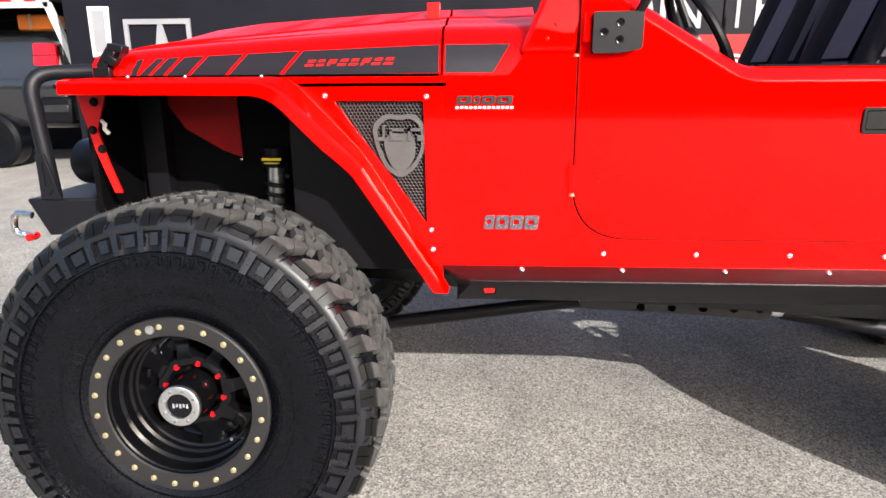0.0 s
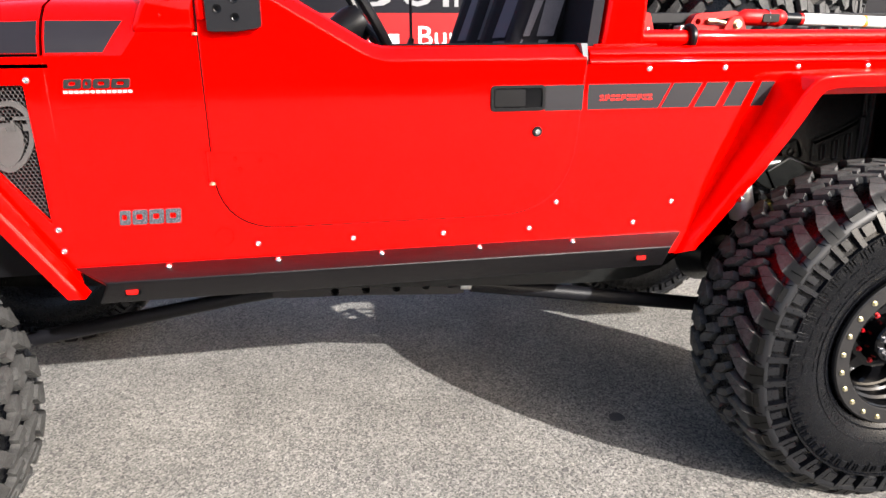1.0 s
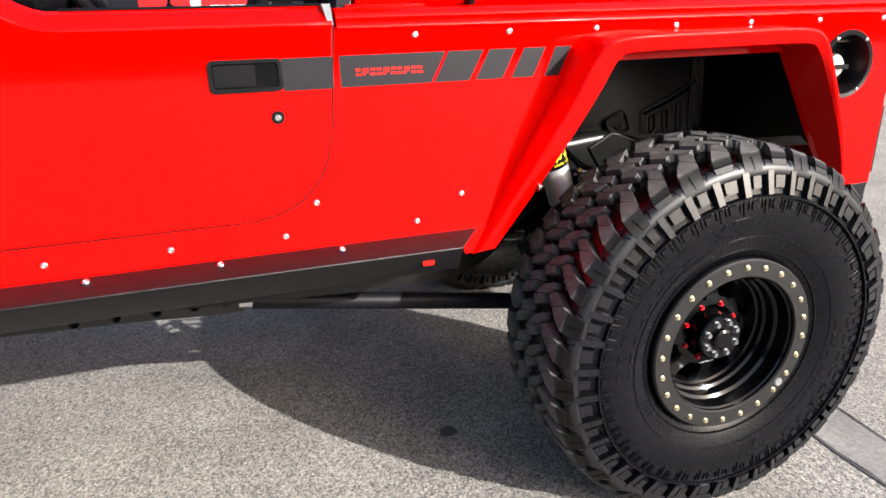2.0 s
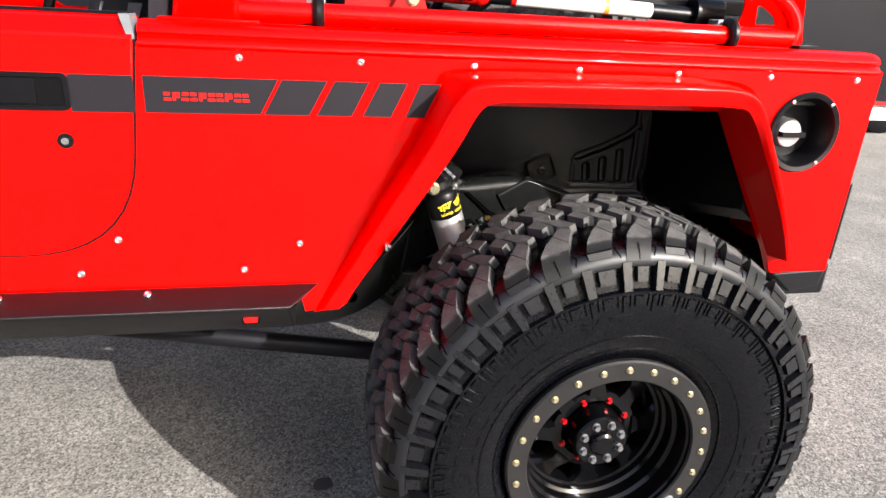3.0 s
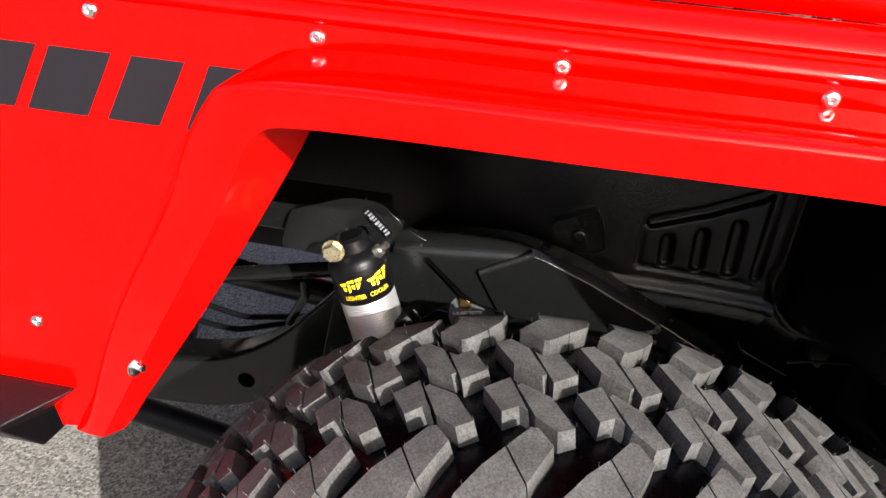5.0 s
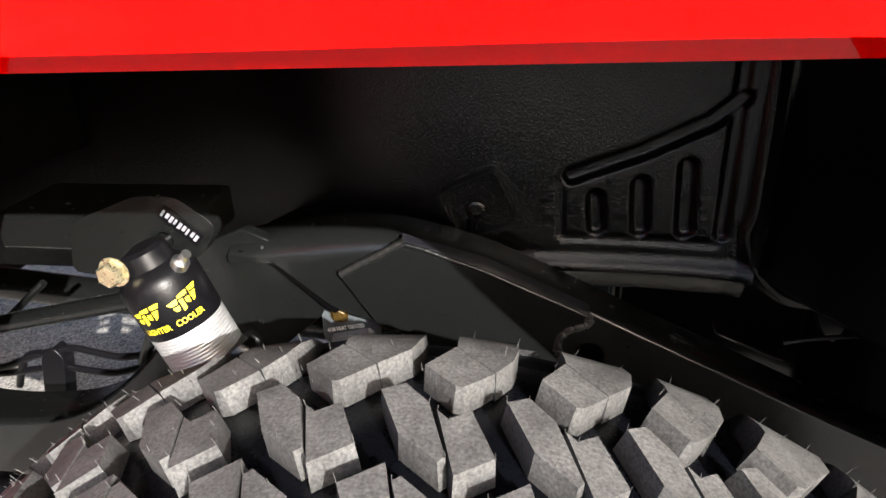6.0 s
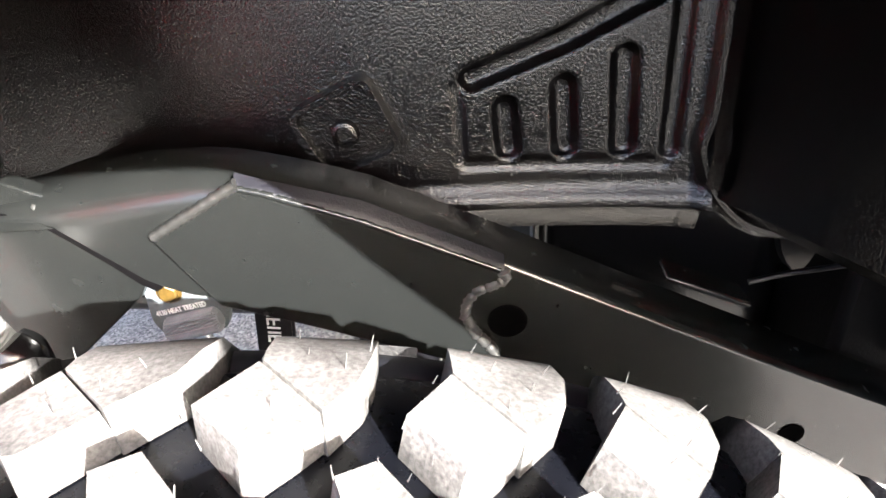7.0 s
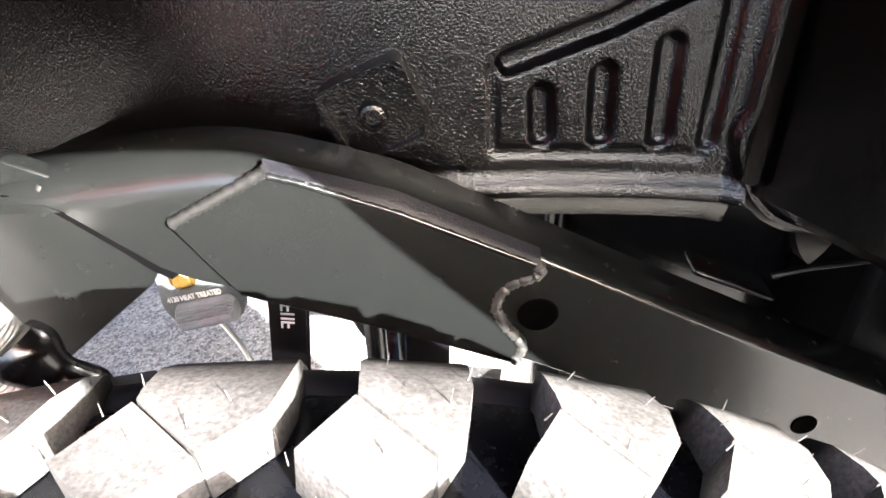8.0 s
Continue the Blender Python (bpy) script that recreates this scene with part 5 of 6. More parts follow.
# reinforcing plate with weld beads
gus = [(2.994, 0.951), (3.071, 0.993), (3.090, 0.988), (3.162, 0.961), (3.268, 0.912), (3.270, 0.904), (3.262, 0.899), (3.248, 0.894), (3.239, 0.884), (3.236, 0.869), (3.245, 0.849), (3.259, 0.832), (3.260, 0.822), (3.254, 0.808), (3.197, 0.830), (3.109, 0.862), (3.034, 0.887)]
part("frame_gusset", Shape().prism(gus, FY - 0.0065, FY + 0.001), FRAME_M, truck, "welded reinforcing plate on the frame", True, 0.0015)


def bead(pts, r, parent, y=FY - 0.004, mat=None):
    """A weld bead of overlapping ripples."""
    s = Shape()
    p3 = [Vector((x, y, z)) for x, z in pts]
    length = sum((p3[i + 1] - p3[i]).length for i in range(len(p3) - 1))
    n = max(4, int(length / 0.0028))
    cum = [0]
    for i in range(len(p3) - 1):
        cum.append(cum[-1] + (p3[i + 1] - p3[i]).length)
    path, rad = [], []
    for k in range(n + 1):
        q = length * k / n
        path.append(Vector([interp(q, cum, [p[j] for p in p3]) for j in range(3)]))
        rad.append(r * (0.80 + 0.26 * (k % 2) + 0.08 * math.sin(k * 1.7)))
    s.tube(path, rad, 8)
    return part("weld_bead", s, mat or WELD, parent, "rippled weld bead", True, 0, 60)


bead([(2.994, 0.953), (3.071, 0.996)], 0.0050, fr)
bead([(3.071, 0.993), (3.090, 0.988), (3.162, 0.961), (3.266, 0.913)], 0.0030, fr, FY - 0.0055, FRAME_M)
bead([(3.268, 0.913), (3.271, 0.904), (3.262, 0.899), (3.248, 0.894), (3.239, 0.884), (3.236, 0.869), (3.245, 0.849), (3.259, 0.832), (3.260, 0.822), (3.254, 0.809)], 0.0054, fr, FY - 0.004, WELD_PALE)
# sloping fillet above the plate's upper edge
fil = Shape()
rows = []
for k in range(34):
    t = k / 33
    x = 3.068 + 0.202 * t
    zu, zl = interp(x, (3.068, 3.161, 3.270), (1.001, 0.974, 0.921)), interp(x, (3.068, 3.090, 3.162, 3.270), (0.992, 0.987, 0.960, 0.911))
    wob = 0.0006 * math.sin(k * 2.1)
    rows.append([Vector((x, FY + 0.004, zu + 0.001)), Vector((x, FY - 0.002 + wob, zu * 0.65 + zl * 0.35)), Vector((x, FY - 0.0062 + wob, zl + 0.0035)), Vector((x, FY - 0.0075, zl))])
fil.loft(rows)
part("weld_fillet", fil, POWDER, fr, "painted weld fillet", True, 0, 60)
bead([(2.878, 0.965), (2.904, 0.978)], 0.005, fr, FY + 0.010)
for x, z, rr in ((3.272, 0.858, 0.0160), (3.536, 0.716, 0.0115)):
    part("frame_hole", Shape().lathe([(0.0, rr * 1.08), (-0.0012, rr), (-0.0006, rr * 0.92), (-0.0006, 0.0)], 24, pose(x, FY - 0.0005, z)), HOLE, fr, "drilled hole")
part("frame_slot", Shape().box(-0.016, 0.016, -0.006, 0.006, -0.002, 0.002, pose(3.380, FY + 0.036, 0.866, 0, 27, 0)), RIM_M, fr)
br = Shape().box(-0.043, 0.043, -0.024, 0.01, -0.003, 0.003, pose(3.460, 0.36, 0.842, 0, 22.6, 0))
part("hose_bracket", br, FRAME_M, truck, "small black folded bracket", True, 0.002)
part("brake_line", Shape().tube(fillet([(3.500, 0.352, 0.842), (3.530, 0.352, 0.850), (3.600, 0.355, 0.857), (3.72, 0.36, 0.866)], 0.03, 4), 0.0028, 8), PLASTIC, truck)
tk = Shape().lathe([(-0.06, 0.0), (-0.06, 0.05), (-0.03, 0.085), (0.0, 0.090), (0.01, 0.082), (0.03, 0.088), (0.06, 0.085), (0.3, 0.085)], 32, pose(3.655, 0.48, 0.847, 0, 0, 0))
part("air_spring", tk, PLASTIC, truck, "black rubber air spring")

# link arms, skid plate, axles
part("rear_link", Shape().tube([(1.965, 0.315, 0.606), (2.10, 0.312, 0.586), (3.08, 0.285, 0.433)], 0.0255, 16), POWDER, truck, "black tubular rear link arm")
part("rear_joint", Shape().tube([(1.93, 0.316, 0.610), (1.972, 0.315, 0.606)], 0.019, 12), ALU, truck, "bare steel joint thread")
part("front_link", Shape().tube([(1.335, 0.46, 0.580), (1.2, 0.46, 0.565), (0.34, 0.42, 0.455)], 0.0245, 16), POWDER, truck, "black tubular front link arm")
part("front_joint", Shape().tube([(1.325, 0.46, 0.586), (1.36, 0.46, 0.59)], 0.018, 12), ALU, truck)
holes = [circle(x, 0.614, 0.014, 16) for x in (1.515, 1.615, 1.715, 1.813, 1.893)]
part("skid_beam", Shape().prism([(1.32, 0.648), (1.94, 0.648), (1.94, 0.579), (1.90, 0.577), (1.635, 0.595), (1.36, 0.605), (1.32, 0.610)][::-1], 0.31, 0.335, holes), material("dusty_black_steel", (0.015, 0.0142, 0.0150), 0.45, 0, 0.25, 9, 200, 0.2, 0.0008, 300, 0, 0.15, 0.3), truck, "black crossmember with round holes", True, 0.003)
part("skid_pan", Shape().box(1.36, 1.94, 0.335, 1.15, 0.60, 0.64), LINER, truck)
part("transmission", Shape().box(0.3, 1.7, 0.55, 0.95, 0.62, 0.95), PLASTIC, truck, "", True, 0.05)
part("rear_axle", Shape().tube([(3.136, -0.10, 0.517), (3.136, 1.58, 0.517)], 0.045, 16), FRAME_M, truck, "black rear axle tube")
part("front_axle", Shape().tube([(0.226, -0.08, 0.53), (0.226, 1.56, 0.53)], 0.045, 16), FRAME_M, truck, "black front axle tube")
part("axle_diff", Shape().lathe([(-0.13, 0.0), (-0.11, 0.09), (0, 0.15), (0.11, 0.09), (0.13, 0.0)], 24, pose(3.136, 0.80, 0.517)), FRAME_M, truck)
part("brake_rotor", Shape().lathe([(0.0, 0.05), (0.0, 0.15), (0.02, 0.15), (0.02, 0.05)], 40, pose(3.136, -0.02, 0.517)), FRAME_M, truck)
part("driveshaft", Shape().tube([(1.7, 0.72, 0.70), (3.0, 0.78, 0.54)], 0.035, 14), FRAME_M, truck)
part("rear_crossmember", Shape().box(3.60, 3.772, 0.36, 1.15, 0.55, 0.90), LINER, truck, "black rear crossmember", True, 0.01)
part("fuel_tank", Shape().box(3.31, 3.598, 0.46, 1.25, 0.50, 0.905), RIM_M, truck, "black plastic fuel tank", True, 0.03)
part("cross_tube", Shape().tube([(2.30, 0.36, 0.770), (2.433, 0.36, 0.806), (2.682, 0.36, 0.863), (2.76, 0.36, 0.880)], 0.0140, 14), FRAME_M, truck)
for hs in ([(2.20, 0.45, 0.645), (2.304, 0.45, 0.655), (2.350, 0.45, 0.675), (2.412, 0.45, 0.697), (2.454, 0.45, 0.706), (2.481, 0.45, 0.700), (2.535, 0.45, 0.690), (2.614, 0.45, 0.705), (2.70, 0.44, 0.73)],
           [(2.20, 0.46, 0.630), (2.301, 0.45, 0.642), (2.357, 0.45, 0.653), (2.418, 0.45, 0.668), (2.462, 0.45, 0.660), (2.518, 0.45, 0.657), (2.565, 0.45, 0.672), (2.623, 0.45, 0.693), (2.70, 0.44, 0.715)],
           [(2.31, 0.46, 0.61), (2.335, 0.45, 0.650), (2.36, 0.45, 0.688), (2.40, 0.45, 0.692), (2.43, 0.45, 0.685)]):
    part("cable_hose", Shape().tube(fillet(hs, 0.02, 4), 0.0062, 10), PLASTIC, truck, "black ribbed cable hose")
part("hose_clip", Shape().prism(flat(fillet([(2.375, 0.60), (2.418, 0.60), (2.440, 0.690), (2.425, 0.712), (2.398, 0.690)], 0.008, 3, True)), 0.437, 0.463), PLASTIC, truck, "black hose clip", True, 0.003)
part("brace_tube", Shape().tube([(2.40, 0.40, 0.786), (2.49, 0.40, 0.856)], 0.0055, 10), FRAME_M, truck)

# rear damper reservoir on its bracket
ax0, ax1 = Vector((2.806, 0.205, 1.030)), Vector((2.872, 0.215, 0.830))
dirv = (ax1 - ax0).normalized()
L_ = lambda d: ax0 + dirv * d
rs = part("shock_reservoir", Shape().tube([L_(0.014), L_(0.018), L_(0.034), L_(0.040), L_(0.048), L_(0.052)], [0.020, 0.0245, 0.0265, 0.0365, 0.0405, 0.0412], 36), PLASTIC, truck, "piggyback shock reservoir, black cap over bare alloy")
part("label_band", Shape().tube([L_(0.052), L_(0.054), L_(0.104), L_(0.106)], [0.0412, 0.0418, 0.0418, 0.0408], 40), PLASTIC, rs, "black label with yellow print")
thr = [(0.0400 + 0.0010 * (k % 2)) for k in range(60)]
part("alloy_body", Shape().tube([L_(0.106 + 0.115 * k / 59) for k in range(60)], thr, 40), material("turned_alloy", (0.34, 0.34, 0.335), 0.42, 0.55, 0.08, 20, 500, 0.08), rs, "threaded bare alloy damper body")
side_v = Vector((1, 0, 0)) - dirv * dirv.x
side_v.normalize()
face_v = side_v.cross(dirv).normalized()
face_v = face_v if face_v.y < 0 else -face_v


def on_can(arc, down, r=0.0422):
    """A point on the label, by its arc to the right of the front and its distance from the cap."""
    a = arc / r
    return L_(down) + r * (math.cos(a) * face_v + math.sin(a) * side_v)


def can_print(poly):
    s = Shape()
    (a0, d0), (a1, d1), (a2, d2), (a3, d3) = poly
    s.loft([[on_can(a0 + (a3 - a0) * j, d0 + (d3 - d0) * j).lerp(on_can(a1 + (a2 - a1) * j, d1 + (d2 - d1) * j), i / 5) + face_v * 0.0002 for i in range(6)] for j in (0, 1)])
    return part("print_bar", s, YELLOW, rs, "yellow print")


# winged mark, then short words as bars
for arc0 in (-0.020, 0.022):
    for q in ([(0, 0.070), (0.012, 0.068), (0.010, 0.074), (0.004, 0.074)], [(0.004, 0.076), (0.011, 0.076), (0.010, 0.081), (0.006, 0.081)], [(0.013, 0.066), (0.024, 0.064), (0.023, 0.069), (0.013, 0.069)],
              [(0.013, 0.071), (0.017, 0.071), (0.017, 0.082), (0.013, 0.084)], [(0.019, 0.072), (0.024, 0.072), (0.023, 0.079), (0.019, 0.077)], [(0.026, 0.064), (0.037, 0.063), (0.034, 0.068), (0.026, 0.068)], [(0.026, 0.070), (0.033, 0.070), (0.029, 0.078), (0.026, 0.080)]):
        can_print([(arc0 + u, d) for u, d in q])
for word, arc0 in (("LIGHTER", -0.016), ("COOLER", 0.021)):
    me = text_mesh(word, 0.0092, 0.0, 0.0001)
    for v in me.vertices:
        p = on_can(arc0 + v.co.x * 0.86, 0.0955 - v.co.z) + face_v * 0.0003
        v.co = p
    me.materials.clear()
    me.materials.append(YELLOW)
    part("lettering", me, YELLOW, rs, "yellow lettering")
bk = Shape().prism(flat(fillet([(2.715, 1.030), (2.80, 1.062), (2.845, 1.062), (2.885, 1.030), (2.862, 0.995), (2.76, 0.965), (2.70, 0.970)], 0.012, 3, True)), 0.232, 0.250, [circle(2.822, 1.012, 0.010, 16)])
bko = part("shock_bracket", bk, FRAME_M, truck, "black plate bracket holding the damper", True, 0.002)
part("bracket_plate", Shape().box(2.60, 2.84, 0.250, 0.36, 0.985, 1.03), FRAME_M, bko, "", True, 0.006)
bz = part("bracket_bolt", hex_bolt(0.0130, 0.013), GOLD, bko, "yellow zinc hexagon bolt")
bz.location = (2.798, 0.176, 1.003)
part("bolt_shank", Shape().tube([(2.798, 0.176, 1.003), (2.798, 0.24, 1.003)], 0.01, 10), STEEL, bko)
part("hose_fitting", Shape().tube([(2.868, 0.195, 1.016), (2.860, 0.198, 1.008), (2.858, 0.199, 1.006), (2.848, 0.20, 0.992)], [0.005, 0.005, 0.009, 0.009], 12), ALU, bko)
est = Matrix.Translation((2.845, 0.2315, 1.030)) @ Matrix.Rotation(radians(42), 4, "Y")
part("etched_strip", Shape().box(-0.025, 0.025, -0.0012, 0.0, -0.008, 0.008, est), RIM_M, bko)
for k in range(9):
    x = -0.023 + 0.0052 * k
    part("etched_mark", Shape().box(x, x + (0.0035 if k % 3 else 0.0024), -0.002, -0.001, -0.004 + 0.0015 * (k % 2), 0.004, est), GREY_PRINT, bko)
# lower damper boot
bt = Shape()
p0, p1 = Vector((2.893, 0.21, 0.902)), Vector((2.972, 0.21, 0.775))
bt.tube([p0 + (p1 - p0) * k / 24 for k in range(25)], [0.0205 + 0.0035 * math.sin(k * math.pi / 4) for k in range(25)], 18)
part("damper_boot", bt, BOOT, truck, "black ribbed rubber boot")

# shackle tag with a limit strap under the frame
tg = flat(fillet([(2.955, 0.925), (3.026, 0.905), (3.026, 0.866), (3.021, 0.842), (2.966, 0.826), (2.953, 0.850)], 0.006, 3, True))
to = part("strap_clevis", Shape().prism(tg, 0.306, 0.318), material("grey_cast_steel", (0.055, 0.062, 0.066), 0.6, 0.0, 0.2, 40, 300, 0.15, 0, 1, 0, 0.1, 0.08), truck, "grey steel clevis with etched marking", True, 0.003)
roll = Shape()
ra, rb = Vector((2.967, 0.301, 0.8445)), Vector((3.019, 0.301, 0.8570))
ru = (rb - ra).normalized().cross(Vector((0, 1, 0)))
rws = []
for e, f in ((0.0, 0.55), (0.06, 1.0), (0.94, 1.0), (1.0, 0.55)):
    rws.append([ra.lerp(rb, e) + (ru * math.sin(a) + Vector((0, 1, 0)) * math.cos(a)) * f * (0.0122 if k % 2 else 0.0104) for k, a in ((k, k * math.tau / 44) for k in range(44))])
roll.loft(rws, True, True)
part("clevis_roll", roll, material("ribbed_grey_steel", (0.12, 0.13, 0.14), 0.45, 0.2, 0.2, 40, 300, 0.1), to, "fluted grey steel roller")
cb = part("clevis_bolt", hex_bolt(0.0092, 0.005), material("brass_bolt", (0.055, 0.033, 0.007), 0.4, 0.5, 0.3, 90, 400, 0.2), to, "gold zinc bolt")
cb.location = (2.977, 0.306, 0.883)
lettering("4130 HEAT TREATED", 0.0075, (2.960, 0.3046, 0.8580), WHITE, to, turn=Matrix.Rotation(radians(-12), 4, "Y"), stretch=0.70)
lean = Matrix.Translation((3.034, 0, 0.84)) @ Matrix.Rotation(radians(6), 4, "Y") @ Matrix.Translation((-3.034, 0, -0.84))
stp = Shape().box(3.032, 3.070, 0.345, 0.3485, 0.68, 0.870, lean)
so = part("limit_strap", stp, CLOTH, truck, "black webbing strap with a woven label")
part("strap_label", Shape().box(3.0345, 3.0675, 0.3438, 0.3448, 0.765, 0.864, lean), PLASTIC, so)
for k in range(6):
    zt = 0.856 - 0.0105 * k
    for a, b, c, d in ([(0, 0, 0.013, 0.002), (0, 0, 0.002, 0.008), (0.006, 0.002, 0.008, 0.008)] if k % 2 else [(0, 0, 0.013, 0.002), (0, 0.006, 0.013, 0.008)]):
        part("label_bar", Shape().box(3.0435 + a, 3.0435 + c, 0.3430, 0.3440, zt - d, zt - b, lean), WHITE, so)
part("thin_hose", Shape().tube(fillet([(2.985, 0.318, 0.845), (2.995, 0.32, 0.820), (3.006, 0.32, 0.796), (3.012, 0.322, 0.766), (3.014, 0.324, 0.72)], 0.02, 4), 0.0024, 6), ALU, truck)
dm = Shape().tube([(3.114, 0.43, 0.90), (3.118, 0.43, 0.60)], 0.0125, 14)
part("far_damper", dm, FRAME_M, truck, "black damper tube")
part("damper_rod", Shape().tube([(3.143, 0.44, 0.90), (3.146, 0.44, 0.60)], 0.004, 8), ALU, truck)
part("damper_guard", Shape().box(3.152, 3.201, 0.42, 0.46, 0.60, 0.90), PLASTIC, truck)

# front damper with coil
part("brake_hose", Shape().tube(fillet([(0.457, 0.34, 0.924), (0.576, 0.34, 0.86), (0.688, 0.34, 0.811)], 0.03, 4), 0.0030, 8), PANEL_G, truck, "thin grey brake hose")
fs0, fs1 = Vector((0.335, 0.30, 1.135)), Vector((0.318, 0.30, 0.70))
fd = part("front_damper", Shape().tube([fs0, fs0 + Vector((-0.002, 0, -0.06))], 0.037, 24), PLASTIC, truck, "black and alloy front coil damper")
part("print_bar", Shape().box(0.304, 0.366, 0.261, 0.2640, 1.098, 1.106), YELLOW, fd)
part("print_bar", Shape().box(0.310, 0.360, 0.261, 0.2640, 1.088, 1.092), YELLOW, fd)
part("damper_sleeve", Shape().tube([fs0 + Vector((0, 0, -0.06)), fs1], 0.026, 20), ALU, fd)
co = Shape().tube([fs0 + Vector((0.034 * math.cos(k * 0.5), 0.034 * math.sin(k * 0.5), -0.09 - 0.0026 * k)) for k in range(120)], 0.007, 8)
part("coil_spring", co, POWDER, fd, "black coil spring")

# ---------------------------------------------------------------- nose: bumper, hoop, lamp
bm_ = Shape().loft([[Vector((x, y, z)) for x, z in ((-0.46, 0.98), (-0.19, 0.985), (-0.19, 0.88), (-0.40, 0.86))] for y in (0.22, 1.26)], True, True)
bp = part("front_bumper", bm_, POWDER, truck, "black winch bumper", True, 0.008)
hoop = fillet([(-0.378, 0.245, 0.98), (-0.382, 0.24, 1.10), (-0.402, 0.24, 1.366), (-0.20, 0.46, 1.376), (-0.24, 0.95, 1.376), (-0.402, 1.24, 1.366), (-0.378, 1.235, 0.98)], [0, 0.06, 0.075, 0.15, 0.15, 0.075, 0], 7)
part("bumper_hoop", Shape().tube(hoop, 0.0235, 18), POWDER, bp, "grey-black tube hoop")
part("hoop_foot", Shape().prism([(-0.402, 0.98), (-0.336, 0.98), (-0.356, 1.06), (-0.372, 1.125), (-0.400, 1.125)], 0.213, 0.222, [[(-0.372, 0.993), (-0.354, 0.993), (-0.363, 1.012)], [(-0.386, 1.020), (-0.368, 1.035), (-0.381, 1.105)]]), POWDER, bp, "black slotted gusset plate", True, 0.001)
lm = Shape().lathe([(-0.09, 0.0), (-0.085, 0.05), (-0.05, 0.075), (0.05, 0.075), (0.09, 0.04), (0.09, 0.0)], 28, pose(-0.265, 0.34, 1.085, 0, 0, 70))
part("winch_drum", lm, PLASTIC, bp, "black round lamp housing", True)
shk_ = Shape().tube(fillet([(-0.44, 0.21, 0.93), (-0.50, 0.21, 0.94), (-0.51, 0.21, 0.87), (-0.44, 0.21, 0.86)], 0.03, 5), 0.011, 10)
part("shackle", shk_, STEEL, bp, "bright steel bow shackle")
part("shackle_pin", Shape().tube([(-0.45, 0.19, 0.86), (-0.45, 0.23, 0.86)], 0.012, 10), RED_METAL, bp)
ap = Shape().tube([(-0.100, 0.10, 1.235), (-0.096, 0.11, 1.222), (-0.100, 0.11, 1.210), (-0.094, 0.12, 1.195)], [0.004, 0.007, 0.006, 0.007], 8)
part("wiring_plug", ap, WHITE, truck)

# ---------------------------------------------------------------- cabin
part("dashboard", Shape().loft([[Vector((1.24, y, 1.0)), Vector((1.24, y, 1.45)), Vector((1.38, y, 1.47)), Vector((1.47, y, 1.42)), Vector((1.44, y, 1.25)), Vector((1.36, y, 1.0))] for y in (0.10, 1.38)], True, True), PLASTIC, truck, "black dashboard", True, 0.02)
stc, stn = Vector((1.66, 0.43, 1.455)), Vector((0.86, 0.0, 0.5)).normalized()
su = Vector((0, 1, 0))
sv = stn.cross(su)
sw = Shape().tube([stc + 0.185 * (math.cos(t) * su + math.sin(t) * sv) for t in (2 * math.pi * k / 40 for k in range(41))], 0.015, 10, False)
swo = part("steering_wheel", sw, PLASTIC, truck, "black leather steering wheel")
part("wheel_hub", Shape().tube([stc - stn * 0.16, stc - stn * 0.05, stc - stn * 0.01], [0.045, 0.06, 0.05], 16), PLASTIC, swo)
for a in (0, 125, 235):
    t = radians(a + 90)
    part("spoke", Shape().tube([stc - stn * 0.02, stc + 0.18 * (math.cos(t) * su + math.sin(t) * sv)], 0.012, 8), PLASTIC, swo)
part("gauge_pod", Shape().tube([(1.40, 0.20, 1.46), (1.40, 0.20, 1.54)], 0.03, 16), PLASTIC, truck, "small black gauge pod")


def seat(y0, y1):
    rows_ = []
    for x, z, w in ((1.98, 1.02, 0.0), (2.06, 1.20, 0.0), (2.13, 1.40, 0.01), (2.20, 1.60, 0.02), (2.25, 1.76, 0.07), (2.28, 1.86, 0.12)):
        rows_.append([Vector((x, y0 + w, z)), Vector((x - 0.05, y0 + w + 0.03, z + 0.01)), Vector((x - 0.05, y0 + w + 0.10, z + 0.01)), Vector((x - 0.02, y0 + w + 0.14, z)), Vector((x - 0.02, y1 - w - 0.14, z)), Vector((x - 0.05, y1 - w - 0.10, z + 0.01)),
                      Vector((x - 0.05, y1 - w - 0.03, z + 0.01)), Vector((x, y1 - w, z)), Vector((x + 0.08, y1 - w - 0.03, z - 0.02)), Vector((x + 0.08, y0 + w + 0.03, z - 0.02))])
    s_ = part("seat_back", Shape().loft(rows_, True, True), CLOTH, truck, "black cloth bucket seat back with grey panels", True, 0, 60)
    for z0, z1 in ((1.06, 1.385), (1.395, 1.66)):
        xa, xb = 2.0 + (z0 - 1.02) * 0.36, 2.0 + (z1 - 1.02) * 0.36
        part("side_panel", Shape().add([(xa - 0.035, y0 + 0.016, z0), (xa + 0.055, y0 + 0.012, z0), (xb + 0.045, y0 + 0.016, z1), (xb - 0.035, y0 + 0.022, z1)], [(0, 1, 2, 3)]), CLOTH_GREY, s_, "grey bolster panel", False)
        part("front_panel", Shape().add([(xa - 0.050, y0 + 0.16, z0), (xa - 0.050, y1 - 0.16, z0), (xb - 0.042, y1 - 0.16, z1), (xb - 0.042, y0 + 0.16, z1)], [(0, 1, 2, 3)]), CLOTH_GREY, s_, "", False)
    part("seat_base", Shape().box(1.55, 2.06, y0, y1, 0.9, 1.10), CLOTH, truck, "black seat cushion", True, 0.05)


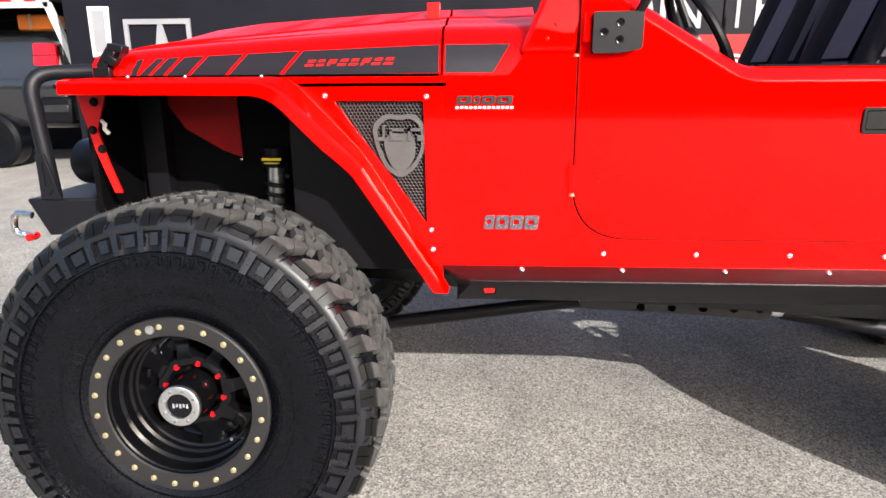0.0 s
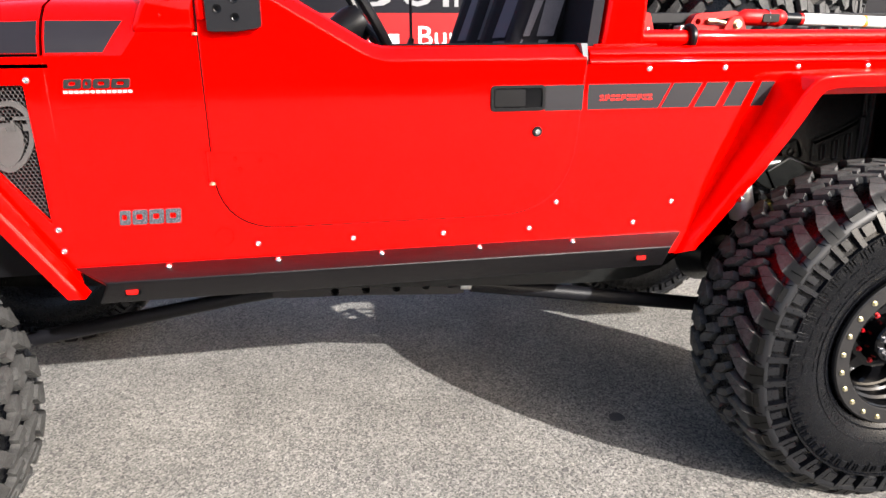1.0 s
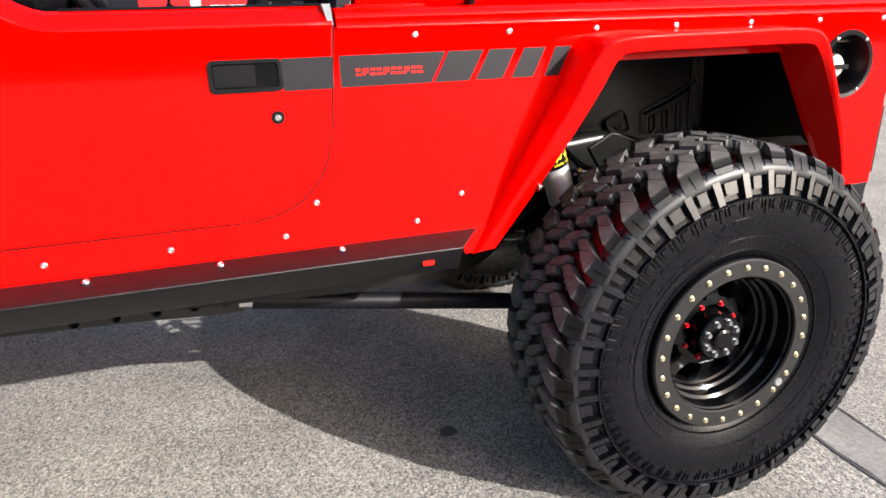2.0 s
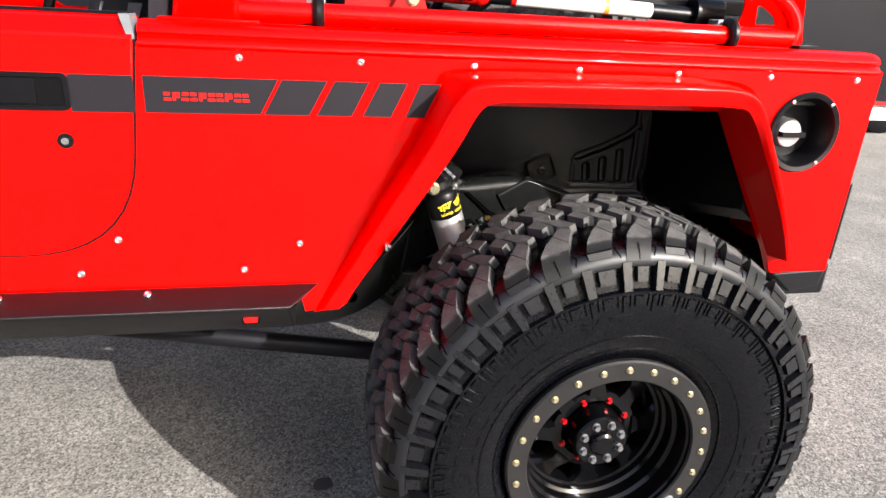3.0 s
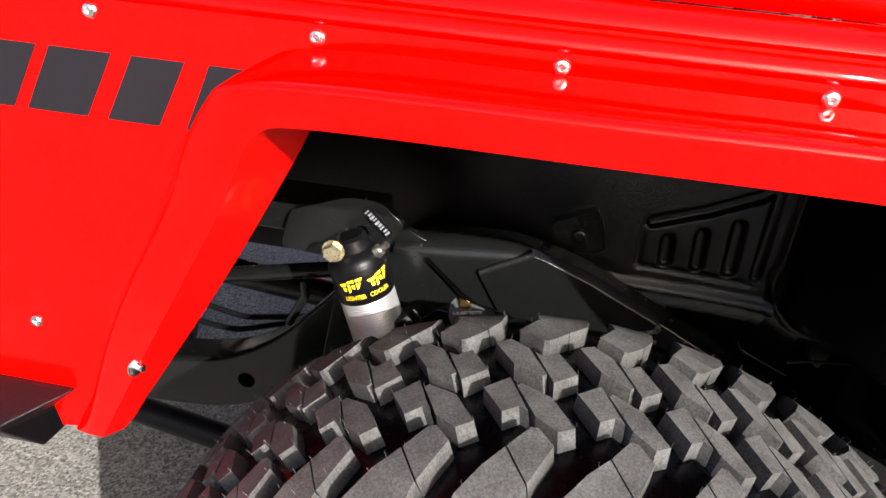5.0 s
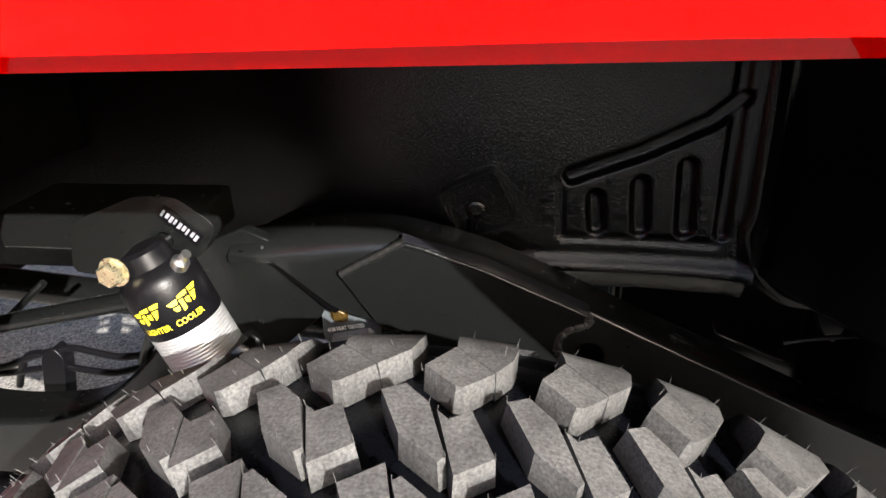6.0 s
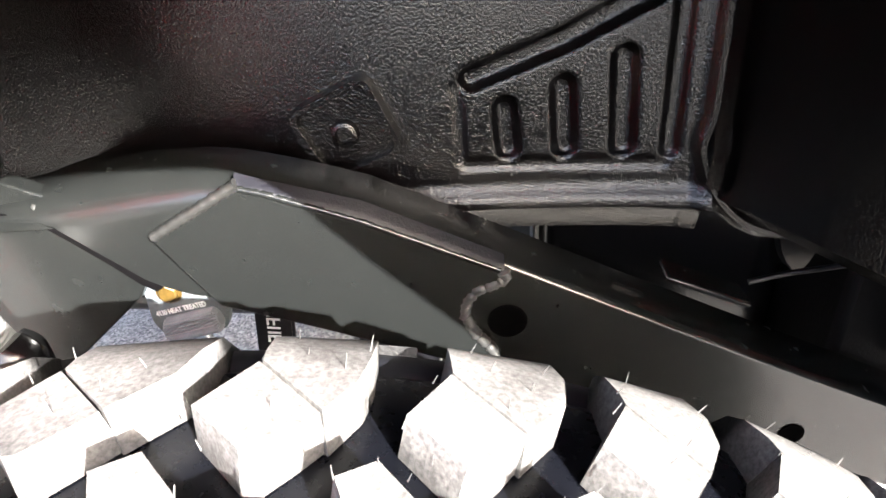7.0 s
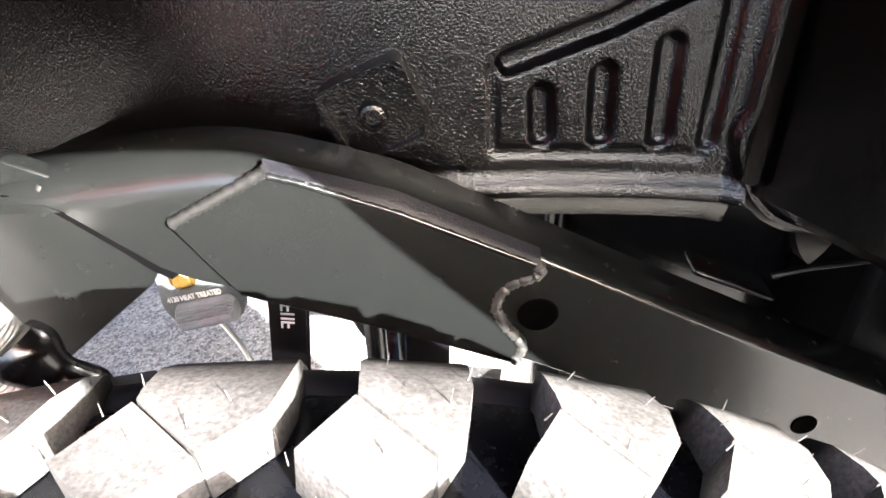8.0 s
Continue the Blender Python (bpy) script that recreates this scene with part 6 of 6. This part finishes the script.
seat(0.22, 0.70)
seat(0.80, 1.28)
part("cab_back", Shape().loft([[Vector((2.215, y, 1.30)), Vector((2.245, y, 1.30)), Vector((2.315, y, 1.90)), Vector((2.285, y, 1.90))] for y in (0.05, 1.42)], True, True), CLOTH, truck, "black soft panel behind the seats")
part("seat_belt", Shape().tube([(1.80, 0.75, 1.25), (1.83, 0.76, 1.36), (1.845, 0.765, 1.40)], [0.012, 0.014, 0.010], 8), PLASTIC, truck, "seat belt buckle on a stalk")
part("grab_strap", Shape().box(1.838, 1.846, 0.755, 0.775, 1.40, 1.75), CLOTH, truck)

# cab corner post
cp = Shape().loft([[Vector((x, y, z)) for x, y in ((x0, 0.045), (x1, 0.045), (x1, 0.115), (x0, 0.115))] for x0, x1, z in ((2.262, 2.385, 1.362), (2.268, 2.385, 1.40), (2.285, 2.392, 1.55), (2.35, 2.45, 1.95))], True, True)
part("cab_post", cp, RED, truck, "red steel cab corner post", True, 0.01)
part("post_foot", Shape().box(2.24, 2.42, 0.035, 0.125, 1.358, 1.37), RED, truck, "", True, 0.003)

# ---------------------------------------------------------------- bed rack and jack
tub_rail = [(2.30, 0.070, 1.386), (3.0, 0.070, 1.386), (3.588, 0.070, 1.386)]
tr = part("bed_tube", Shape().tube(tub_rail, 0.0205, 20), RED, truck, "red tube rail along the bed")
for x in (2.530, 3.430):
    cl = Shape().tube([(x, 0.070 + 0.026 * math.cos(t), 1.386 + 0.026 * math.sin(t)) for t in (2 * math.pi * k / 20 for k in range(21))], 0.012, 10, False)
    part("rubber_clamp", cl, PLASTIC, tr, "black rubber clamp round the tube")
    part("clamp_block", Shape().box(x - 0.022, x + 0.014, 0.08, 0.12, 1.395, 1.418), ALU, tr, "", True, 0.002)
hp = fillet([(3.602, 0.072, 1.372), (3.606, 0.075, 1.415), (3.578, 0.080, 1.455), (3.52, 0.088, 1.488), (3.40, 0.105, 1.540)], [0, 0.035, 0.05, 0.06, 0], 6)
part("rack_hoop", Shape().tube(hp, 0.0150, 16), RED, tr, "red rack hoop")
gp = flat(fillet([(3.442, 1.390), (3.600, 1.390), (3.600, 1.420), (3.560, 1.462), (3.50, 1.492), (3.458, 1.512), (3.470, 1.430)], [0.004, 0.01, 0.02, 0.03, 0.03, 0.004, 0.05], 4, True))
gh = flat(fillet([(3.501, 1.411), (3.557, 1.413), (3.549, 1.430), (3.512, 1.452), (3.498, 1.451)], 0.004, 3, True))
part("rack_gusset", Shape().prism(gp, 0.080, 0.087, [gh]), RED, tr, "red gusset plate with a slot", True, 0.002)
part("rack_post", Shape().prism(flat(fillet([(3.606, 1.372), (3.650, 1.372), (3.638, 1.430), (3.620, 1.56), (3.578, 1.56), (3.598, 1.44)], 0.006, 3, True)), 0.098, 0.112, [flat(fillet([(3.618, 1.408), (3.629, 1.408), (3.622, 1.445), (3.611, 1.445)], 0.003, 3, True))]), RED, tr, "red slotted rack post")
part("tail_latch", Shape().box(3.645, 3.700, 0.10, 0.16, 1.362, 1.374), PLASTIC, tr, "black tailgate latch cap", True, 0.003)
jack = thing("lifting_jack", "red and black farm jack strapped along the truck bed rail", "jack")
ft = flat(fillet([(2.586, 1.398), (2.590, 1.425), (2.602, 1.450), (2.620, 1.456), (2.640, 1.456), (2.733, 1.462), (2.745, 1.452), (2.700, 1.440), (2.655, 1.436), (2.640, 1.420), (2.664, 1.398)], 0.007, 3, True))
part("jack_foot", Shape().prism(ft, 0.168, 0.205, [circle(2.612, 1.432, 0.009, 14)]), RED_METAL, jack, "red cast jack lifting foot", True, 0.004)
part("jack_rod", Shape().tube([(2.638, 0.160, 1.434), (2.660, 0.160, 1.434), (2.662, 0.160, 1.434), (2.694, 0.160, 1.428)], [0.0075, 0.0075, 0.0055, 0.0055], 14), GOLD, jack, "bare brass-coloured pin")
part("jack_runner", Shape().box(2.640, 2.760, 0.170, 0.200, 1.398, 1.424), RED_METAL, jack, "", True, 0.005)
bk_ = flat(fillet([(2.682, 1.399), (2.697, 1.428), (2.709, 1.443), (2.735, 1.449), (2.748, 1.436), (2.756, 1.415), (2.762, 1.399)], 0.008, 3, True))
part("jack_bracket", Shape().prism(bk_, 0.150, 0.162), RED_METAL, jack, "red bracket cheek with a bolt", True, 0.003)
part("jack_socket", Shape().tube([(2.742, 0.178, 1.444), (2.754, 0.178, 1.444), (2.764, 0.178, 1.444), (2.885, 0.178, 1.441), (2.893, 0.178, 1.4405), (2.899, 0.178, 1.440)], [0.012, 0.019, 0.0235, 0.0235, 0.0215, 0.017], 22), RED_METAL, jack, "red rounded handle socket")
part("socket_rim", Shape().tube([(2.868, 0.178, 1.4415), (2.872, 0.178, 1.4414), (2.882, 0.178, 1.4412), (2.886, 0.178, 1.441)], [0.0236, 0.0255, 0.0255, 0.0236], 22), RED_METAL, jack)
part("jack_spring", Shape().prism(flat(fillet([(2.812, 1.430), (2.866, 1.430), (2.866, 1.453), (2.812, 1.453)], 0.006, 3, True)), 0.1515, 0.162), PLASTIC, jack, "black slot in the socket", True, 0.001)
part("spring_clip", Shape().tube([(2.836, 0.178 - 0.0255 * math.cos(t), 1.442 + 0.0255 * math.sin(t)) for t in (math.pi * (k / 14 - 0.35) for k in range(15))], 0.0016, 8), STEEL, jack, "bright wire clip")
part("jack_handle", Shape().tube([(2.89, 0.180, 1.4405), (3.46, 0.185, 1.422)], 0.0175, 18), PLASTIC, jack, "black jack handle tube")
part("warning_label", Shape().tube([(2.958, 0.1805, 1.4383), (3.292, 0.1835, 1.4275)], 0.0180, 18, False), WHITE, jack, "white warning label on the handle")
part("label_stripe", Shape().tube([(3.172, 0.1825, 1.4313), (3.184, 0.1826, 1.4310)], 0.0184, 18, False), ORANGE, jack)
part("label_stripe", Shape().tube([(2.950, 0.1805, 1.4386), (2.962, 0.1805, 1.4382)], 0.0184, 18, False), DECAL_RED, jack)
part("jack_end", Shape().tube([(3.40, 0.186, 1.43), (3.47, 0.186, 1.428)], 0.034, 18), PLASTIC, jack, "black rubber end cap")
part("jack_beam", Shape().box(2.45, 3.60, 0.207, 0.232, 1.428, 1.459), POWDER, jack, "black steel jack bar", True, 0.003)
part("jack_plate", Shape().box(2.675, 2.757, 0.146, 0.19, 1.388, 1.399), WHITE, jack)
jb = part("jack_bolt", hex_bolt(0.011, 0.010), GOLD, jack, "yellow zinc bolt")
jb.location = (2.728, 0.150, 1.423)
wb = flat(fillet([(2.405, 1.37), (2.462, 1.37), (2.462, 1.40), (2.445, 1.455), (2.41, 1.455)], 0.008, 3, True))
wo = part("wing_bracket", Shape().prism(wb, 0.14, 0.148), RED_METAL, tr, "red mounting bracket with holes", True, 0.002)
for x, z in ((2.425, 1.43), (2.44, 1.41), (2.425, 1.395)):
    bolt_at(x, 0.139, z, wo, SMALL_D, "screw")

# spare tyre lying in the bed
sp_ = thing("spare_tyre", "black mud-terrain spare tyre lying in the truck bed", "tyre")
for nm, dt in (("carcass", TYRE_D), ("tread", TREAD_D)):
    q = part(nm, dt, None, sp_)
sp_.matrix_basis = pose(3.02, 0.80, 1.44 - 0.157 + 0.02, 84, 12, 0)

# ---------------------------------------------------------------- behind: trailer, parked pickup
trl = thing("enclosed_trailer", "long black enclosed trailer with banner lettering and reflective tape", "trailer")
WY = 6.2
part("side_wall", Shape().box(-4.1, 17.0, WY, WY + 2.4, 0.42, 3.6), TRAILER, trl, "glossy black trailer side", True, 0.02)
part("skirt", Shape().box(-4.1, 17.0, WY + 0.06, WY + 2.3, 0.22, 0.42), WHITE, trl, "white lower rail")
for k in range(30):
    x = -4.0 + 0.70 * k
    part("reflective_tape", Shape().box(x, x + 0.35, WY - 0.006, WY, 0.425, 0.48), TRAILER_RED, trl)
    part("reflective_tape", Shape().box(x + 0.352, x + 0.698, WY - 0.006, WY, 0.425, 0.48), WHITE, trl)
for x in (-3.6, 2.0, 8.0, 14.0):
    part("landing_leg", Shape().box(x - 0.05, x + 0.05, WY + 0.25, WY + 0.35, GROUND, 0.30), POWDER, trl)
for x in (9.4, 10.4):
    part("wheel", Shape().lathe([(0.0, 0.15), (-0.01, 0.30), (0.02, 0.37), (0.24, 0.37), (0.26, 0.15)], 36, pose(x, WY + 0.08, GROUND + 0.37)), RUBBER, trl, "dark trailer tyre")
part("banner", Shape().box(1.2, 5.2, WY - 0.008, WY, 1.30, 1.775), TRAILER_RED, trl, "red banner strip")
part("banner", Shape().box(5.5, 7.1, WY - 0.008, WY, 1.30, 1.585), TRAILER_RED, trl, "red banner strip")
for word, x0, x1 in (("J", 2.07, 2.36), ("O", 2.43, 2.88), ("I", 2.955, 3.025), ("N", 3.09, 3.42), ("T", 3.70, 3.94), ("H", 4.01, 4.34), ("E", 4.42, 4.68)):
    fit_text(word, x0, x1, 1.845, 2.28, WY - 0.01, PANEL_G, trl, "grey banner lettering")
fit_text("Bumpers", 2.66, 3.90, 1.345, 1.63, WY - 0.012, WHITE, trl, "white banner lettering")
for k, w in enumerate((0.10, 0.16, 0.16, 0.16)):
    part("word_bar", Shape().box(1.70 + 0.19 * k, 1.70 + 0.19 * k + w, WY - 0.012, WY - 0.006, 1.405, 1.405 + (0.22 if k == 0 else 0.14)), WHITE, trl)
fit_text("fting", 6.56, 7.06, 1.42, 1.575, WY - 0.012, WHITE, trl, "white banner lettering")
for x0 in (6.43, 6.74, 7.05):
    part("word_bar", Shape().box(x0, x0 + 0.27, WY - 0.012, WY - 0.006, 1.80, 1.86), PANEL_G, trl)
fr_ = Shape().prism([(-3.35, 1.55), (-2.53, 1.55), (-2.53, 2.02), (-3.35, 2.02)], WY - 0.03, WY, [[(-3.30, 1.60), (-2.58, 1.60), (-2.58, 1.96), (-3.30, 1.96)]])
part("window_frame", fr_, PANEL_G, trl, "grey window frame")
part("window_mullion", Shape().prism([(-3.00, 1.60), (-2.80, 1.60), (-2.88, 1.96), (-2.93, 1.96)], WY - 0.028, WY), PANEL_G, trl)
sdp = part("side_door_panel", Shape().prism([(-3.781, 1.588), (-3.544, 1.599), (-3.517, 2.167), (-3.776, 2.170)], WY - 0.03, WY), PANEL_W, trl, "white hatch panel", True, 0.004)
part("hatch_inset", Shape().prism([(-3.735, 1.64), (-3.590, 1.648), (-3.568, 2.12), (-3.730, 2.124)], WY - 0.034, WY - 0.029), PANEL_G, sdp)

pk = thing("parked_pickup", "dark charcoal pickup parked behind with red tail lamp", "pickup")
PX, PY = -5.10, 7.6
side_p = [(0.14, 0.62), (0.03, 0.80), (-0.03, 1.08), (-0.05, 1.26), (-0.03, 1.33), (-0.015, 1.37), (0.0, 1.60), (0.04, 1.84), (0.09, 1.96), (0.16, 2.03)]
bed = Shape().loft([[Vector((PX + x, PY + y + inset, z)) for y, z in side_p] + [Vector((PX + x, PY + 1.75 - inset, 2.03)), Vector((PX + x, PY + 1.90 - inset, 1.6)), Vector((PX + x, PY + 1.80 - inset, 0.62))]
                    for x, inset in ((-2.6, 0.0), (-0.5, 0.0), (-0.20, 0.006), (-0.08, 0.03), (-0.02, 0.07), (0.015, 0.13))], True, True)
po_ = part("body", bed, DARK_CAR, pk, "glossy charcoal bed side", True, 0.05)
part("bed_crease", Shape().tube([(PX - 2.5, PY - 0.02, 1.34), (PX - 0.25, PY - 0.02, 1.33)], 0.012, 8), DARK_CAR, po_)
tl = part("tail_lamp", Shape().prism(flat(fillet([(PX - 0.42, 1.52), (PX - 0.09, 1.515), (PX - 0.05, 1.825), (PX - 0.39, 1.828)], 0.03, 4, True)), PY - 0.05, PY + 0.1), LENS_RED, pk, "red tail lamp", True, 0.015)
part("lamp_divider", Shape().box(PX - 0.40, PX - 0.07, PY - 0.056, PY - 0.045, 1.655, 1.675), DARK_CAR, tl)
part("lamp_side", Shape().box(PX - 0.04, PX + 0.04, PY - 0.02, PY + 0.3, 1.53, 1.80), DARK_CAR, tl, "dark smoked lamp edge", True, 0.02)
bmp = part("bumper", Shape().box(PX - 0.42, PX + 0.08, PY - 0.08, PY + 1.9, 0.69, 1.08), PLASTIC, pk, "dark grey step bumper", True, 0.05)
part("bumper_step", Shape().box(PX - 0.34, PX + 0.03, PY - 0.10, PY - 0.07, 0.86, 0.97), DARK_CAR, bmp, "", True, 0.01)
part("cab", Shape().loft([[Vector((PX + dx, PY + dy + i, z)) for dx, z in ((-4.6, 1.9), (-2.62, 1.94), (-2.9, 2.5), (-4.3, 2.5))] for dy, i in ((0, 0.05), (1.9, -0.05))], True, True), DARK_CAR, pk, "", True, 0.05)
for dx in (-1.25, -4.2):
    tw = Shape().lathe([(0.0, 0.0), (0.0, 0.2), (-0.03, 0.34), (0.0, 0.41), (0.26, 0.41), (0.28, 0.2)], 40, pose(PX + dx, PY - 0.02, GROUND + 0.41))
    part("wheel", tw, RUBBER, pk, "dark tyre")
lad = thing("canopy_frame", "white canopy frame with a dark interior behind the parked pickup", "canopy")
part("post", Shape().loft([[Vector((x, PY - 0.5, z)), Vector((x + 0.085, PY - 0.5, z)), Vector((x + 0.085, PY - 0.42, z)), Vector((x, PY - 0.42, z))] for x, z in ((-4.10, GROUND), (-4.67, 1.50), (-4.95, 2.33))], True, True), PANEL_W, lad, "white painted post")
part("beam", Shape().box(-8.5, -4.868, PY - 0.5, PY - 0.42, 2.26, 2.335), PANEL_W, lad, "white painted beam", True, 0.005)
part("back_wall", Shape().box(-14.0, -4.2, PY + 2.6, PY + 2.7, GROUND, 3.2), TRAILER, lad, "black canopy wall")
part("roof", Shape().box(-14.0, -4.9, PY - 0.42, PY + 2.6, 2.36, 2.42), TRAILER, lad, "black canopy roof")
part("orange_cover", Shape().box(-5.85, -5.32, PY + 0.20, PY + 0.60, 2.03, 2.245), ORANGE, lad, "orange canvas", True, 0.03)
part("cover_strap", Shape().box(-5.66, -5.63, PY + 0.19, PY + 0.61, 2.03, 2.25), PANEL_W, lad)
for k in range(8):
    part("valance", Shape().box(-7.6 + 0.34 * k, -7.6 + 0.34 * k + 0.17, PY - 0.47, PY - 0.45, 2.345, 2.60), TRAILER_RED, lad, "red and white striped valance")
    part("valance", Shape().box(-7.43 + 0.34 * k, -7.43 + 0.34 * k + 0.17, PY - 0.47, PY - 0.45, 2.345, 2.60), PANEL_W, lad)

# ---------------------------------------------------------------- marks on the ground
st_ = Shape()
rnd = random.Random(11)
st_.add([(2.53 + r * math.cos(t), 0.315 + r * math.sin(t), GROUND + 0.0015) for t, r in ((2 * math.pi * k / 14, 0.024 + 0.012 * rnd.random()) for k in range(14))], [tuple(range(14))])
tagged(part("oil_spot", st_, TAR), "small dark oil spot on the asphalt", "stain", kind="structure")
seam = Shape()
edge_ = Shape()
for xa, xb, w, sh_p in ((3.76, 3.70, 0.185, seam), (3.665, 3.600, 0.012, edge_), (3.855, 3.800, 0.009, edge_)):
    pa, pb = [], []
    for k in range(121):
        y = 1.2 - 3.2 * k / 40
        x = xa + (xb - xa) * k / 40 + 0.006 * math.sin(k * 1.3 + w * 40)
        hw = w * 0.5 * (1 + 0.10 * math.sin(k * 2.3))
        zz = GROUND + (0.002 if sh_p is seam else 0.003)
        pa.append(Vector((x - hw, y, zz)))
        pb.append(Vector((x + hw, y, zz)))
    sh_p.loft([pa, pb])
tagged(part("joint_edge", edge_, TAR), "narrow dark crack along the filled joint", "pavement joint", kind="structure")
tagged(part("tar_seam", seam, material("grey_filled_joint", (0.145, 0.140, 0.134), 0.85, 0, 0.25, 5, 60, 0.25, 0.004, 120), None), "darker filled joint in the asphalt", "pavement joint", kind="structure")
